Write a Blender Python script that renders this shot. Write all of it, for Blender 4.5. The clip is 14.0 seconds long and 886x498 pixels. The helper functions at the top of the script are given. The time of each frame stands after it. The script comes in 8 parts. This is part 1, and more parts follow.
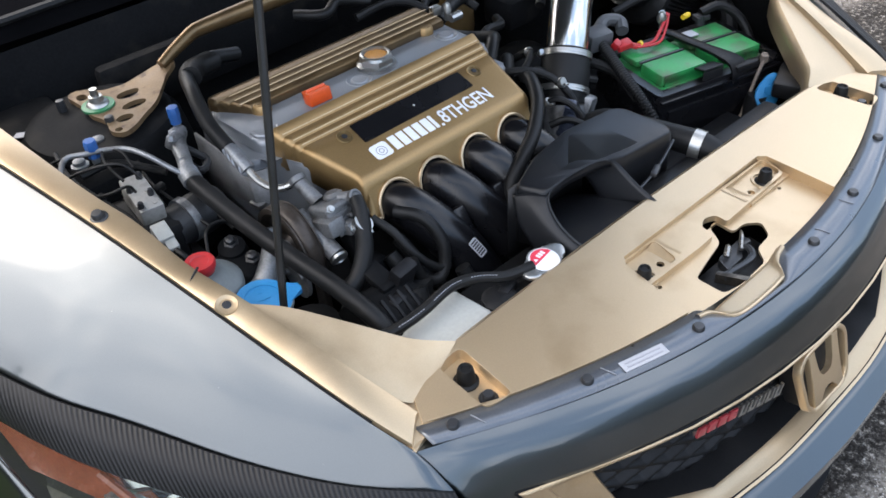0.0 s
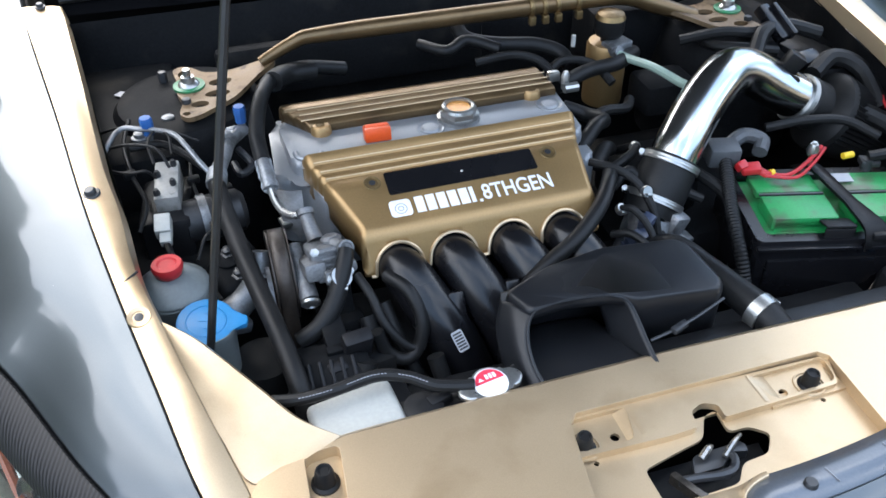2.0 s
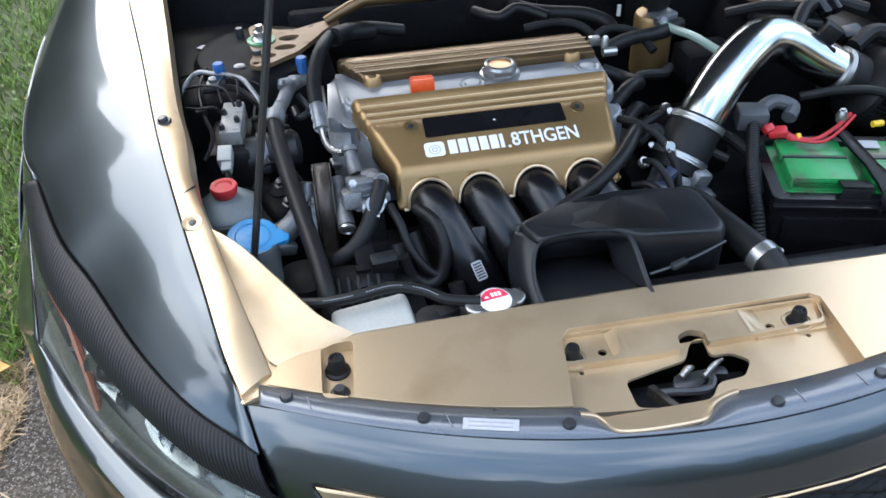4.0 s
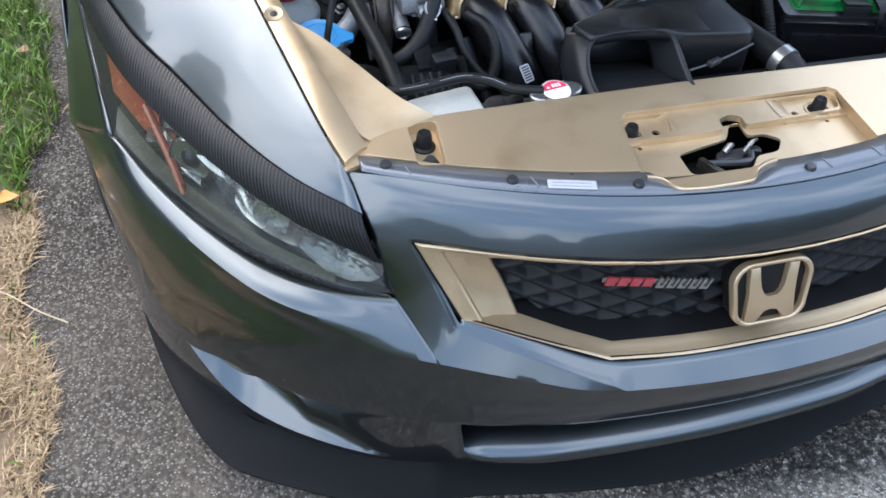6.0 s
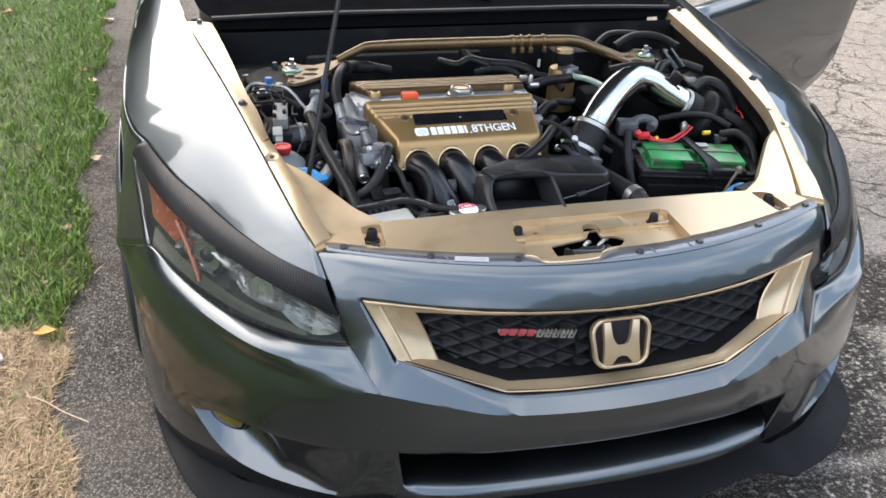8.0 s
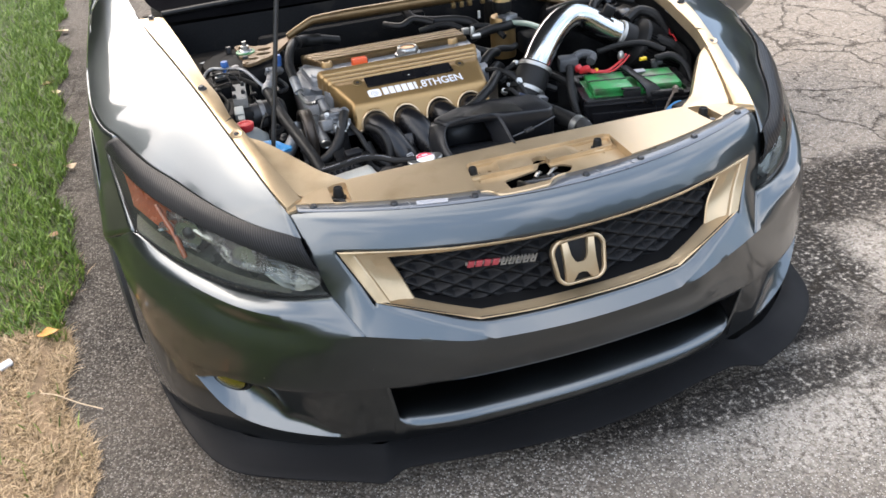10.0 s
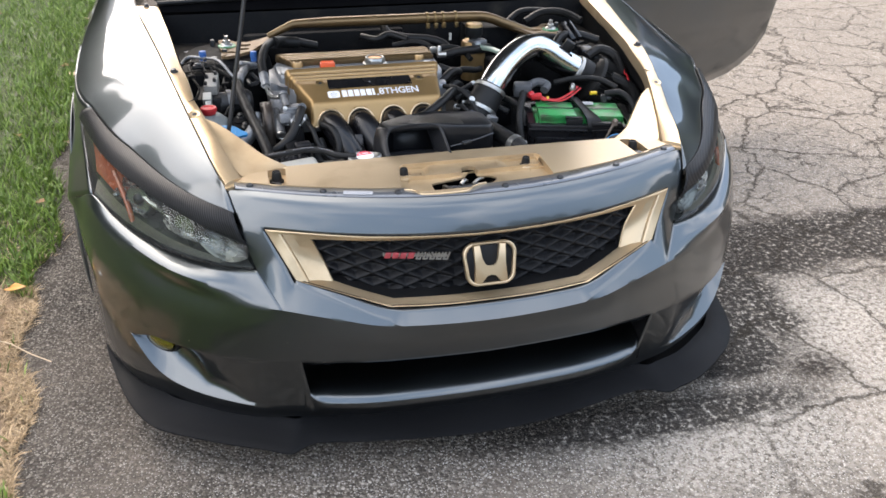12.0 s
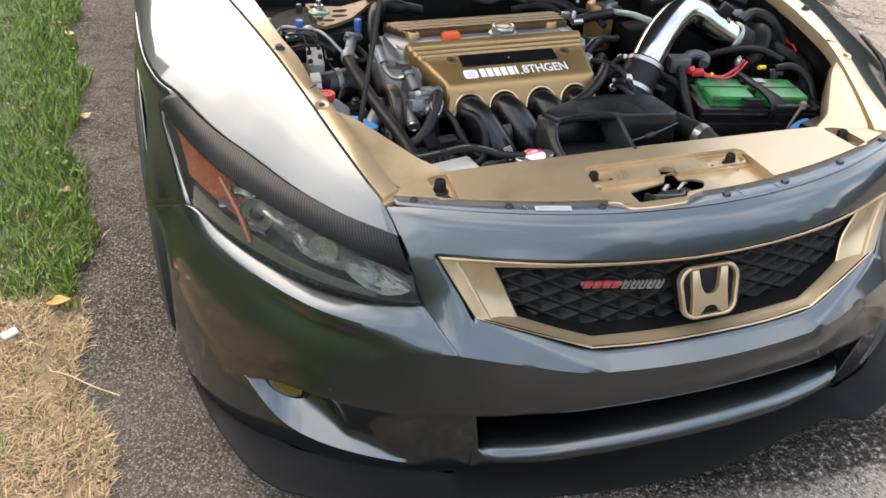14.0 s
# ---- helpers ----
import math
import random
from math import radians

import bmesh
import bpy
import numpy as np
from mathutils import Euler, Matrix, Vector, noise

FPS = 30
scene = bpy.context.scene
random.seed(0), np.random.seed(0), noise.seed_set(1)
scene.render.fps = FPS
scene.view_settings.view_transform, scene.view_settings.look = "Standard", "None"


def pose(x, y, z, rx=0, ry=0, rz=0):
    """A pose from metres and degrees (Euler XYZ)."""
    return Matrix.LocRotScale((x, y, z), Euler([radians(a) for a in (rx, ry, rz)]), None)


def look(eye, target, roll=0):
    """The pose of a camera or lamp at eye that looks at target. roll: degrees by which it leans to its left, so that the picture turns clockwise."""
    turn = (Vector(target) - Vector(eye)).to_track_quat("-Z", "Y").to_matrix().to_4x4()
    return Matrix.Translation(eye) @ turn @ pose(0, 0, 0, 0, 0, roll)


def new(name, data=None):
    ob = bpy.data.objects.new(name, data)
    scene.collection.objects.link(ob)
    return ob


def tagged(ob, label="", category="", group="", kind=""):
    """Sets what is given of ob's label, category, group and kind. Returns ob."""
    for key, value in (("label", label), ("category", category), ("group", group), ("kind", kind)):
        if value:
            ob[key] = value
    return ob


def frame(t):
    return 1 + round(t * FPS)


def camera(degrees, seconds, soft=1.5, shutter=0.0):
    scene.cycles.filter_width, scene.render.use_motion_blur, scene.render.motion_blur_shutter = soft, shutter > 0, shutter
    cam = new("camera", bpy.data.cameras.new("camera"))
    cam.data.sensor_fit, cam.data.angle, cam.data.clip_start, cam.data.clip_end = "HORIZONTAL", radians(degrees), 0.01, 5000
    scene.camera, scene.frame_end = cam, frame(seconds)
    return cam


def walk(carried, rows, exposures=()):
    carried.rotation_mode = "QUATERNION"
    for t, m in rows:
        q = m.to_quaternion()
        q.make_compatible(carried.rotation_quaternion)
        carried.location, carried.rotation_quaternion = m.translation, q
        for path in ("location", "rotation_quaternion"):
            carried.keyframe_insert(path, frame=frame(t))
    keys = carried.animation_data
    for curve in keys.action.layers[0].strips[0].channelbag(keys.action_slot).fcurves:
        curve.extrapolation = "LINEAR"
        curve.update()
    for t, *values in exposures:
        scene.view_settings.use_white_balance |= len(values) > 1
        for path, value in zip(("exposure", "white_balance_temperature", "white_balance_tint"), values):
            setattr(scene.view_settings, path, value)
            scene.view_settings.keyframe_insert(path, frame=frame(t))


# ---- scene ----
cam = camera(55.1, 14.0, soft=1.6, shutter=0.0)
# seconds, eye (m), yaw, pitch, roll (degrees); x across the car, y towards its windscreen, z up from the drive
ROWS = [
    (0, -0.8669, -0.2432, 1.4432, -40.07, -39.92, -4.25),
    (0.5, -0.7252, -0.3358, 1.4312, -35.20, -38.37, -5.94),
    (1, -0.6262, -0.2995, 1.4346, -34.19, -39.11, -2.58),
    (1.5, -0.5496, -0.2389, 1.4339, -28.30, -39.33, 0.89),
    (2, -0.4713, -0.3125, 1.4490, -17.00, -38.74, -0.48),
    (2.5, -0.4017, -0.4402, 1.4433, -8.79, -38.73, -2.56),
    (2.7, -0.3961, -0.4653, 1.4551, -6.96, -38.59, -3.37),
    (4.8, -0.4416, -0.4955, 1.4274, -12.63, -37.46, 1.08),
    (5, -0.4973, -0.5078, 1.4308, -15.07, -36.25, 3.25),
    (5.5, -0.5891, -0.5536, 1.3752, -18.50, -42.25, 3.66),
    (6, -0.6539, -0.6173, 1.4026, -16.41, -45.33, 2.82),
    (6.5, -0.6023, -0.7922, 1.4218, -15.46, -40.39, 0.49),
    (7, -0.5657, -1.0003, 1.4554, -16.00, -33.10, 0.87),
    (7.5, -0.6099, -1.0987, 1.4743, -16.01, -28.38, 1.61),
    (8, -0.6921, -1.1561, 1.4743, -15.96, -29.23, 2.53),
    (8.2, -0.7331, -1.1901, 1.4708, -16.21, -30.51, 2.77),
    (10.3, -0.6565, -1.3543, 1.4941, -16.74, -31.33, -5.29),
    (10.5, -0.6114, -1.4055, 1.4940, -17.29, -31.11, -4.56),
    (11, -0.5702, -1.5215, 1.4880, -19.08, -27.92, 0.78),
    (11.5, -0.5382, -1.5465, 1.4966, -15.38, -26.58, -1.28),
    (12, -0.5298, -1.5112, 1.4807, -15.38, -28.97, 1.17),
    (12.5, -0.5787, -1.4139, 1.4734, -17.83, -32.69, 4.54),
    (13, -0.7298, -1.2626, 1.4498, -20.04, -33.77, 3.65),
    (13.5, -0.8649, -1.1431, 1.4230, -20.88, -34.35, 4.32),
    (14, -0.8539, -1.0098, 1.4138, -18.91, -32.43, 2.04),
]


def aim(x, y, z, yaw, pitch, roll):
    cy, sy = math.cos(radians(yaw)), math.sin(radians(yaw))
    cp, sp = math.cos(radians(pitch)), math.sin(radians(pitch))
    return look((x, y, z), (x - sy * cp, y + cy * cp, z + sp), roll)


walk(cam, [(t, aim(*row)) for t, *row in ROWS], [(0, 0.03, 7200, 14), (1, 0.12, 6900, 12), (2, 0.38, 6750, 11), (5, 0.18, 6600, 11), (6.5, 0.34, 6950, 13), (7.5, 0.30, 7500, 14), (8.2, 0.30, 7500, 14), (10.3, 0.31, 7800, 15), (12.5, 0.28, 7700, 15), (13.5, 0.26, 8000, 15), (14, 0.21, 8200, 15)])

# ---- light: bright hazy daylight ----
world = bpy.data.worlds.new("sky")
scene.world = world
world.use_nodes = True
wn, wl = world.node_tree.nodes, world.node_tree.links
sky = wn.new("ShaderNodeTexSky")
sky.sky_type = 'NISHITA'
sky.sun_disc = False
sky.sun_elevation, sky.sun_rotation = radians(46), radians(-18)
sky.dust_density, sky.ozone_density, sky.air_density = 1.5, 1.5, 1.2
wc = wn.new("ShaderNodeTexCoord")
wnoise = wn.new("ShaderNodeTexNoise")
wnoise.inputs["Scale"].default_value, wnoise.inputs["Detail"].default_value = 2.2, 8.0
wramp = wn.new("ShaderNodeValToRGB")
wramp.color_ramp.elements[0].position, wramp.color_ramp.elements[1].position = 0.47, 0.62
wmix = wn.new("ShaderNodeMix")
wmix.data_type = 'RGBA'
wshift = wn.new("ShaderNodeVectorMath")
wshift.operation = 'ADD'
wshift.inputs[1].default_value = (1.47, 7.54, -23.14)
wl.new(wc.outputs["Generated"], wshift.inputs[0])
wl.new(wshift.outputs["Vector"], wnoise.inputs["Vector"])
wl.new(wnoise.outputs["Fac"], wramp.inputs["Fac"])
wl.new(wramp.outputs["Color"], wmix.inputs["Factor"])
wl.new(sky.outputs["Color"], wmix.inputs["A"])
# clouds: the sky's own brightness, whitened and raised
wgrey = wn.new("ShaderNodeRGBToBW")
wl.new(sky.outputs["Color"], wgrey.inputs["Color"])
wcloud = wn.new("ShaderNodeVectorMath")
wcloud.operation = 'SCALE'
wcloud.inputs[0].default_value = (1.0, 1.0, 1.0)
wgain = wn.new("ShaderNodeMath")
wgain.operation = 'MULTIPLY_ADD'
wgain.inputs[1].default_value, wgain.inputs[2].default_value = 3.0, 10.0
wl.new(wgrey.outputs["Val"], wgain.inputs[0])
wl.new(wgain.outputs[0], wcloud.inputs["Scale"])
wl.new(wcloud.outputs["Vector"], wmix.inputs["B"])
# bright veil of thin cloud round the sun, and pale blue haze over all
wdot = wn.new("ShaderNodeVectorMath")
wdot.operation = 'DOT_PRODUCT'
wdot.inputs[1].default_value = (-0.215, 0.66, 0.72)
wl.new(wc.outputs["Generated"], wdot.inputs[0])
wveil = wn.new("ShaderNodeMapRange")
wveil.interpolation_type = 'SMOOTHSTEP'
wveil.inputs["From Min"].default_value, wveil.inputs["From Max"].default_value = 0.52, 0.98
wveil.inputs["To Max"].default_value = 23.0
wl.new(wdot.outputs["Value"], wveil.inputs["Value"])
wglow = wn.new("ShaderNodeVectorMath")
wglow.operation = 'SCALE'
wglow.inputs[0].default_value = (1.0, 0.955, 0.87)
wl.new(wveil.outputs["Result"], wglow.inputs["Scale"])
whaze = wn.new("ShaderNodeVectorMath")
whaze.operation = 'ADD'
whaze.inputs[1].default_value = (4.6, 7.2, 11.5)
wl.new(wglow.outputs["Vector"], whaze.inputs[0])
wsum = wn.new("ShaderNodeVectorMath")
wsum.operation = 'ADD'
wl.new(wmix.outputs["Result"], wsum.inputs[0])
wl.new(whaze.outputs["Vector"], wsum.inputs[1])
wl.new(wsum.outputs["Vector"], wn["Background"].inputs["Color"])
wn["Background"].inputs["Strength"].default_value = 0.15

sun_data = bpy.data.lights.new("sun", 'SUN')
sun_data.energy, sun_data.angle, sun_data.color = 0.4, radians(24), (1.0, 0.95, 0.87)
sun = new("sun", sun_data)
# towards the sun: behind the car, a little to its left, through thin cloud
sun.matrix_world = look((0, 0, 5), Vector((0, 0, 5)) - Vector((-0.215, 0.66, 0.72)))

# ---- mesh helpers ----
def spline(pts, n, smooth=True):
    """n points evenly along a curve through pts."""
    p = np.array(pts, float)
    if len(p) == 2 or not smooth:
        dense = p
    else:
        ext = np.vstack([2 * p[0] - p[1], p, 2 * p[-1] - p[-2]])
        out = []
        for i in range(1, len(ext) - 2):
            a, b, c, d = ext[i - 1], ext[i], ext[i + 1], ext[i + 2]
            for t in np.linspace(0, 1, 12, endpoint=False):
                out.append(0.5 * (2 * b + (c - a) * t + (2 * a - 5 * b + 4 * c - d) * t * t + (3 * b - a - 3 * c + d) * t ** 3))
        dense = np.array(out + [p[-1]])
    s = np.r_[0, np.cumsum(np.linalg.norm(np.diff(dense, axis=0), axis=1))]
    u = np.linspace(0, s[-1], n)
    return np.stack([np.interp(u, s, dense[:, k]) for k in range(3)], 1)


def both(left):
    """A curve from the left side to the right one, from its left half, given from the middle outwards."""
    left = [tuple(p) for p in left]
    right = [(-x, y, z) for x, y, z in left if x != 0]
    return left[::-1] + right


def flip(pts):
    return [(-x, y, z) for x, y, z in pts]


def grid(bm, rows, close=False):
    """Faces between rows of points."""
    vs = [[bm.verts.new(p) for p in row] for row in rows]
    for a, b in zip(vs, vs[1:]):
        k = len(a)
        for i in range(k if close else k - 1):
            j = (i + 1) % k
            try:
                bm.faces.new((a[i], a[j], b[j], b[i]))
            except ValueError:
                pass
    return vs


def loft(bm, curves, n=40, m=4, smooth=True):
    """A surface through curves, n points along and m steps between one curve and the next."""
    cs = [spline(c, n) for c in curves]
    cols = [spline([c[i] for c in cs], (len(cs) - 1) * m + 1, smooth) for i in range(n)]
    if not smooth:
        cols = []
        for i in range(n):
            col = []
            for a, b in zip(cs, cs[1:]):
                col += [a[i] + (b[i] - a[i]) * t / m for t in range(m)]
            cols.append(np.array(col + [cs[-1][i]]))
    rows = [[cols[i][j] for i in range(n)] for j in range(len(cols[0]))]
    return grid(bm, rows)


def tube(bm, pts, radius, segs=12, n=None, smooth=True, caps=True):
    """A round bar along pts; radius: a number, or one for each of pts."""
    n = n or max(2, 6 * len(pts))
    path = spline(pts, n, smooth) if smooth or len(pts) == 2 else np.array(pts, float)
    n = len(path)
    if isinstance(radius, (int, float)):
        radii = [radius] * n
    else:
        radii = np.interp(np.linspace(0, 1, n), np.linspace(0, 1, len(radius)), radius)
    up, rows = None, []
    for i, p in enumerate(path):
        d = Vector(path[min(i + 1, n - 1)] - path[max(i - 1, 0)])
        if d.length < 1e-9:
            d = Vector((0, 0, 1))
        d.normalize()
        if up is None:
            up = d.orthogonal().normalized()
        up = (up - d * up.dot(d)).normalized()
        side = d.cross(up)
        rows.append([Vector(p) + float(radii[i]) * (math.cos(a) * up + math.sin(a) * side) for a in [2 * math.pi * k / segs for k in range(segs)]])
    vs = grid(bm, rows, True)
    if caps:
        bm.faces.new(vs[0][::-1])
        bm.faces.new(vs[-1])
    return vs


def lathe(bm, profile, segs=24, m=None, caps=True):
    """A turned form round z from (radius, z) pairs, set by the matrix m."""
    m = m or Matrix()
    rows = [[m @ Vector((r * math.cos(a), r * math.sin(a), z)) for a in [2 * math.pi * k / segs for k in range(segs)]] for r, z in profile]
    vs = grid(bm, rows, True)
    if caps:
        bm.faces.new(vs[0][::-1])
        bm.faces.new(vs[-1])
    return vs


def box(bm, size, m=None, bevel=0.0, segs=2):
    """A box of that size about the origin of m, with rounded edges."""
    m = m or Matrix()
    made = bmesh.ops.create_cube(bm, size=1.0, matrix=m @ Matrix.Diagonal((*size, 1)))
    if bevel:
        edges = list({e for v in made["verts"] for e in v.link_edges})
        bmesh.ops.bevel(bm, geom=edges, offset=bevel, segments=segs, profile=0.5, affect='EDGES', clamp_overlap=True)


def plate(bm, outline, holes, z, thick):
    """A flat plate with holes, from outlines in x and y; z: the height of its top, a number or a function of x and y."""
    high = z if callable(z) else (lambda x, y: z)
    flat = bmesh.new()
    edges = []
    for loop in (outline, *holes):
        vs = [flat.verts.new((x, y, 0)) for x, y in loop]
        edges += [flat.edges.new((vs[i], vs[(i + 1) % len(vs)])) for i in range(len(vs))]
    bmesh.ops.triangle_fill(flat, use_beauty=True, use_dissolve=False, edges=edges)
    flat.verts.index_update()
    top = [bm.verts.new((v.co.x, v.co.y, high(v.co.x, v.co.y))) for v in flat.verts]
    low = [bm.verts.new((v.co.x, v.co.y, high(v.co.x, v.co.y) - thick)) for v in flat.verts]
    for f in flat.faces:
        k = [v.index for v in f.verts]
        bm.faces.new([top[i] for i in k])
        bm.faces.new([low[i] for i in k[::-1]])
    for e in flat.edges:
        if len(e.link_faces) == 1:
            a, b = (v.index for v in e.verts)
            bm.faces.new((top[a], top[b], low[b], low[a]))
    flat.free()


def bezel(pts, r, k=4):
    """Rounds the corners of an outline by about r."""
    out = []
    n = len(pts)
    for i in range(n):
        p, a, b = np.array(pts[i], float), np.array(pts[i - 1], float), np.array(pts[(i + 1) % n], float)
        da, db = a - p, b - p
        la, lb = np.linalg.norm(da), np.linalg.norm(db)
        s, e = p + da / la * min(r, la * .45), p + db / lb * min(r, lb * .45)
        for j in range(k + 1):
            t = j / k
            out.append(tuple((1 - t) ** 2 * s + 2 * t * (1 - t) * p + t * t * e))
    return out


def prism(bm, outline, z0, z1, m=None, bevel=0.0, segs=2):
    """A plate from an outline in x and y (counterclockwise), from z0 to z1."""
    m = m or Matrix()
    lo = [bm.verts.new(m @ Vector((x, y, z0))) for x, y in outline]
    hi = [bm.verts.new(m @ Vector((x, y, z1))) for x, y in outline]
    top = bm.faces.new(hi)
    bm.faces.new(lo[::-1])
    for i in range(len(lo)):
        j = (i + 1) % len(lo)
        bm.faces.new((lo[i], lo[j], hi[j], hi[i]))
    if bevel:
        bmesh.ops.bevel(bm, geom=list(top.edges), offset=bevel, segments=segs, profile=0.5, affect='EDGES', clamp_overlap=True)


def rounded(w, h, r, k=5, cx=0.0, cy=0.0):
    """The outline of a rectangle with round corners."""
    out = []
    for sx, sy, a0 in ((1, 1, 0), (-1, 1, 90), (-1, -1, 180), (1, -1, 270)):
        for i in range(k + 1):
            a = radians(a0 + 90 * i / k)
            out.append((cx + sx * (w / 2 - r) + r * math.cos(a), cy + sy * (h / 2 - r) + r * math.sin(a)))
    return out


def thing(name, label, category, group="", at=(0, 0, 0), kind=""):
    ob = tagged(new(name), label, category, group, kind)
    ob.location = at
    ob.empty_display_size = 0.05
    return ob


def finish(ob, sharp=35):
    me = ob.data
    me.polygons.foreach_set("use_smooth", [True] * len(me.polygons))
    me.set_sharp_from_angle(angle=radians(sharp))
    return ob


def part(name, bm, material, parent=None, label="", sharp=35, thick=0.0, weld=0.0, offset=-1.0):
    """Links a bmesh as one mesh object under a thing or a part. Its vertices are in the world's metres."""
    if weld:
        bmesh.ops.remove_doubles(bm, verts=bm.verts, dist=weld)
    bmesh.ops.recalc_face_normals(bm, faces=bm.faces)
    me = bpy.data.meshes.new(name)
    bm.to_mesh(me)
    bm.free()
    me.materials.append(material)
    ob = finish(new(name, me), sharp)
    if parent:
        ob.parent = parent
        if parent.parent is None:
            ob.matrix_parent_inverse = parent.matrix_basis.inverted()
    if thick:
        s = ob.modifiers.new("thickness", 'SOLIDIFY')
        s.thickness, s.offset = thick, offset
    return tagged(ob, label)


def solo(name, bm, material, label, category, group="", kind="", sharp=35, thick=0.0, weld=0.0, offset=-1.0):
    return tagged(part(name, bm, material, None, label, sharp, thick, weld, offset), label, category, group, kind)


# ---- materials ----
def mat(name, color, rough=0.5, metal=0.0, coat=0.0, vary=0.15, scale=8.0, fine=120.0, bump=0.0, bump_scale=150.0, coat_rough=0.03, spec=0.5, dirt=None, dirt_at=(0.55, 0.75), dirt_scale=14.0, random_tone=0.0):
    m = bpy.data.materials.new(name)
    m.use_nodes = True
    nt = m.node_tree
    nd, lk = nt.nodes, nt.links
    b = nd["Principled BSDF"]
    tc = nd.new("ShaderNodeTexCoord")

    def noise_at(s, detail=4.0):
        x = nd.new("ShaderNodeTexNoise")
        x.inputs["Scale"].default_value, x.inputs["Detail"].default_value = s, detail
        lk.new(tc.outputs["Object"], x.inputs["Vector"])
        return x

    big, small = noise_at(scale), noise_at(fine, 2.0)
    add = nd.new("ShaderNodeMath")
    add.operation = 'ADD'
    lk.new(big.outputs["Fac"], add.inputs[0])
    lk.new(small.outputs["Fac"], add.inputs[1])
    span = nd.new("ShaderNodeMapRange")
    span.inputs["From Min"].default_value, span.inputs["From Max"].default_value = 0.6, 1.4
    span.inputs["To Min"].default_value, span.inputs["To Max"].default_value = 1 - vary, 1 + vary
    lk.new(add.outputs[0], span.inputs["Value"])
    tone = nd.new("ShaderNodeVectorMath")
    tone.operation = 'SCALE'
    tone.inputs[0].default_value = color
    lk.new(span.outputs["Result"], tone.inputs["Scale"])
    out = tone.outputs["Vector"]
    if random_tone:
        info = nd.new("ShaderNodeObjectInfo")
        r = nd.new("ShaderNodeMapRange")
        r.inputs["To Min"].default_value, r.inputs["To Max"].default_value = 1 - random_tone, 1 + random_tone
        lk.new(info.outputs["Random"], r.inputs["Value"])
        t2 = nd.new("ShaderNodeVectorMath")
        t2.operation = 'SCALE'
        lk.new(out, t2.inputs[0])
        lk.new(r.outputs["Result"], t2.inputs["Scale"])
        out = t2.outputs["Vector"]
    if dirt:
        dn = noise_at(dirt_scale, 6.0)
        dr = nd.new("ShaderNodeMapRange")
        dr.inputs["From Min"].default_value, dr.inputs["From Max"].default_value = dirt_at
        lk.new(dn.outputs["Fac"], dr.inputs["Value"])
        mx = nd.new("ShaderNodeMix")
        mx.data_type = 'RGBA'
        lk.new(dr.outputs["Result"], mx.inputs["Factor"])
        lk.new(out, mx.inputs["A"])
        mx.inputs["B"].default_value = (*dirt, 1)
        out = mx.outputs["Result"]
    lk.new(out, b.inputs["Base Color"])
    rr = nd.new("ShaderNodeMapRange")
    rr.inputs["From Min"].default_value, rr.inputs["From Max"].default_value = 0.3, 0.7
    rr.inputs["To Min"].default_value, rr.inputs["To Max"].default_value = max(0.02, rough * 0.8), min(1.0, rough * 1.2)
    lk.new(big.outputs["Fac"], rr.inputs["Value"])
    lk.new(rr.outputs["Result"], b.inputs["Roughness"])
    b.inputs["Metallic"].default_value = metal
    b.inputs["Coat Weight"].default_value = coat
    b.inputs["Coat Roughness"].default_value = coat_rough
    b.inputs["Specular IOR Level"].default_value = spec
    if bump:
        bn = noise_at(bump_scale, 3.0)
        bp = nd.new("ShaderNodeBump")
        bp.inputs["Strength"].default_value, bp.inputs["Distance"].default_value = bump, 0.002
        lk.new(bn.outputs["Fac"], bp.inputs["Height"])
        lk.new(bp.outputs["Normal"], b.inputs["Normal"])
    return m


paint = mat("grey_paint", (0.077, 0.088, 0.094), 0.35, 1.0, 1.0, 0.08, 3.0, 900.0, coat_rough=0.06, dirt=(0.30, 0.29, 0.27), dirt_at=(0.745, 0.79), dirt_scale=110.0)
paint.node_tree.nodes["Principled BSDF"].inputs["Specular Tint"].default_value = (0.6, 0.6, 0.6, 1)
paint.node_tree.nodes["Principled BSDF"].inputs["Coat IOR"].default_value = 1.5
gold = mat("gold_paint", (0.535, 0.400, 0.253), 0.36, 0.72, 0.2, 0.08, 5.0, 700.0, 0.05, 400.0, coat_rough=0.25, dirt=(0.30, 0.20, 0.10), dirt_at=(0.56, 0.90), dirt_scale=7.0)
gold_metal = mat("gold_bronze_metal", (0.305, 0.190, 0.080), 0.44, 0.70, 0.2, 0.12, 9.0, 500.0, 0.06, 300.0, coat_rough=0.2)
plastic = mat("black_plastic", (0.009, 0.009, 0.0095), 0.42, 0, 0, 0.3, 12.0, 300.0, 0.12, 500.0, dirt=(0.016, 0.015, 0.014), dirt_at=(0.58, 0.9), spec=0.18)
gloss_black = mat("gloss_black_plastic", (0.005, 0.005, 0.006), 0.27, 0, 0.0, 0.25, 10.0, 300.0, 0.05, 300.0, spec=0.38)
rubber = mat("black_rubber", (0.0095, 0.0095, 0.0095), 0.45, 0, 0, 0.3, 20.0, 300.0, 0.1, 400.0, dirt=(0.020, 0.018, 0.017), dirt_at=(0.6, 0.9), spec=0.20)
matte_black = mat("matte_black_lip", (0.0075, 0.0077, 0.0085), 0.6, 0, 0, 0.2, 6.0, 400.0, 0.1, 600.0, spec=0.09)
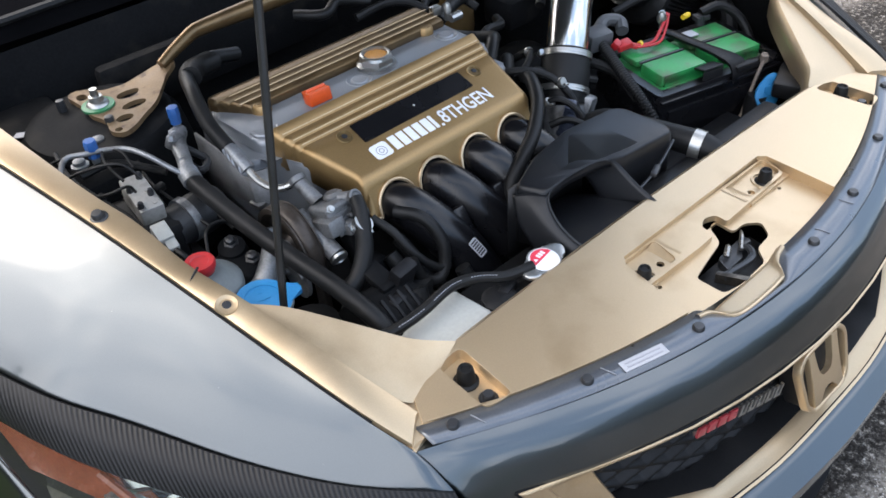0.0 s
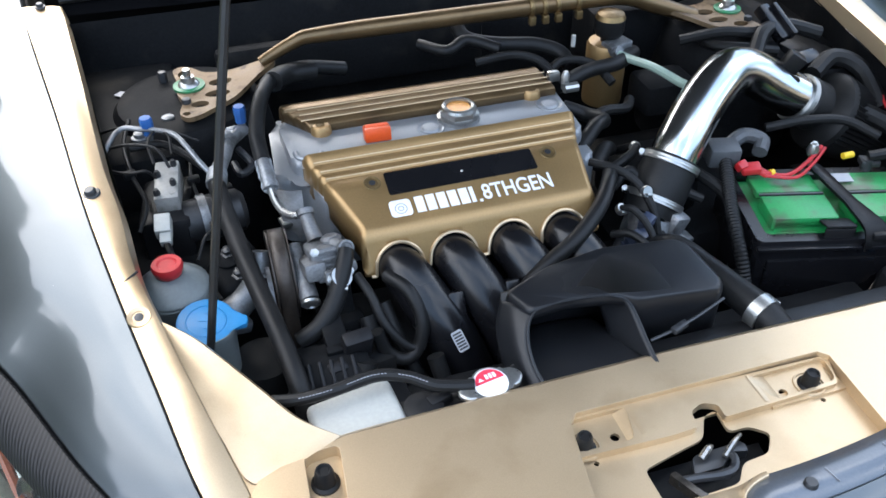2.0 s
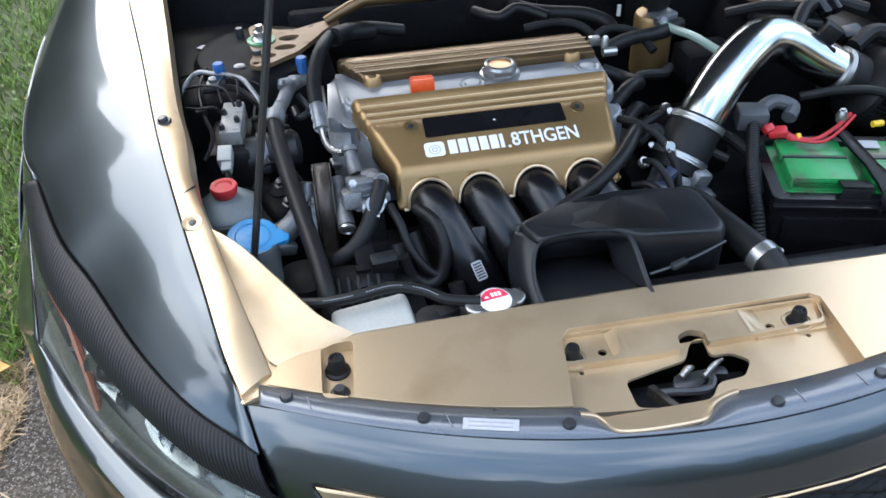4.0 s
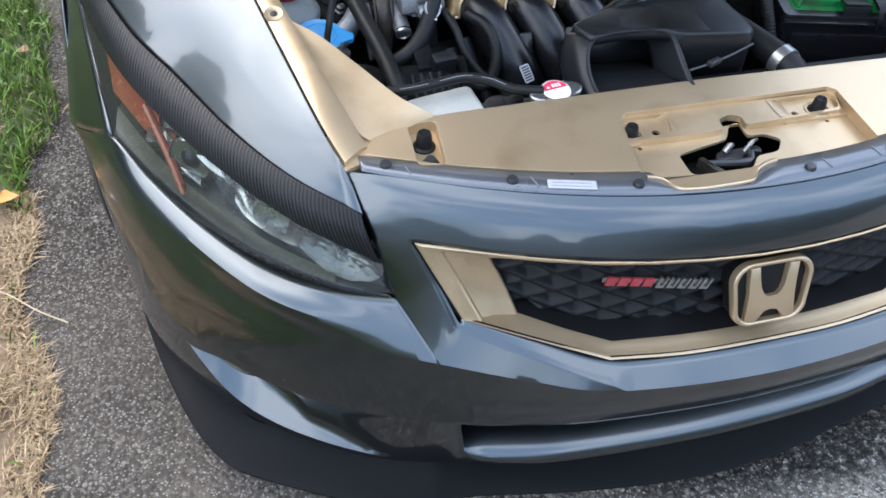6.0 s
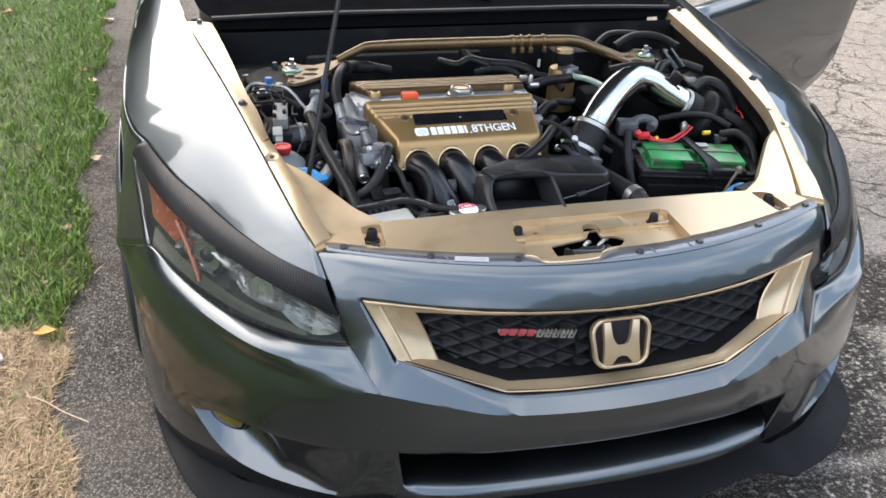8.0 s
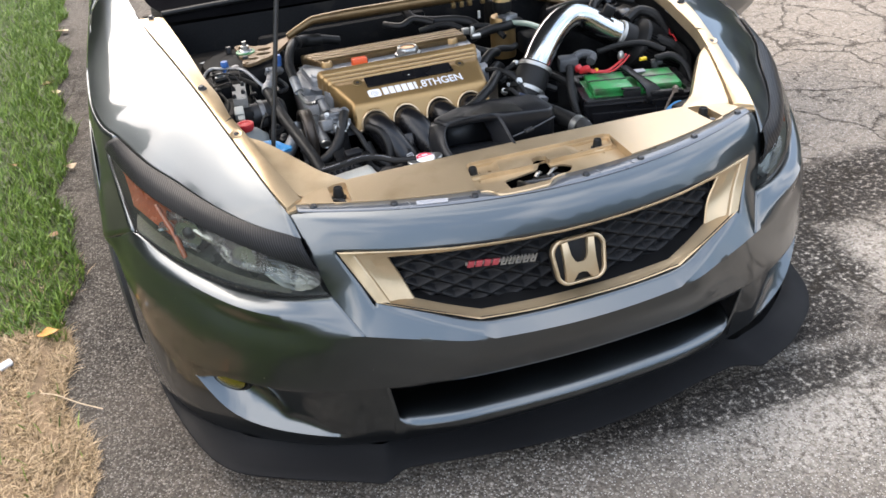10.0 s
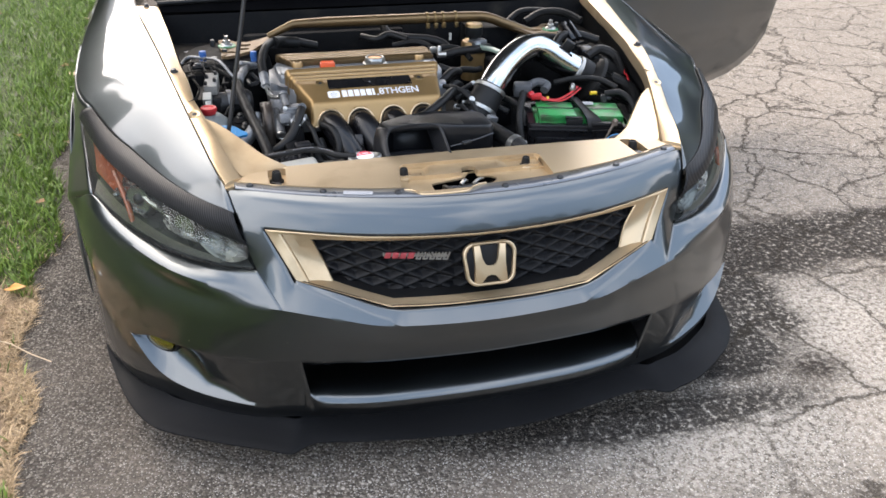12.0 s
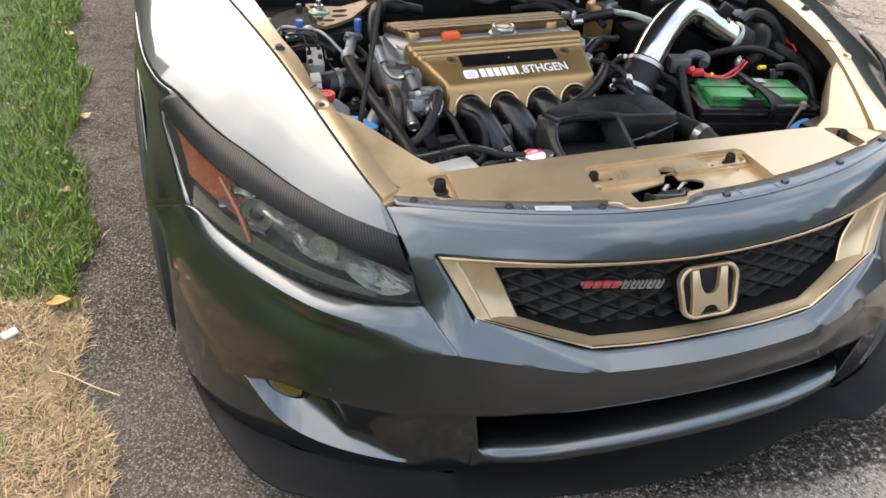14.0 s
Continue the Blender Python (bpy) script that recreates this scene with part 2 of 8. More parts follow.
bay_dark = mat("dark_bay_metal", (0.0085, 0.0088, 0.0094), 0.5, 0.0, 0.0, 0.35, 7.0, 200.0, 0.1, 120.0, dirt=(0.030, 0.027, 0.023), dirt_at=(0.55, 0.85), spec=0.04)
alu = mat("cast_aluminium", (0.2409, 0.2482, 0.2555), 0.48, 0.7, 0, 0.25, 18.0, 350.0, 0.35, 260.0, dirt=(0.05, 0.046, 0.042), dirt_at=(0.48, 0.75), dirt_scale=30.0)
grey_cover = mat("grey_cover_paint", (0.219, 0.2299, 0.2446), 0.40, 0.45, 0.1, 0.1, 12.0, 500.0, 0.05, 300.0, coat_rough=0.2)
chrome = mat("polished_aluminium", (0.50, 0.505, 0.50), 0.19, 1.0, 0, 0.03, 20.0, 200.0)
steel = mat("zinc_steel", (0.3796, 0.3796, 0.365), 0.32, 0.9, 0, 0.15, 30.0, 400.0)
bronze = mat("bronze_paint", (0.155, 0.098, 0.046), 0.36, 0.75, 0.1, 0.2, 14.0, 500.0, 0.08, 300.0, coat_rough=0.2, dirt=(0.10, 0.06, 0.03), dirt_at=(0.55, 0.8), dirt_scale=25.0)

# ---- ground ----
def ground_material():
    m = bpy.data.materials.new("weathered_asphalt")
    m.use_nodes = True
    nd, lk = m.node_tree.nodes, m.node_tree.links
    b = nd["Principled BSDF"]
    tc = nd.new("ShaderNodeTexCoord")
    co = tc.outputs["Object"]

    def tex(kind, scale, **kw):
        x = nd.new(kind)
        x.inputs["Scale"].default_value = scale
        for k, v in kw.items():
            x.inputs[k].default_value = v
        lk.new(co, x.inputs["Vector"])
        return x

    def rng(src, a, b_, c=0.0, d=1.0):
        r = nd.new("ShaderNodeMapRange")
        r.inputs["From Min"].default_value, r.inputs["From Max"].default_value = a, b_
        r.inputs["To Min"].default_value, r.inputs["To Max"].default_value = c, d
        lk.new(src, r.inputs["Value"])
        return r.outputs["Result"]

    def mix(f, a, b_, mode='MIX'):
        x = nd.new("ShaderNodeMix")
        x.data_type, x.blend_type = 'RGBA', mode
        for sock, v in (("Factor", f), ("A", a), ("B", b_)):
            if isinstance(v, (int, float)):
                x.inputs[sock].default_value = v
            elif isinstance(v, tuple):
                x.inputs[sock].default_value = (*v, 1)
            else:
                lk.new(v, x.inputs[sock])
        return x.outputs["Result"]

    def op(kind, a, b_=0.0):
        x = nd.new("ShaderNodeMath")
        x.operation = kind
        for i, v in enumerate((a, b_)):
            if isinstance(v, (int, float)):
                x.inputs[i].default_value = v
            else:
                lk.new(v, x.inputs[i])
        return x.outputs[0]

    def blob(cx, cy, rx, ry, soft=0.35, wob=0.5):
        """1 inside a ragged ellipse on the ground."""
        d = nd.new("ShaderNodeVectorMath")
        d.operation = 'SUBTRACT'
        lk.new(co, d.inputs[0])
        d.inputs[1].default_value = (cx, cy, 0)
        s = nd.new("ShaderNodeVectorMath")
        s.operation = 'MULTIPLY'
        lk.new(d.outputs[0], s.inputs[0])
        s.inputs[1].default_value = (1 / rx, 1 / ry, 0)
        ln = nd.new("ShaderNodeVectorMath")
        ln.operation = 'LENGTH'
        lk.new(s.outputs[0], ln.inputs[0])
        w = op('MULTIPLY', op('SUBTRACT', rag.outputs["Fac"], 0.5), wob * 2)
        return rng(op('ADD', ln.outputs["Value"], w), 1.0 + soft, 1.0 - soft)

    rag = tex("ShaderNodeTexNoise", 7.0, Detail=8.0, Roughness=0.7)
    wide = tex("ShaderNodeTexNoise", 1.3, Detail=6.0)
    stones = tex("ShaderNodeTexVoronoi", 105.0)
    stones2 = tex("ShaderNodeTexVoronoi", 230.0)
    speck = tex("ShaderNodeTexNoise", 55.0, Detail=6.0, Roughness=0.8)
    # aggregate: each stone its own grey, brown or tan in a dark binder
    ramp = nd.new("ShaderNodeValToRGB")
    ramp.color_ramp.elements[0].color = (0.030, 0.027, 0.025, 1)
    ramp.color_ramp.elements[1].color = (0.62, 0.57, 0.51, 1)
    for pos, col in ((0.30, (0.075, 0.066, 0.060, 1)), (0.55, (0.15, 0.13, 0.112, 1)), (0.80, (0.26, 0.235, 0.21, 1)), (0.93, (0.36, 0.33, 0.30, 1))):
        e = ramp.color_ramp.elements.new(pos)
        e.color = col
    sep = nd.new("ShaderNodeSeparateColor")
    lk.new(stones.outputs["Color"], sep.inputs["Color"])
    lk.new(sep.outputs["Red"], ramp.inputs["Fac"])
    sep2 = nd.new("ShaderNodeSeparateColor")
    lk.new(stones2.outputs["Color"], sep2.inputs["Color"])
    ramp2 = nd.new("ShaderNodeValToRGB")
    ramp2.color_ramp.elements[0].color = (0.030, 0.027, 0.025, 1)
    ramp2.color_ramp.elements[1].color = (0.42, 0.385, 0.34, 1)
    e = ramp2.color_ramp.elements.new(0.6)
    e.color = (0.10, 0.088, 0.077, 1)
    lk.new(sep2.outputs["Green"], ramp2.inputs["Fac"])
    inside = rng(stones.outputs["Distance"], 0.55, 0.42)
    base = mix(inside, ramp2.outputs["Color"], ramp.outputs["Color"])
    base = mix(rng(rag.outputs["Fac"], 0.40, 0.66, 0.0, 0.28), base, (0.045, 0.040, 0.036))
    base = mix(rng(wide.outputs["Fac"], 0.42, 0.66, 0.0, 0.50), base, (0.34, 0.29, 0.245))
    # paler, pinkish and cracked towards the open drive
    sepc = nd.new("ShaderNodeSeparateXYZ")
    lk.new(co, sepc.inputs["Vector"])
    far = rng(op('ADD', op('ADD', sepc.outputs["X"], op('MULTIPLY', sepc.outputs["Y"], 0.7)), op('MULTIPLY', wide.outputs["Fac"], 1.2)), 1.5, 2.8)
    pale = mix(rng(speck.outputs["Fac"], 0.35, 0.65), (0.17, 0.145, 0.125), (0.46, 0.405, 0.355))
    base = mix(op('MULTIPLY', far, 0.75), base, pale)
    blot = tex("ShaderNodeTexNoise", 22.0, Detail=8.0, Roughness=0.75)
    base = mix(rng(blot.outputs["Fac"], 0.50, 0.66, 0.0, 0.42), base, (0.040, 0.036, 0.033))
    # pale chips of stone
    base = mix(op('MULTIPLY', rng(sep2.outputs["Blue"], 0.86, 0.90), rng(stones2.outputs["Distance"], 0.50, 0.36, 0.0, 0.75)), base, (0.66, 0.63, 0.59))
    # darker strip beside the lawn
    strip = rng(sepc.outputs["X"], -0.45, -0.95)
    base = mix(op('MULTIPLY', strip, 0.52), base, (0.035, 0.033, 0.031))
    # stains: dark oil patches, shade painted in along the lip, and a pale dusty spill
    def most(*xs):
        out = xs[0]
        for x in xs[1:]:
            out = op('MAXIMUM', out, x)
        return out

    dusty_area = most(blob(1.25, 0.36, 0.34, 0.24, 0.5), blob(0.70, -0.10, 0.42, 0.18, 0.6), blob(1.45, 0.05, 0.42, 0.25, 0.6))
    dusty = op('MULTIPLY', dusty_area, rng(speck.outputs["Fac"], 0.42, 0.54))
    base = mix(op('MULTIPLY', dusty, 0.58), base, (0.62, 0.57, 0.51))
    # the last patch, along the lip, paints the car's contact shade together with oil
    oil_shade_area = most(blob(1.85, 0.83, 0.65, 0.17, 0.4, 0.6), blob(1.30, 0.83, 0.32, 0.17, 0.5, 0.8), blob(1.04, 0.57, 0.14, 0.26, 0.5, 0.8), blob(0.93, 0.34, 0.09, 0.13, 0.5, 0.8), blob(0.82, 0.21, 0.13, 0.06, 0.5, 0.7), blob(0.50, 0.04, 0.36, 0.06, 0.6, 0.6))
    oil_shade_area = op('MINIMUM', op('MULTIPLY', oil_shade_area, 1.8), 1.0)
    oil_shade = op('MULTIPLY', oil_shade_area, rng(speck.outputs["Fac"], 0.60, 0.52))
    chalk = op('MULTIPLY', oil_shade_area, rng(speck.outputs["Fac"], 0.61, 0.66))
    spot = op('MULTIPLY', blob(1.050, 0.135, 0.085, 0.062, 0.55, 0.35), rng(speck.outputs["Fac"], 0.66, 0.50))
    base = mix(op('MULTIPLY', oil_shade, 0.86), base, (0.020, 0.018, 0.017))
    base = mix(op('MULTIPLY', chalk, 0.8), base, (0.62, 0.58, 0.53))
    base = mix(op('MULTIPLY', spot, 0.88), base, (0.026, 0.021, 0.018))
    # cracks
    warp = nd.new("ShaderNodeVectorMath")
    warp.operation = 'ADD'
    wsc = nd.new("ShaderNodeVectorMath")
    wsc.operation = 'SCALE'
    wsc.inputs["Scale"].default_value = 0.16
    lk.new(rag.outputs["Color"], wsc.inputs[0])
    lk.new(co, warp.inputs[0])
    lk.new(wsc.outputs[0], warp.inputs[1])
    crack = nd.new("ShaderNodeTexVoronoi")
    crack.feature = 'DISTANCE_TO_EDGE'
    crack.inputs["Scale"].default_value = 6.5
    lk.new(warp.outputs[0], crack.inputs["Vector"])
    crack2 = nd.new("ShaderNodeTexVoronoi")
    crack2.feature = 'DISTANCE_TO_EDGE'
    crack2.inputs["Scale"].default_value = 2.1
    lk.new(warp.outputs[0], crack2.inputs["Vector"])
    near = rng(op('ADD', sepc.outputs["Y"], op('MULTIPLY', sepc.outputs["X"], 0.35)), 0.6, 1.3)
    line = op('MULTIPLY', rng(crack.outputs["Distance"], 0.040, 0.008), near)
    line = op('MULTIPLY', line, rng(rag.outputs["Fac"], 0.42, 0.60))
    line2 = op('MULTIPLY', rng(crack2.outputs["Distance"], 0.016, 0.004), rng(sepc.outputs["X"], 0.5, 0.9))
    cracks = op('MAXIMUM', line, line2)
    base = mix(op('MULTIPLY', cracks, 0.75), base, (0.05, 0.042, 0.034))
    base = mix(1.0, base, (0.72, 0.71, 0.69), 'MULTIPLY')
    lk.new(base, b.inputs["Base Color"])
    b.inputs["Roughness"].default_value = 0.95
    b.inputs["Specular IOR Level"].default_value = 0.06
    h = op('ADD', op('MULTIPLY', stones.outputs["Distance"], -1.2), op('MULTIPLY', speck.outputs["Fac"], 0.6))
    h = op('SUBTRACT', h, op('MULTIPLY', cracks, 1.5))
    bp = nd.new("ShaderNodeBump")
    bp.inputs["Strength"].default_value, bp.inputs["Distance"].default_value = 0.7, 0.006
    lk.new(h, bp.inputs["Height"])
    lk.new(bp.outputs["Normal"], b.inputs["Normal"])
    return m


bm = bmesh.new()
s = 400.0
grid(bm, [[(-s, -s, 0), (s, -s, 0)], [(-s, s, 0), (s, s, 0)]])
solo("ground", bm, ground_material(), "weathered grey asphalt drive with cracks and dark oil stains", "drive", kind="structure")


def lawn_edge(y):
    """The x at which the lawn ends."""
    return -1.165 - 0.045 * max(0.0, y - 0.3) + 0.03 * math.sin(5.1 * y) + 0.02 * math.sin(13.7 * y + 1)


lawn_soil = mat("lawn_soil", (0.1679, 0.1132, 0.06716), 0.95, 0, 0, 0.45, 7.0, 90.0, 0.8, 90.0, dirt=(0.11, 0.073, 0.040), dirt_at=(0.45, 0.62), dirt_scale=24.0)
nt = lawn_soil.node_tree
bsdf = nt.nodes["Principled BSDF"]
old = bsdf.inputs["Base Color"].links[0].from_socket
where = nt.nodes.new("ShaderNodeSeparateXYZ")
cords = nt.nodes.new("ShaderNodeTexCoord")
nt.links.new(cords.outputs["Object"], where.inputs["Vector"])
span = nt.nodes.new("ShaderNodeMapRange")
span.inputs["From Min"].default_value, span.inputs["From Max"].default_value = 1.02, 1.2
inland = nt.nodes.new("ShaderNodeMath")
inland.operation = 'MULTIPLY_ADD'
inland.inputs[1].default_value, inland.inputs[2].default_value = -1.6, -1.24
nt.links.new(where.outputs["X"], inland.inputs[0])
larger = nt.nodes.new("ShaderNodeMath")
larger.operation = 'MAXIMUM'
nt.links.new(where.outputs["Y"], larger.inputs[0])
nt.links.new(inland.outputs[0], larger.inputs[1])
ahead = nt.nodes.new("ShaderNodeMath")
ahead.operation = 'MULTIPLY_ADD'
ahead.inputs[1].default_value, ahead.inputs[2].default_value = -1.2, 1.30
nt.links.new(where.outputs["Y"], ahead.inputs[0])
largest = nt.nodes.new("ShaderNodeMath")
largest.operation = 'MAXIMUM'
nt.links.new(larger.outputs[0], largest.inputs[0])
nt.links.new(ahead.outputs[0], largest.inputs[1])
nt.links.new(largest.outputs[0], span.inputs["Value"])
under = nt.nodes.new("ShaderNodeMix")
under.data_type = 'RGBA'
under.inputs["B"].default_value = (0.033, 0.040, 0.012, 1)
nt.links.new(span.outputs["Result"], under.inputs["Factor"])
nt.links.new(old, under.inputs["A"])
nt.links.new(under.outputs["Result"], bsdf.inputs["Base Color"])
bm = bmesh.new()
ys = np.linspace(-4, 14, 120)
grid(bm, [[(lawn_edge(y), y, 0.002) for y in ys], [(lawn_edge(y) - 0.04, y, 0.018) for y in ys], [(lawn_edge(y) - 0.3, y, 0.03) for y in ys], [(-40, y, 0.03) for y in ys]])
solo("lawn_ground", bm, lawn_soil, "patchy soil under a mown green lawn", "ground", kind="structure")


def blade_material(name, lo, hi):
    m = bpy.data.materials.new(name)
    m.use_nodes = True
    nd, lk = m.node_tree.nodes, m.node_tree.links
    b = nd["Principled BSDF"]
    g = nd.new("ShaderNodeNewGeometry")
    r = nd.new("ShaderNodeValToRGB")
    r.color_ramp.elements[0].color, r.color_ramp.elements[1].color = (*lo, 1), (*hi, 1)
    lk.new(g.outputs["Random Per Island"], r.inputs["Fac"])
    lk.new(r.outputs["Color"], b.inputs["Base Color"])
    b.inputs["Roughness"].default_value = 0.55
    b.inputs["Transmission Weight"].default_value = 0.0
    return m


def blades(name, count, where, height, width, material, label, lean=0.6):
    """Thin bent blades, two triangles and a tip each, in one mesh."""
    rnd = np.random.RandomState(7 + count % 97)
    verts, faces = [], []
    while len(faces) < count * 2:
        x, y, ok = where(rnd)
        if not ok:
            continue
        a = rnd.uniform(0, 2 * math.pi)
        h = height * rnd.uniform(0.5, 1.3) * (1 + .55 * noise.noise((x * 9, y * 9, 4.0)) + .3 * noise.noise((x * 30, y * 30, 7.0)))
        w = width * rnd.uniform(0.7, 1.3)
        dx, dy = math.cos(a) * w / 2, math.sin(a) * w / 2
        b = rnd.uniform(0, 2 * math.pi)
        lx, ly = math.cos(b) * h * lean * rnd.uniform(0.3, 1.2), math.sin(b) * h * lean * rnd.uniform(0.3, 1.2)
        z = 0.02 if x < lawn_edge(y) - 0.05 else 0.004
        k = len(verts)
        verts += [(x - dx, y - dy, z), (x + dx, y + dy, z), (x + dx * 0.8 + lx * 0.45, y + dy * 0.8 + ly * 0.45, z + h * 0.6),
                  (x - dx * 0.8 + lx * 0.45, y - dy * 0.8 + ly * 0.45, z + h * 0.6), (x + lx, y + ly, z + h * 0.95)]
        faces += [(k, k + 1, k + 2, k + 3), (k + 3, k + 2, k + 4)]
    me = bpy.data.meshes.new(name)
    me.from_pydata(verts, [], faces)
    me.materials.append(material)
    return tagged(new(name, me), label, "grass", kind="stuff")


def dryness(x, y):
    """Below 0 on the dead patch at the lawn's edge."""
    return noise.noise((x * 3.6, y * 3.6, 3.0)) * 0.22 + max(y - 1.10, .22 - y, -1.46 - x)


def on_lawn(rnd):
    y = -0.8 + 8.6 * rnd.rand() ** 1.4
    x = lawn_edge(y) + 0.03 - 1.9 * rnd.rand() ** 1.3
    dry = dryness(x, y)
    return x, y, dry > 0 or rnd.rand() < 0.015


def on_dry(rnd):
    y = -0.4 + 2.0 * rnd.rand()
    x = lawn_edge(y) + 0.04 - 1.1 * rnd.rand() ** 1.2
    dry = dryness(x, y)
    return x, y, dry < 0.06 or rnd.rand() < 0.06


blades("grass", 90000, on_lawn, 0.047, 0.0042, blade_material("green_blades", (0.040, 0.092, 0.008), (0.20, 0.30, 0.050)), "mown green lawn grass with clover and weeds", 0.9)
blades("dry_grass", 26000, on_dry, 0.014, 0.003, blade_material("straw_blades", (0.15, 0.09, 0.042), (0.46, 0.33, 0.19)), "dead straw-coloured grass at the lawn's edge", 2.6)

# clover and weeds: broad small leaves among the blades
rnd = np.random.RandomState(31)
verts, faces = [], []
while len(faces) < 5200:
    x, y, ok = on_lawn(rnd)
    if not ok or noise.noise((x * 2.3, y * 2.3, 9.0)) < -.05:
        continue
    h, r, a = .02 + rnd.uniform(.008, .034), rnd.uniform(.005, .012), rnd.uniform(0, 6.28)
    for k in range(3):
        b = a + 2.09 * k
        k0 = len(verts)
        verts += [(x, y, h), (x + r * math.cos(b - .5), y + r * math.sin(b - .5), h + .003), (x + 1.3 * r * math.cos(b), y + 1.3 * r * math.sin(b), h + rnd.uniform(-.003, .004)), (x + r * math.cos(b + .5), y + r * math.sin(b + .5), h + .003)]
        faces.append((k0, k0 + 1, k0 + 2, k0 + 3))
me = bpy.data.meshes.new("clover")
me.from_pydata(verts, [], faces)
me.materials.append(blade_material("clover_leaf", (0.040, 0.09, 0.012), (0.135, 0.21, 0.038)))
tagged(new("clover", me), "small clover leaves and weeds in the lawn", "weeds", kind="stuff")

# leaf, scrap and stalk on the straw
bm = bmesh.new()
loft(bm, [[(-1.262, 1.055, .036), (-1.235, 1.040, .042), (-1.205, 1.062, .036)], [(-1.265, 1.060, .038), (-1.235, 1.060, .036), (-1.200, 1.066, .038)], [(-1.258, 1.066, .036), (-1.235, 1.082, .044), (-1.208, 1.070, .036)]], 10, 3)
solo("fallen_leaf", bm, mat("yellow_leaf", (0.438, 0.1971, 0.0365), 0.6, 0, 0, 0.3, 60.0, 300.0), "curled yellow-orange fallen leaf on the straw", "leaf", thick=.0006)
brown_leaf = mat("brown_leaf", (0.22, 0.10, 0.04), 0.7, 0, 0, 0.35, 60.0, 300.0)
tan_leaf = mat("tan_leaf", (0.42, 0.31, 0.20), 0.7, 0, 0, 0.3, 60.0, 300.0)
for k, (x, y, size) in enumerate(((-1.33, 4.65, .075), (-1.362, 3.59, .06), (-1.314, 3.42, .05), (-1.216, 2.37, .05), (-1.946, 4.77, .11), (-1.60, 2.78, .05), (-1.442, 2.45, .035), (-1.245, 1.70, .035), (-1.22, .235, .055))):
    bm = bmesh.new()
    m = pose(x, y, .018 if k in (0, 1, 2, 3) else .040, 6 * (k % 3) - 6, 9 - 5 * (k % 4), 53 * k)
    loft(bm, [[tuple(m @ Vector((size * u, size * w * (.25 + .2 * math.sin(3 * u + k)), size * (.12 * abs(w) + .06 * u * u)))) for u in (-.5, -.3, 0, .3, .5)] for w in (-1, 0, 1)], 9, 2)
    solo("fallen_leaf", bm, tan_leaf if k in (0, 2, 3) else brown_leaf, "dry tan curled leaf by the lawn" if k in (0, 2, 3) else "dry brown curled leaf by the lawn", "leaf", "dry leaves along the lawn", thick=.0006)
bm = bmesh.new()
box(bm, (.040, .026, .012), pose(-1.343, .945, .037, 8, -6, 25), .005, 3)
solo("paper_scrap", bm, mat("white_paper", (0.5475, 0.5475, 0.5621), 0.7, 0, 0, 0.08, 60.0, 300.0), "small crumpled white scrap on the dry grass", "litter")
bm = bmesh.new()
tube(bm, [(-1.24, .775, .030), (-1.20, .752, .028), (-1.14, .70, .020), (-1.083, .667, .006)], .0016, 6)
solo("dry_stalk", bm, mat("straw_stalk", (0.4526, 0.3504, 0.2336), 0.7, 0, 0, 0.2, 60.0, 300.0), "thin dry stalk lying over the lawn's edge", "stalk")

# ---- belt of trees that closes the place around ----
leaf_dark = mat("far_foliage", (0.045, 0.060, 0.024), 0.9, 0, 0, 0.6, 0.9, 6.0, 0.5, 3.0, dirt=(0.012, 0.016, 0.008), dirt_at=(0.42, 0.60), dirt_scale=1.6, spec=0.2)


def ramp_at(t):
    t = min(1.0, max(0.0, t))
    return t * t * (3 - 2 * t)


bm = bmesh.new()
rows = []
segs = 260
for z in range(0, 9):
    row = []
    for k in range(segs):
        a = 2 * math.pi * k / segs
        u, v = math.cos(a), math.sin(a)
        side = min(1.0, max(0.0, (v + .35) / .6))
        top = 1.9 + 5.0 * side + 5.0 * max(0.0, -v - .55) / .45 * min(1.0, max(0.0, (u + .15) / .3)) + (.8 + 1.4 * side) * noise.noise((u * 3, v * 3, 0)) + 1.2 * noise.noise((u * 11, v * 11, 2)) + .6 * noise.noise((u * 33, v * 33, 5))
        # taller crowns on the lawn's side, lower ones behind the car
        az = math.degrees(math.atan2(u, v))
        top += 2.4 * ramp_at((-29 - az) / 3) * ramp_at((az + 105) / 35) + 3.4 * ramp_at((-37 - az) / 6) * ramp_at((az + 105) / 35) - 2.2 * ramp_at((az + 29) / 5) * ramp_at((20 - az) / 20)
        r = 19 + 1.5 * noise.noise((u * 6, v * 6, z * .7)) + .8 * noise.noise((u * 25, v * 25, z * 1.9)) + (.8 if z < 2 else 0)
        row.append((u * r, v * r + 1.0, top * z / 8))
    rows.append(row)
grid(bm, rows, True)
solo("tree_belt", bm, leaf_dark, "dark green belt of trees round the drive", "backdrop", kind="structure")

# ---- the car: outer body ----
car = thing("car", "dark metallic grey two-door car with its bonnet propped open", "car", at=(0, 1.3, 0))

seam = [(-.549, .218, .694), (-.534, .169, .662), (-.520, .146, .622), (-.498, .120, .545), (-.453, .048, .478)]


def bow(y0, k, z0, kz, end, n=6):
    """The left half of a line across the nose: y = y0 + k x2, z = z0 + kz x2, out to the point end."""
    xs = np.linspace(0, end[0] * 0.9, n)
    return [(x, y0 + k * x * x, z0 + kz * x * x) for x in xs] + [end]


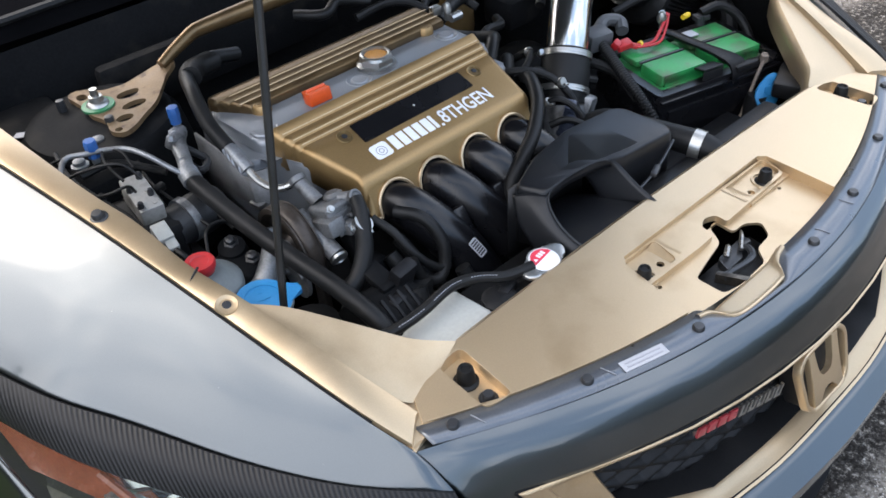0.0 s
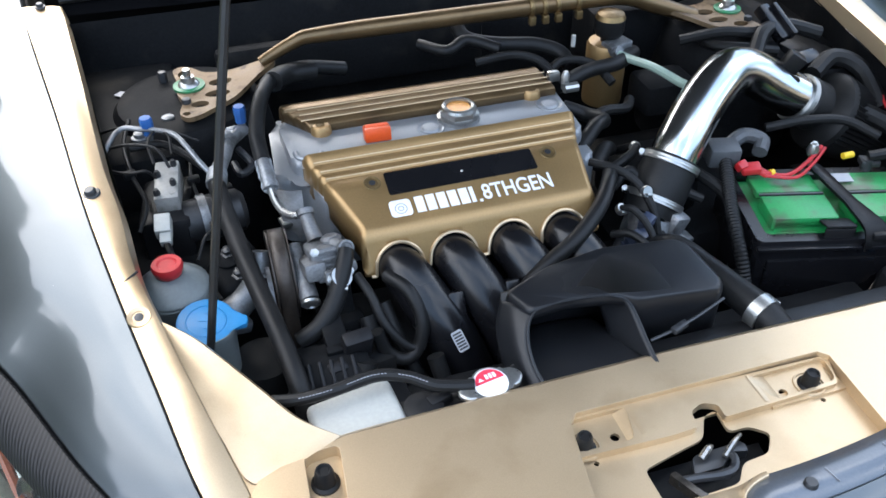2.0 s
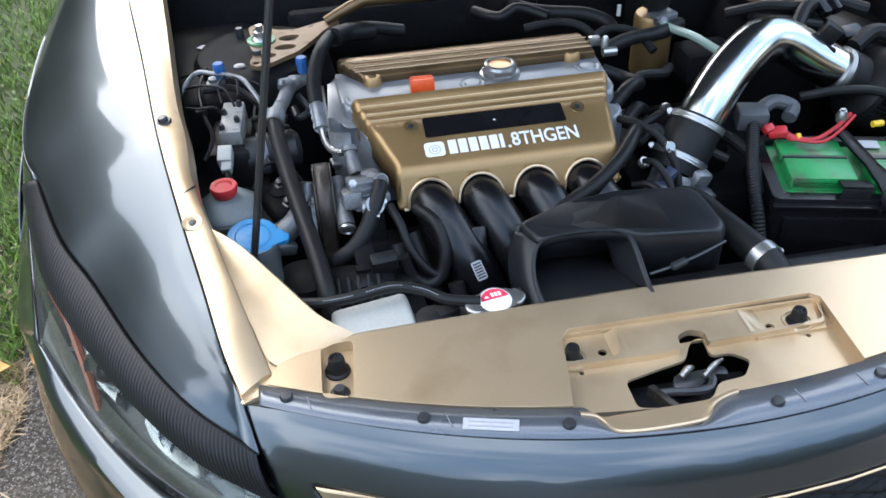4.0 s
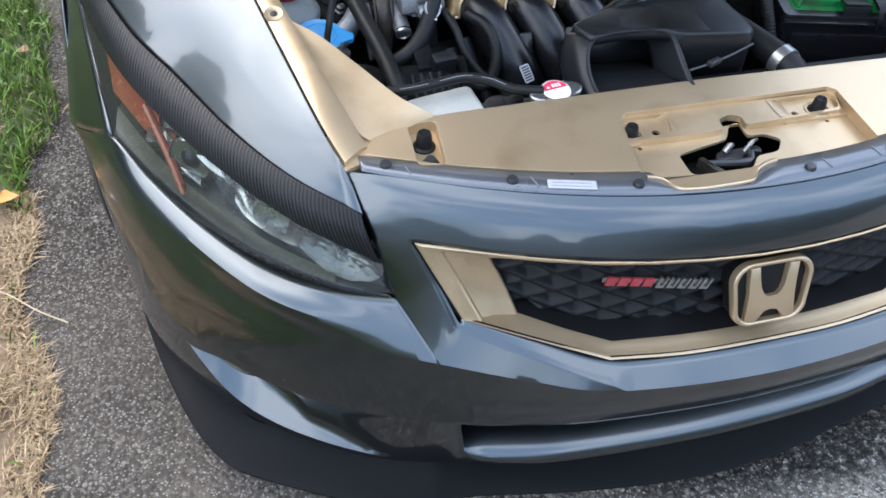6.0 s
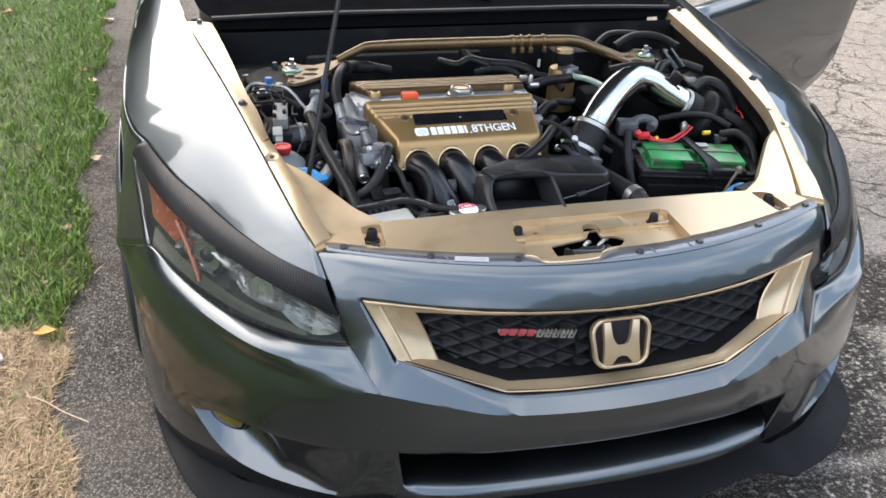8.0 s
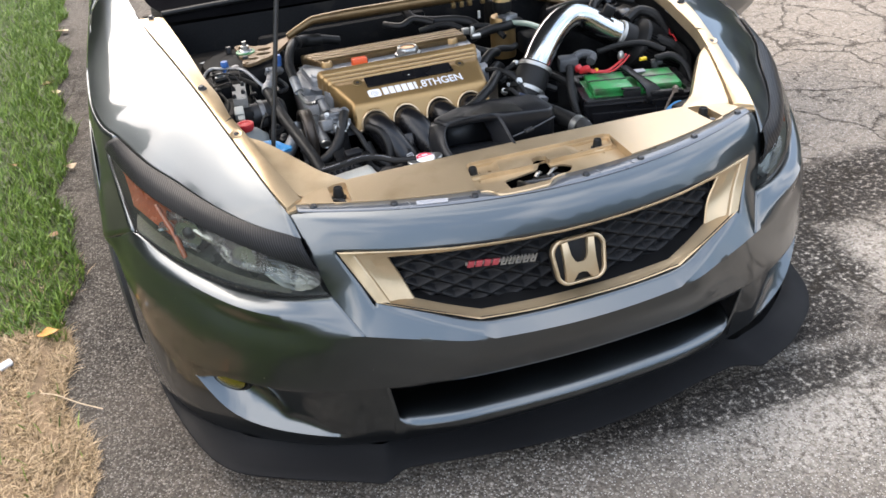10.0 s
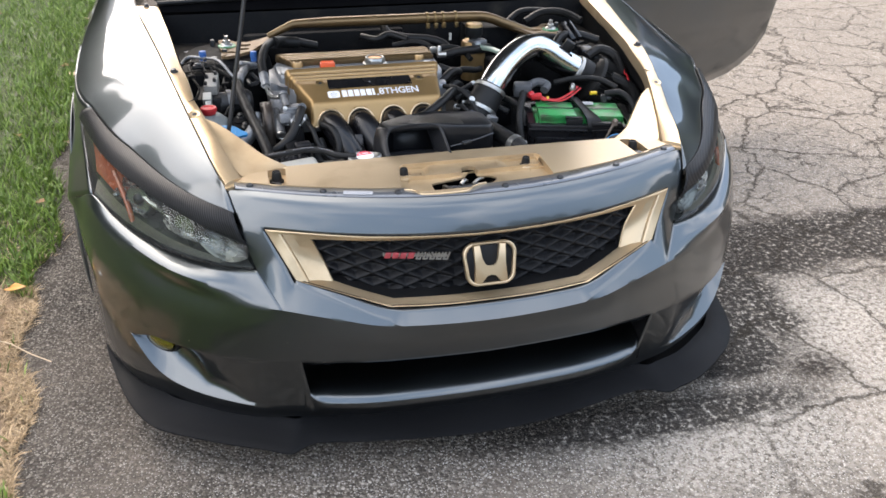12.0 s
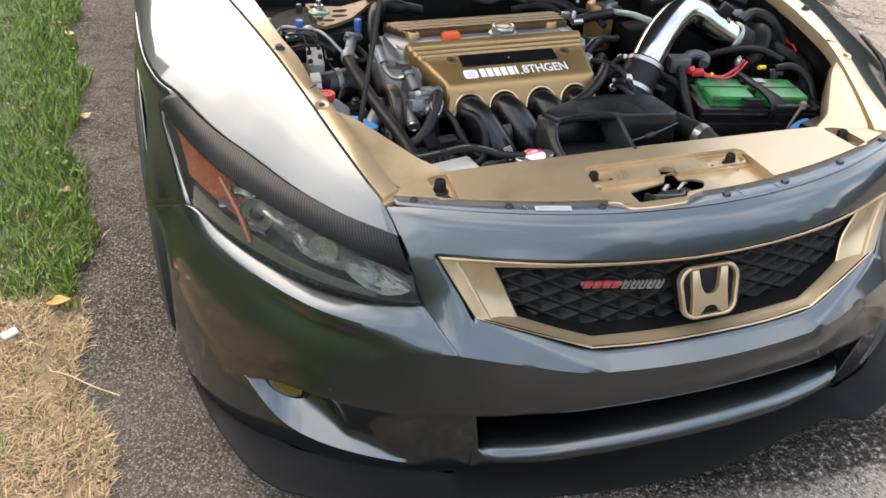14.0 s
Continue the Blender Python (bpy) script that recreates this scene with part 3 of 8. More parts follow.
def fog_foot(x):
    return float(np.interp(x, [.40, .44, .525, .61, .66, .69, .72, .742, .757, .77, .783, .793, .802, .95], [.188, .190, .193, .198, .202, .206, .213, .224, .237, .253, .272, .287, .3025, .3025]))


def fog_column(col):
    """An upright line of the bumper's corner, set back into the fog lamp's scoop: deepest under its upper edge, running out at its foot."""
    z = np.array([p[2] for p in col])[::-1]
    pts = np.array(col)[::-1]
    x = abs(float(np.interp(.27, z, pts[:, 0])))
    roof = .303 + .032 * math.sin(math.pi * min(1.0, max(0.0, (x - .66) / .14))) ** 1.2 if x > .73 else .335
    low = min(fog_foot(x), FOG_TOP - .0005)
    levels = list(np.linspace(z[-1], roof + .0003, 6)) + list(np.linspace(roof, low, 26)) + list(np.linspace(low, z[0], 14))[1:]
    out = []
    for j, h in enumerate(levels):
        p = np.array([np.interp(h, z, pts[:, c]) for c in range(3)])
        if 6 <= j < 32 and .44 < x < .81:
            reach = .066 * ramp_at((x - .50) / .25) * ramp_at((.815 - x) / .03)
            w = ramp_at((x - .64) / .08)
            limits = (1.15 * (h - low) + 1e-4, reach + 1e-4, (.30 + 1.6 * w) * (roof - h) + .010 * w + 1e-4)
            d = sum(q ** -3 for q in limits) ** (-1 / 3)
            p = p + np.array((.50 * d, .86 * d, 0))
        out.append(p)
    return out


FOG_TOP = .303


def bumper_mesh():
    bm = bmesh.new()
    # nose over the grille
    flange = bow(.110, .47, .694, 0, seam[0])
    edge = bow(.064, .51, .7015, 0, (-.547, .217, .694))
    roll = bow(.0475, .51, .692, 0, (-.5435, .204, .688))
    n1 = bow(.034, .51, .676, 0, (-.538, .185, .674))
    n2 = bow(.0235, .51, .656, 0, (-.531, .166, .655))
    top = bow(.015, .51, .636, .004, (-.5235, .151, .632))
    loft(bm, [both(c) for c in (flange, edge)], 121, 2, False)
    nose = loft(bm, [both(c) for c in (edge, roll, n1, n2, top)], 121, 4)
    rim = [np.array(v.co) for v in nose[-1] if v.co.x < -.468][::-1]
    for turn in (lambda c: c, flip):
        # pillar between grille and headlamp: a patch between four edges
        k = len(rim)
        inner = spline([rim[0], (-.448, .103, .586), (-.423, .070, .528)], 16)
        outer = spline([rim[-1], seam[2], seam[3], seam[4]], 16, False)
        tuck = [p + np.array((-.012, .030, -.004)) for p in outer]
        grid(bm, [turn(outer), turn(tuck)])
        base = spline([inner[-1], outer[-1]], k)
        rows = []
        for j in range(16):
            v = j / 15
            row = []
            for i in range(k):
                u = i / (k - 1)
                flat = (1 - v) * rim[i] + v * base[i] + (1 - u) * inner[j] + u * outer[j] - ((1 - u) * (1 - v) * rim[0] + u * (1 - v) * rim[-1] + (1 - u) * v * base[0] + u * v * base[-1])
                row.append(flat + np.array((-.3, -.9, .2)) * .003 * math.sin(math.pi * u) * math.sin(math.pi * v))
            rows.append(turn(row))
        grid(bm, rows)
    count = 301
    line = spline(both(brow), count)
    waist = [(0, -.046, .41), (-.225, -.032, .412), (-.34, .000, .418), (-.447, .042, .424), (-.56, .098, .43), (-.68, .178, .44), (-.78, .285, .45), (-.865, .43, .46), (-.912, .56, .46), (-.927, .64, .47)]
    hem = [(0, -.024, .350), (-.225, -.012, .350), (-.34, .008, .350), (-.425, .032, .347), (-.55, .088, .342), (-.68, .172, .340), (-.79, .288, .340), (-.87, .43, .340), (-.915, .58, .340), (-.928, .66, .36)]
    foot = spline(both(hem), count)
    # the whole face above the lower opening
    belt = spline(both(waist), count)
    face = [spline([line[i], belt[i], foot[i]], 17) for i in range(count)]
    grid(bm, [[face[i][j] for i in range(count)] for j in range(17)])
    # narrow ledge under the grille, and the cheeks beside it
    low = [np.array(p) for p in line if abs(p[0]) < .4535]
    low[0], low[-1] = np.array(seam[4]), np.array(flip([seam[4]])[0])
    top = both([(0, -.012, .482), (-.12, -.010, .4825), (-.23, .003, .486), (-.325, .037, .511), (-.421, .075, .536)])
    crease = []
    for p in low:
        u = max(0.0, (abs(p[0]) - .20) / (.4530 - .20))
        sgn = 1 if p[0] > 0 else -1
        s_ = min(1.0, u / .10)
        s_ = s_ * s_ * (3 - 2 * s_)
        crease.append(p if u == 0 else p * (1 - s_) + s_ * np.array((sgn * (.20 + .223 * u), -.042 + .112 * u - .006 * math.sin(math.pi * min(1, u)), .453 + .075 * u)))
    crease[0], crease[-1] = np.array((-.423, .070, .528)), np.array((.423, .070, .528))
    crease = np.array(crease)
    over = spline(top, len(low))
    grid(bm, [[a + (b - a) * k / 3 for a, b in zip(over, crease)] for k in range(4)])
    steps = len(rim)
    ks = [i for i in range(len(low)) if low[i][0] < -.199]
    for rows_at in (ks, [len(low) - 1 - i for i in ks]):
        grid(bm, [[crease[i] + (low[i] - crease[i]) * k / (steps - 1) for i in rows_at] for k in range(steps)])
    for turn in (lambda c: c, flip):
        # sill under the headlamp
        low = [p for p in line if p[0] < -.4505][::-1]
        top = spline(lamp_low + [(-.900, .562, .554), (-.924, .600, .536), (-.943, .645, .518)], len(low))
        mid = [t * .5 + q * .5 + np.array((-.009, -.020, .011)) * ramp_at(i / 26) * max(0.0, min(1.0, (.85 - abs(t[0])) / .17)) for i, (t, q) in enumerate(zip(top, low))]
        cols = [spline([t, m_, q], 8) for t, m_, q in zip(top, mid, low)]
        grid(bm, [turn([c[j] for c in cols]) for j in range(8)])
        # outer corners with the fog lamp scoop
        start = [p for p in foot if p[0] < -.42][::-1]
        k = len(start)
        rows = [start,
                spline([(-.408, .046, .24), (-.55, .098, .24), (-.69, .186, .24), (-.80, .305, .24), (-.878, .45, .24), (-.92, .60, .24), (-.930, .67, .26)], k),
                spline([(-.402, .066, .17), (-.55, .115, .17), (-.69, .205, .17), (-.80, .322, .17), (-.878, .46, .17), (-.92, .61, .17), (-.930, .67, .18)], k),
                spline([(-.395, .112, .118), (-.55, .156, .118), (-.69, .241, .118), (-.80, .348, .118), (-.880, .486, .118), (-.925, .62, .118), (-.935, .68, .118)], k)]
        cols = [fog_column(spline([r[i] for r in rows], 90)) for i in range(k)]
        grid(bm, [turn([c[j] for c in cols]) for j in range(len(cols[0]))])
        inner_edge = cols[0]
    # chin and the sill inside the lower opening
    def inner_at(h):
        z = np.array([p[2] for p in inner_edge])[::-1]
        return tuple(float(np.interp(h, z, np.array(inner_edge)[::-1][:, c])) for c in range(3))

    foot_edge = [np.array(p) for p in inner_edge if p[2] <= .24]
    tops = [both([(0, .120, .256), (-.23, .130, .256), (-.34, .140, .257), (-.395, .142, .260), (-.418, .140, .280)]), both([(0, .060, .246), (-.23, .070, .246), (-.34, .082, .247), (-.395, .088, .250), (-.418, .092, .268)]), both([(0, .020, .233), (-.23, .030, .233), (-.34, .045, .234), (-.392, .054, .238), (-.416, .062, .256)]),
            both([(0, .006, .223), (-.23, .016, .223), (-.34, .032, .224), (-.388, .042, .227), (-.412, .050, .247)]), both([(0, .003, .217), (-.23, .013, .217), (-.34, .029, .218), (-.385, .039, .220), tuple(foot_edge[0])])]
    loft(bm, tops, 81, 4)
    lows = [spline(c, 81) for c in (tops[-1], both([(0, .008, .196), (-.23, .018, .196), (-.34, .036, .198), inner_at(.20)]), both([(0, .045, .150), (-.23, .055, .150), (-.34, .070, .152), inner_at(.15)]), both([(0, .085, .118), (-.23, .097, .118), (-.34, .112, .118), tuple(foot_edge[-1])]))]
    cols = [spline([c[i] for c in lows], len(foot_edge)) for i in range(81)]
    cols[0], cols[-1] = foot_edge, [p * np.array((-1, 1, 1)) for p in foot_edge]
    grid(bm, [[c[j] for c in cols] for j in range(len(foot_edge))])
    return bm


lamp_low = [(-.499, .118, .545), (-.58, .160, .541), (-.67, .232, .544), (-.745, .318, .554), (-.805, .405, .568), (-.858, .493, .589)]
brow = [(0, -.050, .452), (-.222, -.034, .456), (-.34, .002, .467), (-.453, .048, .478), (-.56, .104, .480), (-.67, .183, .494), (-.765, .289, .518), (-.830, .396, .546), (-.867, .480, .562), (-.900, .560, .551), (-.924, .600, .535), (-.943, .645, .517)]
bumper = part("front_bumper", bumper_mesh(), paint, car, "dark grey painted front bumper with a swept nose", 28, 0.003, 0.0008)

# dark inside of the lower opening
bm = bmesh.new()
loft(bm, [both([(0, -.012, .343), (-.34, .014, .343), (-.424, .035, .343)]), both([(0, .16, .36), (-.34, .17, .36), (-.42, .18, .36)]), both([(0, .16, .12), (-.34, .17, .12), (-.42, .18, .12)])], 30, 2, False)
for x in (-.42, .42):
    grid(bm, [[(x, .035, .345), (x, .18, .36)], [(x, .055, .20), (x, .18, .12)]])
part("air_dam", bm, plastic, bumper, "black recess of the lower air opening")

# black lip under the bumper
lip_line = [(-.925, .70), (-.918, .62), (-.903, .53), (-.870, .40), (-.830, .285), (-.785, .207), (-.735, .163), (-.61, .093), (-.52, .050), (-.480, .028), (-.460, .022), (-.440, .032), (-.415, .044), (-.385, .044), (-.30, .027), (-.20, .010), (-.07, -.006),
            (.06, -.010), (.20, .004), (.32, .030), (.395, .044), (.440, .050), (.470, .042), (.495, .028), (.515, .024), (.54, .034), (.63, .068), (.735, .142), (.785, .190), (.835, .270), (.872, .39), (.903, .53), (.918, .62), (.925, .70)]
bm = bmesh.new()


def lip_row(fx, dy, z, sag=.0):
    return [(x * fx, y + dy * (1.25 - .5 * abs(x)), z + sag * math.cos(3.2 * x)) for x, y in lip_line]


loft(bm, [lip_row(.90, .16, .094), lip_row(.999, .004, .0945), lip_row(1.0, .0, .0965), lip_row(1.0, .0005, .1000), lip_row(.998, .004, .1015), lip_row(.975, .036, .1085), lip_row(.955, .062, .119), lip_row(.945, .078, .134)], 241, 2, False)
lip = part("lip", bm, matte_black, bumper, "matt black splitter lip", 40, 0.0, 0.0005)

def fog_lamp(sign):
    bm = bmesh.new()
    m = Matrix.Translation((sign * .726, .262, .304)) @ Matrix.Rotation(sign * radians(44), 4, 'Z') @ Matrix.Rotation(radians(86), 4, 'X') @ Matrix.Diagonal((1.0, .55, 1, 1))
    lathe(bm, [(.040, .004), (.040, .010), (.030, .014), (.012, .016), (.002, .0165)], 28, m)
    lamp = part("fog_lamp", bm, fog_glass, bumper, "yellow-tinted fog lamp")
    bm = bmesh.new()
    lathe(bm, [(.054, -.02), (.054, .004), (.050, .008), (.041, .004), (.040, -.02)], 28, m)
    part("housing", bm, plastic, lamp, "black fog lamp housing")


fog_glass = mat("yellow_lamp_plastic", (0.085, 0.068, 0.006), 0.12, 0, 0.8, 0.2, 30.0, 200.0)
fog_lamp(-1)
fog_lamp(1)

# ---- grille ----
bm = bmesh.new()
loft(bm, [both([(0, .082, .645), (-.2, .101, .645), (-.40, .160, .645)]), both([(0, .082, .47), (-.2, .101, .47), (-.40, .160, .47)])], 20, 2, False)
grille = part("grille", bm, plastic, car, "gold-framed grille with a black diamond lattice")
out_pts = [[(-.475, .130, .637), (-.25, .046, .636), (0, .015, .635), (.25, .046, .636), (.475, .130, .637)], [(.475, .130, .637), (.448, .103, .586), (.421, .075, .536)], [(.421, .075, .536), (.325, .037, .511), (.23, .003, .485)],
           [(.23, .003, .485), (.12, -.010, .482), (0, -.012, .481), (-.12, -.010, .482), (-.23, .003, .485)], [(-.23, .003, .485), (-.325, .037, .511), (-.421, .075, .536)], [(-.421, .075, .536), (-.448, .103, .586), (-.475, .130, .637)]]
in_pts = [[(-.378, .098, .614), (-.20, .055, .612), (0, .040, .613), (.20, .055, .612), (.378, .098, .614)], [(.378, .098, .614), (.355, .094, .563), (.338, .074, .519)], [(.338, .074, .519), (.278, .046, .503), (.216, .020, .489)],
          [(.216, .020, .489), (.10, .010, .487), (0, .008, .486), (-.10, .010, .487), (-.216, .020, .489)], [(-.216, .020, .489), (-.278, .046, .503), (-.338, .074, .519)], [(-.338, .074, .519), (-.355, .094, .563), (-.378, .098, .614)]]


def ring(sections, k, dy=0.0, dz=0.0, f=1.0):
    pts = []
    for s in sections:
        pts += [np.array(p) * (f, 1, 1) + (0, dy, dz) for p in spline(s, k)[:-1]]
    return pts


def blend(a, b, t, dy):
    return [p + (q - p) * t + np.array((0, dy, 0)) for p, q in zip(a, b)]


bm = bmesh.new()
ro, ri = ring(out_pts, 14), ring(in_pts, 14)
grid(bm, [[p + np.array((0, .02, 0)) for p in ro], blend(ro, ri, .012, .000), blend(ro, ri, .03, -.004), blend(ro, ri, .10, -.006), blend(ro, ri, .30, -.0075), blend(ro, ri, .34, -.006), blend(ro, ri, .37, -.001), blend(ro, ri, .60, .004), blend(ro, ri, .97, .003), blend(ro, ri, 1.0, .006)], True)
part("frame", bm, gold, grille, "gold painted grille frame", 24, 0.0, 0.0005)
bm = bmesh.new()
grid(bm, [blend(ro, ri, 1.0, .0062), blend(ro, ri, 1.004, .012), blend(ro, ri, 1.004, .045)], True)
part("frame_return", bm, plastic, grille, "black inner edge of the frame")
bm = bmesh.new()
tube(bm, [tuple(p + np.array((0, .001, 0))) for p in ro] + [tuple(ro[0])], .0022, 6, None, False)
part("seal", bm, matte_black, grille, "thin black gap round the frame")

bm = bmesh.new()


def mesh_y(x):
    return .034 + .48 * x * x


# moulded lattice of diamond pockets with thin ridges between them
rows = []
for z in np.linspace(.474, .630, 70):
    row = []
    for x in np.linspace(-.385, .385, 330):
        u, v = x / .072, (z - .55) / .034
        f = min(abs((u + v) - round(u + v)), abs((u - v) - round(u - v)))
        row.append((x, mesh_y(x) + .010 + .016 * min(1.0, max(0.0, (f - .05) / .32)), z + .004 * math.sin(x * 9)))
    rows.append(row)
grid(bm, rows)
part("lattice", bm, mat("lattice_plastic", (0.007, 0.0072, 0.008), 0.5, 0, 0, 0.2, 30.0, 200.0, spec=0.2), grille, "black moulded diamond lattice", 60)

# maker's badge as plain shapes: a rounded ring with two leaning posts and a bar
badge_m = Matrix.Translation((-.004, .006, .560)) @ Matrix.Rotation(radians(90 - 20), 4, 'X')


def badge_outline(s, k=8):
    pts = []
    for (cx, cy, r, a0) in ((.034, .022, .027, 0), (-.034, .022, .027, 90), (-.030, -.022, .026, 180), (.030, -.022, .026, 270)):
        for i in range(k + 1):
            a = radians(a0 + 90 * i / k)
            pts.append((s * (cx + r * math.cos(a)), s * (cy + r * math.sin(a))))
    return pts


bm = bmesh.new()
prism(bm, badge_outline(.92), -.035, -.008, badge_m, .002)
badge = part("badge", bm, plastic, car, "gold and black maker's badge")
bm = bmesh.new()
prof = [(1.0, -.010), (1.0, -.003), (.985, .0005), (.955, .0018), (.915, .0018), (.885, .0005), (.87, -.003), (.87, -.010)]
grid(bm, [[badge_m @ Vector((x, y, z)) for x, y in badge_outline(s)] for s, z in prof], True)
part("ring", bm, gold, badge, "gold ring")
half = [(0, -.006), (.009, -.005), (.0145, .000), (.018, .012), (.0215, .0425), (.0375, .0415), (.0345, .0), (.0375, -.0405), (.0215, -.0430), (.0175, -.033), (.011, -.0250), (0, -.0225)]
bm = bmesh.new()
prism(bm, half[::-1] + [(-x, y) for x, y in half[1:-1]], -.008, .0015, badge_m, .002)
part("emblem", bm, gold, badge, "gold posts joined by a crossbar")

# tuner's plate on the lattice: red and silver plain blocks
red_enamel = mat("red_enamel", (0.3066, 0.0365, 0.0438), 0.35, 0.0, 0.5, 0.2, 60.0, 400.0)
plate_m = Matrix.Translation((-.163, .043, .580)) @ Matrix.Rotation(radians(-14), 4, 'Z') @ Matrix.Rotation(radians(84), 4, 'X') @ Matrix.Diagonal((.95, .78, 1, 1))
bm = bmesh.new()
box(bm, (.15, .010, .002), plate_m @ Matrix.Translation((.0, .001, -.001)))
tuner = part("tuner_plate", bm, steel, car, "small red and silver plate")
for k in range(4):
    bm = bmesh.new()
    w = .017
    x0 = -.072 + k * .0175
    prism(bm, [(x0, -.008), (x0 + w - .003, -.008), (x0 + w + .001, .009), (x0 + .004, .009)], 0, .004, plate_m, .001)
    part("block", bm, red_enamel, tuner)
for k in range(5):
    bm = bmesh.new()
    x0 = -.001 + k * .0155
    prism(bm, [(x0, -.010), (x0 + .004, -.010), (x0 + .010, .012), (x0 + .006, .012)], 0, .004, plate_m)
    prism(bm, [(x0 + .009, -.010), (x0 + .012, -.010), (x0 + .018, .012), (x0 + .015, .012)], 0, .004, plate_m)
    prism(bm, [(x0 + .004, -.010), (x0 + .009, -.010), (x0 + .010, -.006), (x0 + .005, -.006)], 0, .004, plate_m)
    part("block", bm, steel, tuner)

# ---- wings ----
gap = [(-.547, .218, .705), (-.565, .275, .722), (-.588, .375, .745), (-.618, .500, .780), (-.652, .662, .813), (-.690, .885, .830), (-.737, 1.14, .848), (-.765, 1.35, .868), (-.80, 1.62, .90)]
lid_up = [(-.532, .165, .662), (-.612, .245, .672), (-.68, .345, .683), (-.747, .470, .700), (-.80, .560, .717), (-.854, .703, .734)]
lid_low = [(-.512, .141, .605), (-.601, .199, .633), (-.68, .289, .652), (-.76, .410, .668), (-.826, .540, .688), (-.889, .751, .702)]
shoulder = lid_up + [(-.889, .79, .739), (-.914, .95, .748), (-.922, 1.2, .764), (-.912, 1.62, .80)]
ARCH = (.99, .33, .365)


def wing(turn):
    bm = bmesh.new()
    g, s = spline(gap, 60), spline(shoulder, 60)
    a, b, c = [], [], []
    for i, (p, q) in enumerate(zip(g, s)):
        t = i / 59
        lift = .005 + .016 * math.sin(math.pi * min(1, t * 1.25) * .5)
        a.append(p + (q - p) * .22 + (0, 0, lift * .55))
        b.append(p + (q - p) * .50 + (0, 0, lift * .85))
        c.append(p + (q - p) * .80 + (0, 0, lift * .50))
    rolled = [p + np.array((.008, 0, -.03)) for p in g]
    loft(bm, [turn(x) for x in (rolled, g)], 60, 2, False)
    loft(bm, [turn(x) for x in (g, a, b, c, s)], 60, 6)
    # side, down to the wheel arch
    cy, cz, r = ARCH
    arch = [(-.928, cy + r * math.cos(radians(d)), cz + r * math.sin(radians(d))) for d in range(146, -31, -13)]
    low = [(-.858, .493, .591), (-.900, .562, .557), (-.924, .600, .539), (-.943, .645, .521)] + arch
    mid = [(-.889, .745, .700), (-.920, .83, .670), (-.937, .95, .665), (-.940, 1.1, .67), (-.937, 1.25, .67), (-.935, 1.35, .61), (-.928, 1.40, .40), (-.925, 1.42, .15)]
    up = [(-.854, .703, .736), (-.889, .79, .740), (-.914, .95, .749), (-.922, 1.2, .765), (-.920, 1.40, .74), (-.922, 1.43, .68), (-.925, 1.45, .40), (-.922, 1.46, .15)]
    u_, m_, l_ = spline(up, 50), spline(mid, 50), spline(low, 50)
    loft(bm, [turn(c) for c in (u_, m_ + (u_ - m_) * .35, m_ + (l_ - m_) * .12, m_ + (l_ - m_) * .55, l_)], 50, 4)
    return part("wing", bm, paint, car, "dark grey painted front wing", 30, 0.003, 0.0005)


for turn in (lambda c: c, flip):
    wing(turn)

# ---- headlamps ----
carbon = bpy.data.materials.new("carbon_fibre")
carbon.use_nodes = True
nd, lk = carbon.node_tree.nodes, carbon.node_tree.links
tc = nd.new("ShaderNodeTexCoord")
mp = nd.new("ShaderNodeMapping")
mp.inputs["Rotation"].default_value = (0.2, 0.4, radians(35))
wv = nd.new("ShaderNodeTexWave")
wv.inputs["Scale"].default_value, wv.inputs["Distortion"].default_value = 62.0, 0.2
wv2 = nd.new("ShaderNodeTexWave")
wv2.bands_direction = 'Y'
wv2.inputs["Scale"].default_value = 40.0
mxx = nd.new("ShaderNodeMath")
mxx.operation = 'MULTIPLY'
rmp = nd.new("ShaderNodeValToRGB")
rmp.color_ramp.elements[0].color, rmp.color_ramp.elements[1].color = (0.004, 0.004, 0.0045, 1), (0.019, 0.019, 0.020, 1)
lk.new(tc.outputs["Object"], mp.inputs["Vector"])
lk.new(mp.outputs["Vector"], wv.inputs["Vector"])
lk.new(mp.outputs["Vector"], wv2.inputs["Vector"])
lk.new(wv.outputs["Fac"], mxx.inputs[0])
mxx.inputs[1].default_value = 1.0
lk.new(mxx.outputs[0], rmp.inputs["Fac"])
lk.new(rmp.outputs["Color"], nd["Principled BSDF"].inputs["Base Color"])
nd["Principled BSDF"].inputs["Roughness"].default_value = 0.42
nd["Principled BSDF"].inputs["Specular IOR Level"].default_value = 0.18
bpc = nd.new("ShaderNodeBump")
bpc.inputs["Strength"].default_value, bpc.inputs["Distance"].default_value = 0.4, 0.001
lk.new(wv.outputs["Fac"], bpc.inputs["Height"])
lk.new(bpc.outputs["Normal"], nd["Principled BSDF"].inputs["Normal"])

lens_glass = bpy.data.materials.new("clear_lamp_lens")
lens_glass.use_nodes = True
nd, lk = lens_glass.node_tree.nodes, lens_glass.node_tree.links
nd.remove(nd["Principled BSDF"])
tr, gl, mxs, fr = nd.new("ShaderNodeBsdfTransparent"), nd.new("ShaderNodeBsdfGlossy"), nd.new("ShaderNodeMixShader"), nd.new("ShaderNodeFresnel")
tr.inputs["Color"].default_value = (0.72, 0.76, 0.74, 1)
gl.inputs["Roughness"].default_value = 0.06
fr.inputs["IOR"].default_value = 1.28
lk.new(fr.outputs["Fac"], mxs.inputs["Fac"])
lk.new(tr.outputs["BSDF"], mxs.inputs[1])
lk.new(gl.outputs["BSDF"], mxs.inputs[2])
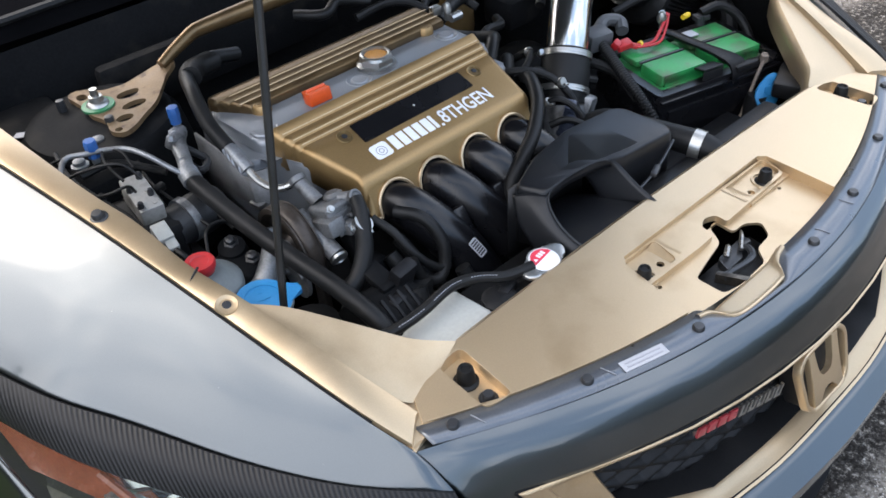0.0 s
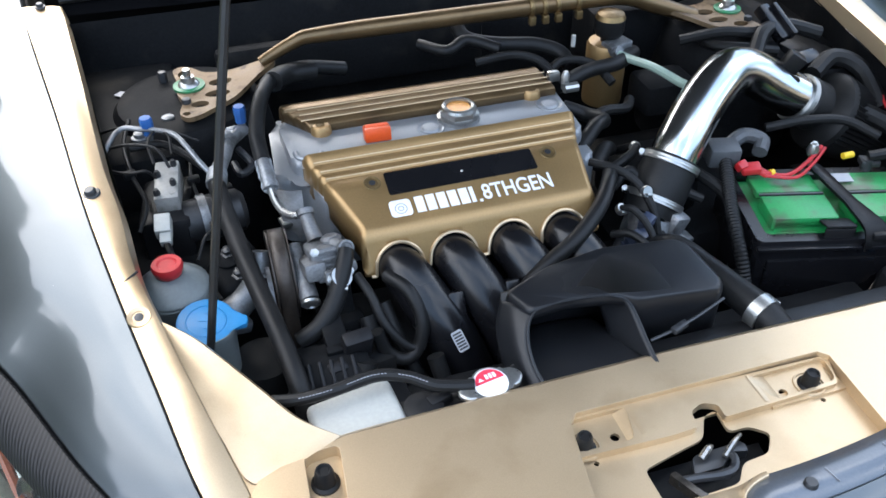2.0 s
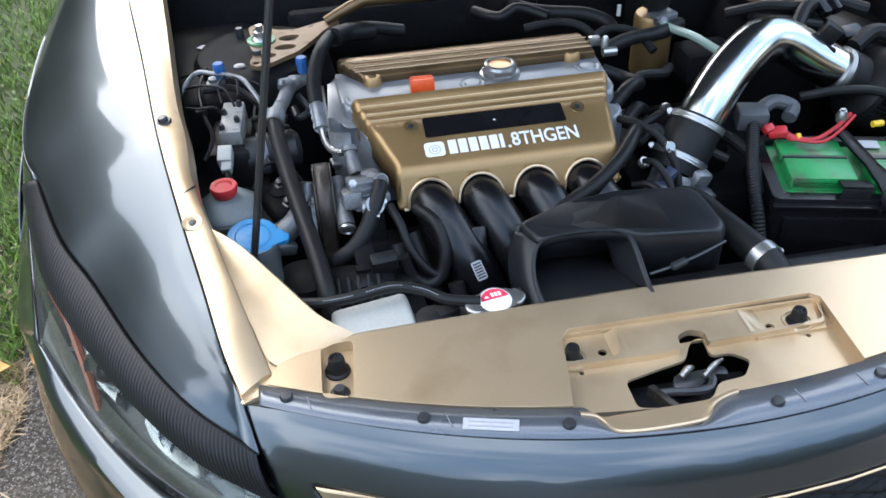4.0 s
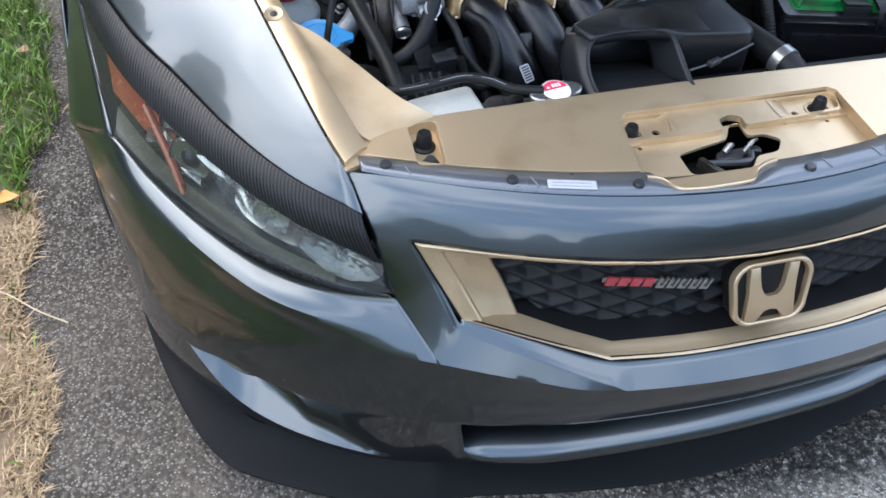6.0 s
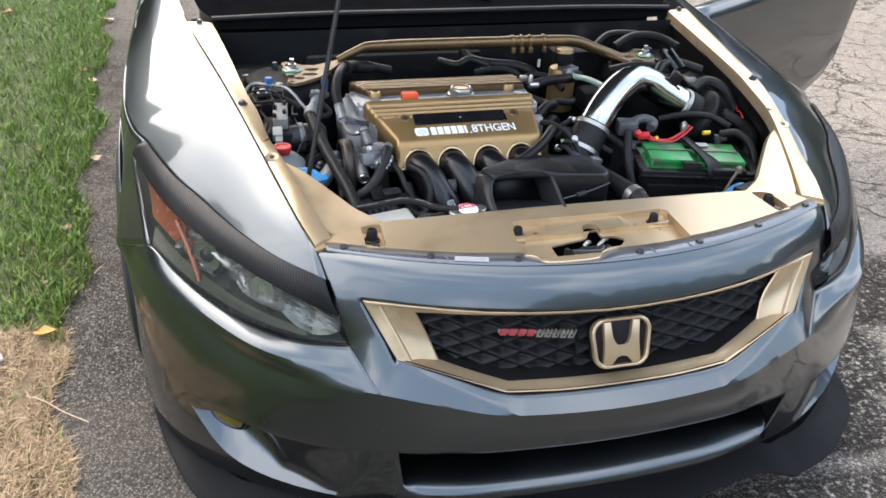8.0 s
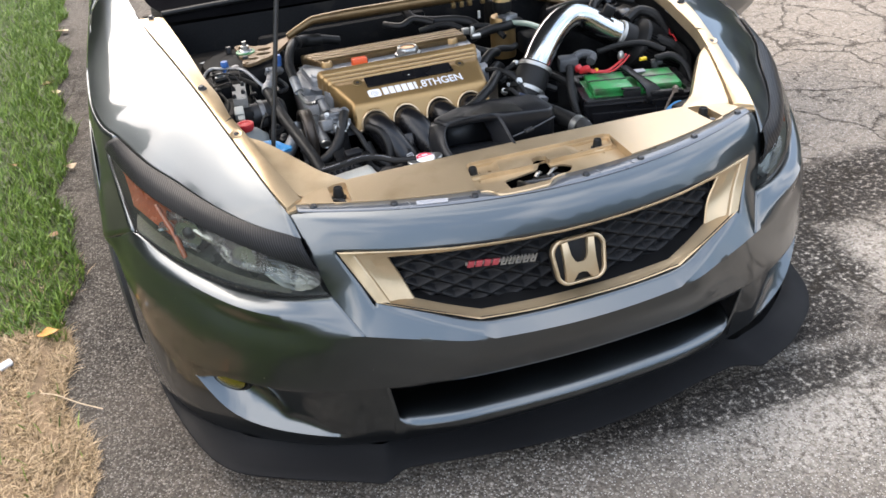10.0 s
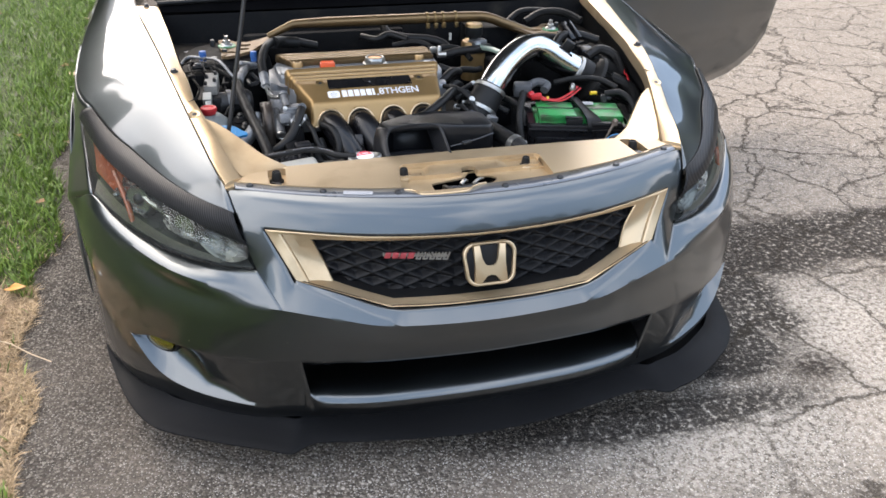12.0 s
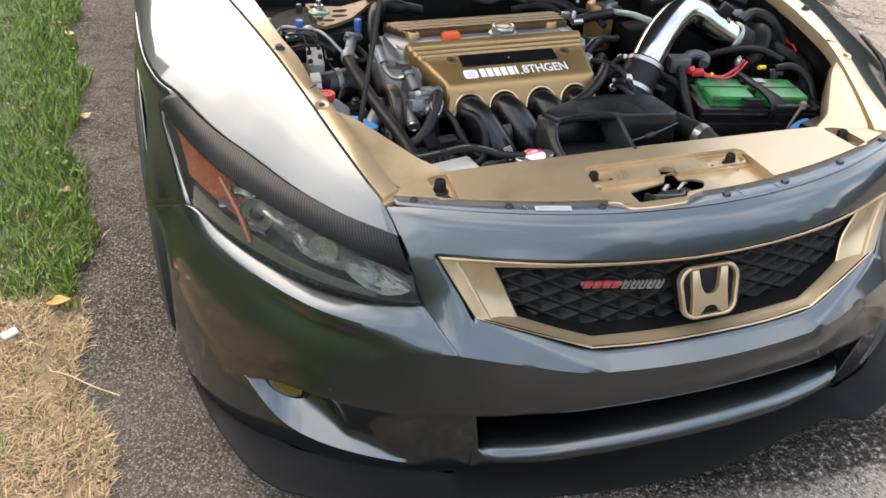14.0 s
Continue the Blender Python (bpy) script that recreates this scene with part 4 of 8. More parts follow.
haze, mxh = nd.new("ShaderNodeBsdfDiffuse"), nd.new("ShaderNodeMixShader")
haze.inputs["Color"].default_value = (0.55, 0.55, 0.52, 1)
mxh.inputs["Fac"].default_value = 0.03
lk.new(mxs.outputs["Shader"], mxh.inputs[1])
lk.new(haze.outputs["BSDF"], mxh.inputs[2])
lk.new(mxh.outputs["Shader"], nd["Material Output"].inputs["Surface"])
amber = mat("amber_reflector", (0.365, 0.08395, 0.03285), 0.25, 0.0, 0.5, 0.25, 40.0, 300.0)
lamp_dark = mat("smoked_lamp_bowl", (0.045, 0.05, 0.05), 0.3, 0.3, 0.3, 0.3, 20.0, 200.0)
lamp_silver = mat("dull_lamp_reflector", (0.15, 0.155, 0.15), 0.30, 0.9, 0.0, 0.05, 30.0, 200.0)
lamp_chrome = mat("lamp_reflector", (0.36, 0.37, 0.365), 0.26, 0.95, 0.0, 0.02, 30.0, 200.0)


def headlamp(turn):
    hl_top = lid_low
    low = lamp_low
    a, b = spline(hl_top, 24), spline(low, 24)
    mid = [p * .5 + q * .5 + np.array((-.010, -.022, .004)) * (1 - (i / 23) ** 3) for i, (p, q) in enumerate(zip(a, b))]
    # bowl behind the lens
    bm = bmesh.new()
    back = [p * .5 + q * .5 + np.array((.055, .085, -.004)) for p, q in zip(a, b)]
    loft(bm, [turn(a + (.004, .006, .0)), turn(back), turn(b + (.004, .008, 0))], 40, 6)
    lamp = part("headlamp", bm, lamp_dark, car, "clear swept headlamp with a carbon eyelid over its top")
    bm = bmesh.new()
    loft(bm, [turn(a), turn(mid), turn(b)], 40, 6)
    lens = part("lens", bm, lens_glass, lamp, "clear plastic lens", 40)
    lens.visible_shadow = False
    # side trim of the lens
    bm = bmesh.new()
    tube(bm, turn([(-.890, .745, .700), (-.876, .628, .648), (-.856, .493, .592)]), .0012, 8)
    part("trim", bm, gloss_black, lamp, "dark edge seal")

    def at(s, u, deep):
        """A point in the lamp: s along it from the grille, u from its foot up, deep behind the lens."""
        i = s * 23
        k = min(22, int(i))
        p = a[k] + (a[k + 1] - a[k]) * (i - k)
        q = b[k] + (b[k + 1] - b[k]) * (i - k)
        return q + (p - q) * u + np.array((.55, .80, -.05)) * deep

    # amber turn signal at the outer end
    bm = bmesh.new()
    grid(bm, [turn([at(s, u, .012 + .02 * (1 - abs(u - .5))) for s in np.linspace(.62, 1.0, 8)]) for u in np.linspace(.24, 1.0, 6)])
    part("turn_signal", bm, amber, lamp, "amber turn signal", 40)
    bm = bmesh.new()
    tube(bm, turn([at(.66, .08, .012), at(.64, .4, .008), at(.66, .75, .008)]), .006, 8)
    part("amber_rim", bm, amber, lamp, "amber light strip")
    # projector, high-beam bowl and inner reflector
    for s, u, r, d in ((.55, .52, .036, .03), (.30, .5, .030, .035)):
        bm = bmesh.new()
        c = Vector(turn([tuple(at(s, u, d))])[0])
        aimv = Vector((turn([(-.55, -.80, .1)])[0]))
        m = Matrix.Translation(c) @ aimv.to_track_quat('Z', 'Y').to_matrix().to_4x4()
        lathe(bm, [(r, .012), (r * .92, .016), (r * .9, .010), (r * .55, -.02), (.004, -.03)], 24, m)
        part("reflector", bm, lamp_chrome, lamp, "chrome reflector bowl")
        if s > .5:
            bm = bmesh.new()
            lathe(bm, [(r * .62, -.006), (r * .5, .010), (r * .25, .018), (.002, .020)], 20, m)
            part("projector", bm, gloss_black, lamp, "glass projector eye")
    # fluted round reflector at the inner end: rings of small facets
    rnd = random.Random(5)
    bm = bmesh.new()
    rows = []
    for j in range(9):
        r = j / 8
        rows.append([turn([tuple(at(.135 + .105 * r * math.cos(2 * math.pi * k / 26), .40 + .33 * r * math.sin(2 * math.pi * k / 26), .030 - .016 * r * r + .0035 * rnd.random()))])[0] for k in range(26)])
    grid(bm, rows, True)
    part("fluted_reflector", bm, lamp_silver, lamp, "fluted silver reflector", 4)

    def ribbon(name, material, stations, label="", sharp=30):
        """A strip in the lamp: stations of (s, lower u, upper u, depth), with a rolled lower edge."""
        made = bmesh.new()
        low_, high_, deep_ = spline([(q[0], q[1], 0) for q in stations], 40), spline([(q[0], q[2], 0) for q in stations], 40), spline([(q[0], q[3], 0) for q in stations], 40)
        rows_ = []
        for f, sink in ((0, .010), (.08, .0), (.35, -.002), (.65, .004), (1, .014)):
            rows_.append(turn([tuple(at(l_[0], l_[1] + (h_[1] - l_[1]) * f, d_[1] + sink)) for l_, h_, d_ in zip(low_, high_, deep_)]))
        grid(made, rows_)
        return part(name, made, material, lamp, label, sharp)

    ribbon("bezel", lamp_chrome, [(.66, .52, .66, .020), (.58, .60, .72, .026), (.50, .54, .86, .020), (.42, .50, .74, .028), (.37, .40, .72, .018), (.33, .36, .46, .016)], "bright broken bezel")
    ribbon("bezel", lamp_chrome, [(.42, .36, .50, .022), (.38, .30, .40, .016), (.30, .31, .38, .012), (.24, .33, .43, .012), (.22, .42, .54, .014)], "bright angular bezel")
    ribbon("bezel", lamp_chrome, [(.80, .22, .30, .016), (.72, .30, .48, .022), (.64, .28, .40, .018), (.57, .22, .34, .024)], "dull broken bezel")
    ribbon("lower_trim", mat("smoked_trim", (0.13, 0.13, 0.105), 0.35, 0.0, 0.2, 0.3, 20.0, 200.0), [(.97, .02, .20, .006), (.80, .03, .17, .006), (.60, .04, .17, .006), (.40, .05, .15, .006), (.16, .05, .12, .006)], "olive-grey inner lower edge")
    # carbon eyelid, laid on the lamp's upper part
    bm = bmesh.new()
    u, l = spline(lid_up, 40), spline(lid_low, 40)
    crown = [p * .5 + q * .5 + np.array((-.006, -.010, .006)) for p, q in zip(u, l)]
    u2 = [p + np.array((-.002, -.003, .003)) for p in u]
    l2 = [p + np.array((-.004, -.007, -.002)) for p in l]
    loft(bm, [turn(u), turn(u2), turn(crown), turn(l2), turn(l)], 40, 3)
    part("eyelid", bm, carbon, lamp, "carbon fibre eyelid", 40, 0.002, 0.0003)


for turn in (lambda c: c, flip):
    headlamp(turn)

# ---- wheels ----
alloy = mat("dark_alloy", (0.08, 0.08, 0.085), 0.35, 0.7, 0.2, 0.1, 10.0, 200.0)
tyre_mat = mat("tyre_rubber", (0.018, 0.018, 0.018), 0.75, 0, 0, 0.25, 25.0, 200.0, 0.2, 200.0)
for sign in (-1, 1):
    m = Matrix.Translation((sign * .835, ARCH[0], .325)) @ Matrix.Rotation(radians(90) * sign, 4, 'Y')
    bm = bmesh.new()
    lathe(bm, [(.236, -.09), (.226, -.085), (.215, .05), (.07, .075), (.03, .09), (.002, .09)], 32, m, False)
    wheel = part("wheel", bm, alloy, car, "black tyre on a dark alloy wheel")
    bm = bmesh.new()
    lathe(bm, [(.235, -.10), (.29, -.115), (.318, -.105), (.325, -.08), (.325, .08), (.318, .105), (.29, .115), (.235, .10), (.225, .0), (.235, -.10)], 48, m, False)
    part("tyre", bm, tyre_mat, wheel)

# ---- the car: bay, gold covers, rear body ----
def front_edge(x):
    """The gold cover's front edge over the bumper."""
    return .112 + .45 * x * x


# cover over the radiator: a flat gold pressing, open to the front in its middle
xs = np.linspace(-.515, -.176, 14)
left = [(x, front_edge(x)) for x in xs]
right = [(-x, y) for x, y in left][::-1]
right = [(x, y) for x, y in right if x > .152]
rim_back = [(.40, .293), (.30, .296), (.0, .300), (-.30, .296), (-.40, .293)]
mid_pocket = [(-.181, .124), (-.157, .234), (-.146, .246), (.172, .246), (.182, .236), (.150, .122)]
outline = left + mid_pocket[1:-1] + right + [(.50, .262), (.452, .283)] + rim_back + [(-.452, .283), (-.50, .262)]
side_pocket = bezel([(-.452, .196), (-.416, .190), (-.409, .284), (-.449, .280)], .010)
bm = bmesh.new()
plate(bm, outline, [side_pocket, [(-x, y) for x, y in side_pocket]], .706, .020)
cover = part("radiator_cover", bm, gold, car, "gold painted pressed cover over the radiator", 30)
mod = cover.modifiers.new("rounded", 'BEVEL')
mod.width, mod.segments, mod.limit_method, mod.angle_limit = 0.004, 3, 'ANGLE', radians(50)
# turned-down rear rim
bm = bmesh.new()
rim = [(-.452, .283, .7055), (-.40, .293, .7055), (-.30, .296, .7055), (0, .300, .7055), (.30, .296, .7055), (.40, .293, .7055), (.452, .283, .7055)]
loft(bm, [rim, [(x, y + .006, z - .004) for x, y, z in rim], [(x, y + .009, z - .014) for x, y, z in rim], [(x, y + .009, z - .035) for x, y, z in rim]], 40, 2)
part("rim", bm, gold, cover)
# pocket floors: two tiers in the middle with the latch hole, and the side ones
latch_hole = bezel([(-.100, .164), (-.100, .122), (-.070, .116), (-.012, .118), (.006, .140), (.040, .143), (.058, .166), (.040, .182), (.014, .182), (.017, .214), (.000, .211), (-.018, .182), (-.052, .175)], .008)
bulge = [(-.183, .112), (-.152, .106), (-.144, .086), (-.096, .076), (-.046, .077), (-.022, .096), (.05, .108), (.152, .112)]
bm = bmesh.new()
plate(bm, bulge + [(.205, .124), (.205, .216), (-.166, .205)], [latch_hole, bezel([(.005, .112), (.009, .116), (.005, .120), (.001, .116)], .002), bezel([(.145, .186), (.149, .190), (.145, .194), (.141, .190)], .002), bezel([(-.146, .183), (-.142, .187), (-.146, .191), (-.150, .187)], .002)], .6885, .004)
part("latch_floor", bm, gold, cover)
# raised lip over the bumper's flange in front of the latch
bm = bmesh.new()
lip = [(-.172, .112), (-.155, .105), (-.144, .086), (-.130, .079), (-.096, .076), (-.046, .077), (-.032, .084), (-.022, .096), (-.006, .104), (.012, .108)]
loft(bm, [[(x, y - .001, .7030) for x, y in lip], [(x, y, .7066) for x, y in lip], [(x, y + .003, .7066) for x, y in lip], [(x, y + .006, .7050) for x, y in lip], [(x, max(y + .008, .106), .7000) for x, y in lip], [(x, max(y + .010, .110), .6975) for x, y in lip], [(x, max(y + .012, .1150), .6885) for x, y in lip]], 40, 3)
part("latch_lip", bm, gold, cover)
bm = bmesh.new()
tier = [(-.170, .193), (-.052, .190), (-.020, .192), (-.017, .214), (.001, .222), (.018, .214), (.016, .195), (.170, .200), (.186, .243), (-.150, .249)]
plate(bm, bezel(tier, .006), [bezel([(-.165, .200), (-.095, .198), (-.085, .243), (-.160, .243)], .009), bezel([(.086, .200), (.172, .206), (.178, .241), (.074, .240)], .009)], .6985, .010)
part("raised_tier", bm, gold, cover)
for sx, px in ((-1, -.125), (1, .13)):
    bm = bmesh.new()
    hole = [(px + (.012 if sx < 0 else -.026) + .0055 * math.cos(a), .211 + .0055 * math.sin(a)) for a in np.linspace(0, 2 * math.pi, 13)[:-1]]
    plate(bm, [(px - .05, .195), (px + .05, .195), (px + .05, .247), (px - .05, .247)], [hole], .6925, .004)
    seat = part("screw_seat", bm, gold, cover)
    # ramp up to the tier at the seat's inner end
    bm = bmesh.new()
    r0, r1 = (-.102, -.084) if sx < 0 else (.096, .076)
    grid(bm, [[(r0, .203, .6926), (r0, .241, .6926)], [(r0 * .75 + r1 * .25, .202, .6945), (r0 * .75 + r1 * .25, .242, .6945)], [(r1, .201, .6992), (r1, .243, .6992)], [(r1 - sx * .004, .201, .6994), (r1 - sx * .004, .243, .6994)]])
    part("ramp", bm, gold, seat)
    # pressed ring under the stop
    bm = bmesh.new()
    cx, cy = (-.152, .209) if sx < 0 else (.141, .213)
    grid(bm, [[(cx + r * math.cos(a), cy + r * math.sin(a), z) for a in np.linspace(0, 2 * math.pi, 25)[:-1]] for r, z in ((.0195, .6926), (.0185, .6946), (.0168, .6946), (.0160, .6926))], True)
    part("seat_ring", bm, gold, seat)
for sx in (-1, 1):
    bm = bmesh.new()
    plate(bm, rounded(.060, .115, .01, 4, sx * .432, .237), [], .689, .003)
    part("side_floor", bm, gold, cover)

# gussets and rails along the wings
rail_in = [(-.512, .245, .704), (-.548, .360, .744), (-.582, .478, .778), (-.600, .550, .792), (-.612, .650, .810), (-.630, .750, .820), (-.657, .980, .837), (-.690, 1.240, .853)]
rail_out = [(-.541, .216, .704), (-.560, .275, .722), (-.583, .375, .746), (-.613, .500, .781), (-.647, .662, .814), (-.685, .885, .831), (-.732, 1.14, .848), (-.752, 1.25, .855)]
for turn in (lambda c: c, flip):
    bm = bmesh.new()
    a, b = spline(rail_out, 50) + (-.0024, 0, 0), spline(rail_in, 50)
    lift = np.array((0, 0, .006))
    rows = [a + (0, 0, -.03), a, a + lift * .8, a * .85 + b * .15 + lift, b * .85 + a * .15 + lift, b + lift * .6 + (.002, 0, 0), b + (.005, 0, -.006), b + (.008, 0, -.022)]
    vs = grid(bm, [turn([tuple(p) for p in r]) for r in rows])
    for end in (0, -1):
        bm.faces.new([r[end] for r in vs])
    rail = part("wing_rail", bm, gold, car, "gold painted rail along the wing", 32, 0.0, 0.0004)
    bm = bmesh.new()
    tube(bm, turn([tuple((np.array(p) + np.array(q)) / 2 + np.array((-.0014, 0, .0012))) for p, q in zip(spline(rail_out, 24)[1:], spline(gap, 29)[1:24])]), .0016, 8, 60)
    part("rubber_strip", bm, matte_black, rail, "black rubber strip")
    # joint between the two rail covers
    bm = bmesh.new()
    tube(bm, turn([(-.6145, .523, .7905), (-.593, .536, .7965)]), .0016, 6)
    part("joint", bm, plastic, rail)
    # gusset, a slope between cover and rail
    bm = bmesh.new()
    inner = [(-.405, .294, .706), (-.437, .311, .719), (-.456, .330, .725), (-.494, .379, .742), (-.540, .436, .761), (-.575, .468, .770)]
    mid = [(-.43, .283, .706), (-.468, .296, .713), (-.498, .330, .725), (-.528, .379, .742), (-.560, .436, .761), (-.580, .475, .772)]
    out = [(-.455, .272, .7055), (-.505, .262, .704), (-.527, .310, .722), (-.550, .375, .744), (-.572, .445, .766), (-.585, .482, .775)]
    drop = [(x + .004, y + .006, z - .008) for x, y, z in inner]
    drop2 = [(x + .004, y + .006, z - .05) for x, y, z in inner]
    loft(bm, [turn(c) for c in (out, mid, inner)], 30, 5)
    loft(bm, [turn(c) for c in (inner, drop, drop2)], 30, 2)
    part("gusset", bm, gold, car, "gold painted corner gusset", 40, 0.0, 0.0005)
    # lower gold panel that joins cover, rail and wing
    bm = bmesh.new()
    sgn = 1 if turn([(1, 0, 0)])[0][0] > 0 else -1
    panel = [(-.490, .226), (-.546, .212), (-.552, .235), (-.560, .290), (-.574, .375), (-.585, .45), (-.565, .44), (-.530, .345), (-.500, .268)]
    plate(bm, [(sgn * x, y) for x, y in panel], [], lambda x, y: .7015 + .325 * max(0, y - .268), .010)
    part("corner_panel", bm, gold, car, "", 40)
    bm = bmesh.new()
    loft(bm, [turn([(-.50, .262, .705), (-.512, .245, .7045), (-.549, .219, .7025)]), turn([(-.49, .235, .7045), (-.505, .226, .703), (-.545, .210, .700)])], 8, 2)
    part("corner_tab", bm, gold, car)

# ---- clips and bolts ----
clip_mat = mat("black_clip", (0.02, 0.021, 0.023), 0.38, 0, 0, 0.2, 60.0, 300.0)
bm = bmesh.new()
lathe(bm, [(.0115, 0), (.0118, .002), (.0105, .0035), (.0078, .0038), (.0075, .0085), (.006, .0105), (.001, .0107)], 18)
clip_mesh = part("clip", bm, clip_mat)
me_clip = clip_mesh.data
bpy.data.objects.remove(clip_mesh)
bm = bmesh.new()
lathe(bm, [(.0165, 0), (.0165, .003), (.0125, .005), (.0105, .022), (.009, .026), (.0075, .026), (.006, .023), (.001, .023)], 20)
bumper_stop = part("stop", bm, rubber)
me_stop = bumper_stop.data
bpy.data.objects.remove(bumper_stop)


def peg(name, mesh, at, parent, tilt=(0, 0, 0), s=1.0):
    ob = new(name, mesh)
    ob.parent = parent
    base = parent.matrix_basis.inverted() if parent.parent is None else Matrix()
    ob.matrix_parent_inverse = base
    ob.matrix_basis = pose(*at, *tilt) @ Matrix.Scale(s, 4)
    return ob


for x in (-.493, -.343, -.188, .048, .182, .337, .493):
    peg("clip", me_clip, (x, .085 + .5 * x * x, .6985), bumper)
for x, y in ((-.152, .209), (.141, .213)):
    peg("rubber_stop", me_stop, (x, y, .6905), cover, s=.85)
for x in (-.432, .432):
    peg("rubber_stop", me_stop, (x, .250, .689), cover, s=.95)
    peg("clip", me_clip, (x, .213, .690), cover)
for sx in (-1, 1):
    peg("clip", me_clip, (sx * .641, .683, .8195), car, (6, sx * 8, 0))
    peg("clip", me_clip, (sx * .721, 1.235, .8615), car, (4, 0, 0), .8)
    bm = bmesh.new()
    m = pose(sx * .597, .471, .7805, 18, 0, 0)
    lathe(bm, [(.014, 0), (.013, .002), (.008, .001), (.007, -.001), (.0045, -.0008), (.001, -.0008)], 20, m)
    part("bolt_seat", bm, gold, car)
    bm = bmesh.new()
    lathe(bm, [(.0055, 0), (.001, .0005)], 14, m @ Matrix.Translation((0, 0, .001)))
    part("bolt_hole", bm, clip_mat, car)
# clip tabs: dark flange strip, paler seams and a white sticker on the bumper's top edge
flange_mat = mat("dark_flange", (0.090, 0.099, 0.112), 0.32, 0.4, 0.6, 0.15, 20.0, 300.0)
bm = bmesh.new()
edges = [[], [], []]
for x in np.linspace(-.525, .525, 141):
    dip = .038 * max(0, min(1, (x + .163) / .022)) * max(0, min(1, (-.010 - x) / .036))
    rear, fore = .111 + .45 * x * x - dip, .066 + .50 * x * x
    for row, y, z in zip(edges, (rear, min(.092 + .47 * x * x, (rear + fore) / 2), fore), (.7035, .7040, .7030)):
        row.append((x, y, z))
loft(bm, edges, 200, 1)
part("flange", bm, flange_mat, bumper, "dark flange strip", 40, 0.002)
seam_mat = mat("bare_seam", (0.17, 0.18, 0.20), 0.5, 0.2, 0, 0.1, 40.0, 200.0)
for x in (-.470, -.318, .075, .155):
    bm = bmesh.new()
    y = .085 + .48 * x * x
    tube(bm, [(x, y + .012, .7045), (x + .004, y - .008, .7048)], .0008, 6)
    part("seam", bm, seam_mat, bumper)
sticker_mat = mat("white_sticker", (0.3358, 0.3395, 0.3577), 0.5, 0, 0, 0.05, 50.0, 200.0)
bm = bmesh.new()
box(bm, (.062, .016, .0012), Matrix.Translation((-.272, .119, .7052)) @ Matrix.Rotation(radians(-15), 4, 'Z'))
sticker = part("sticker", bm, sticker_mat, bumper, "white paper sticker")
ink = mat("grey_print", (0.26, 0.26, 0.28), 0.6, 0, 0, 0.1, 80.0, 200.0)
for k in range(2):
    bm = bmesh.new()
    box(bm, (.050, .002, .0004), Matrix.Translation((-.272, .119, .7060)) @ Matrix.Rotation(radians(-15), 4, 'Z') @ Matrix.Translation((0, -.003 + .006 * k, 0)))
    part("print_bar", bm, ink, sticker)

# ---- bonnet catch in its hole ----
latch = thing("bonnet_latch", "black and bare metal bonnet catch in the gold cover's opening", "latch", at=(-.02, .15, .66))
bm = bmesh.new()
plate(bm, [(-.10, .12), (.05, .12), (.06, .18), (-.10, .18)], [], .655, .05)
part("latch_body", bm, plastic, latch)
worn = mat("worn_steel", (0.10, 0.088, 0.075), 0.35, 0.8, 0, 0.3, 40.0, 300.0, dirt=(0.05, 0.045, 0.04), dirt_at=(0.5, 0.7), dirt_scale=60.0)
bm = bmesh.new()
prism(bm, bezel([(-.078, .150), (-.070, .152), (-.060, .130), (-.050, .112), (-.056, .108), (-.064, .120)], .002), .676, .690, None, .002)
part("hook", bm, worn, latch, "worn steel hook")
bm = bmesh.new()
tube(bm, [(-.072, .142, .684), (-.052, .139, .686), (-.022, .136, .684), (-.004, .140, .682), (.004, .152, .684), (.002, .162, .680)], [.0055, .005, .005, .006, .005, .004], 8, 30)
part("lever", bm, clip_mat, latch, "dark pivoting lever")
bare = mat("bare_latch_steel", (0.33, 0.31, 0.28), 0.3, 0.9, 0, 0.2, 60.0, 300.0)
for x0, y0, x1, y1, w in ((-.030, .163, -.012, .173, .0045), (-.004, .158, .028, .178, .0035)):
    bm = bmesh.new()
    tube(bm, [(x0, y0, .682), ((x0 + x1) / 2, (y0 + y1) / 2, .688), (x1, y1, .684)], [w, w, w * .6], 8)
    part("tongue", bm, bare, latch, "bare steel tongue")
bm = bmesh.new()
prism(bm, bezel([(-.045, .150), (-.010, .150), (.010, .165), (.030, .160), (.030, .175), (-.035, .172)], .004), .664, .676, None, .002)
part("pawl", bm, clip_mat, latch)

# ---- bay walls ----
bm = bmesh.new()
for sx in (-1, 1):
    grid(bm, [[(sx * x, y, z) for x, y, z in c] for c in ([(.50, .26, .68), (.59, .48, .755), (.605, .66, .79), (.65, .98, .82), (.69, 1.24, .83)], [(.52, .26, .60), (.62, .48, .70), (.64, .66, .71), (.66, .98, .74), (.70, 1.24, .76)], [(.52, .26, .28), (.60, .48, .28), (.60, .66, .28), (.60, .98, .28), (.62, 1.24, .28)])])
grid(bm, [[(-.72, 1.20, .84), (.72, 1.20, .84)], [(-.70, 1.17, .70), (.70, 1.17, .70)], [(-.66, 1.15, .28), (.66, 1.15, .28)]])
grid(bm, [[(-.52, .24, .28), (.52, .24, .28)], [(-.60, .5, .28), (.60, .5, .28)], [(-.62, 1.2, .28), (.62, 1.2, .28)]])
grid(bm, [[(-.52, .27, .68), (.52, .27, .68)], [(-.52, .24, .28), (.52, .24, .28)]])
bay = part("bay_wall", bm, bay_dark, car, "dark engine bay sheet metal")
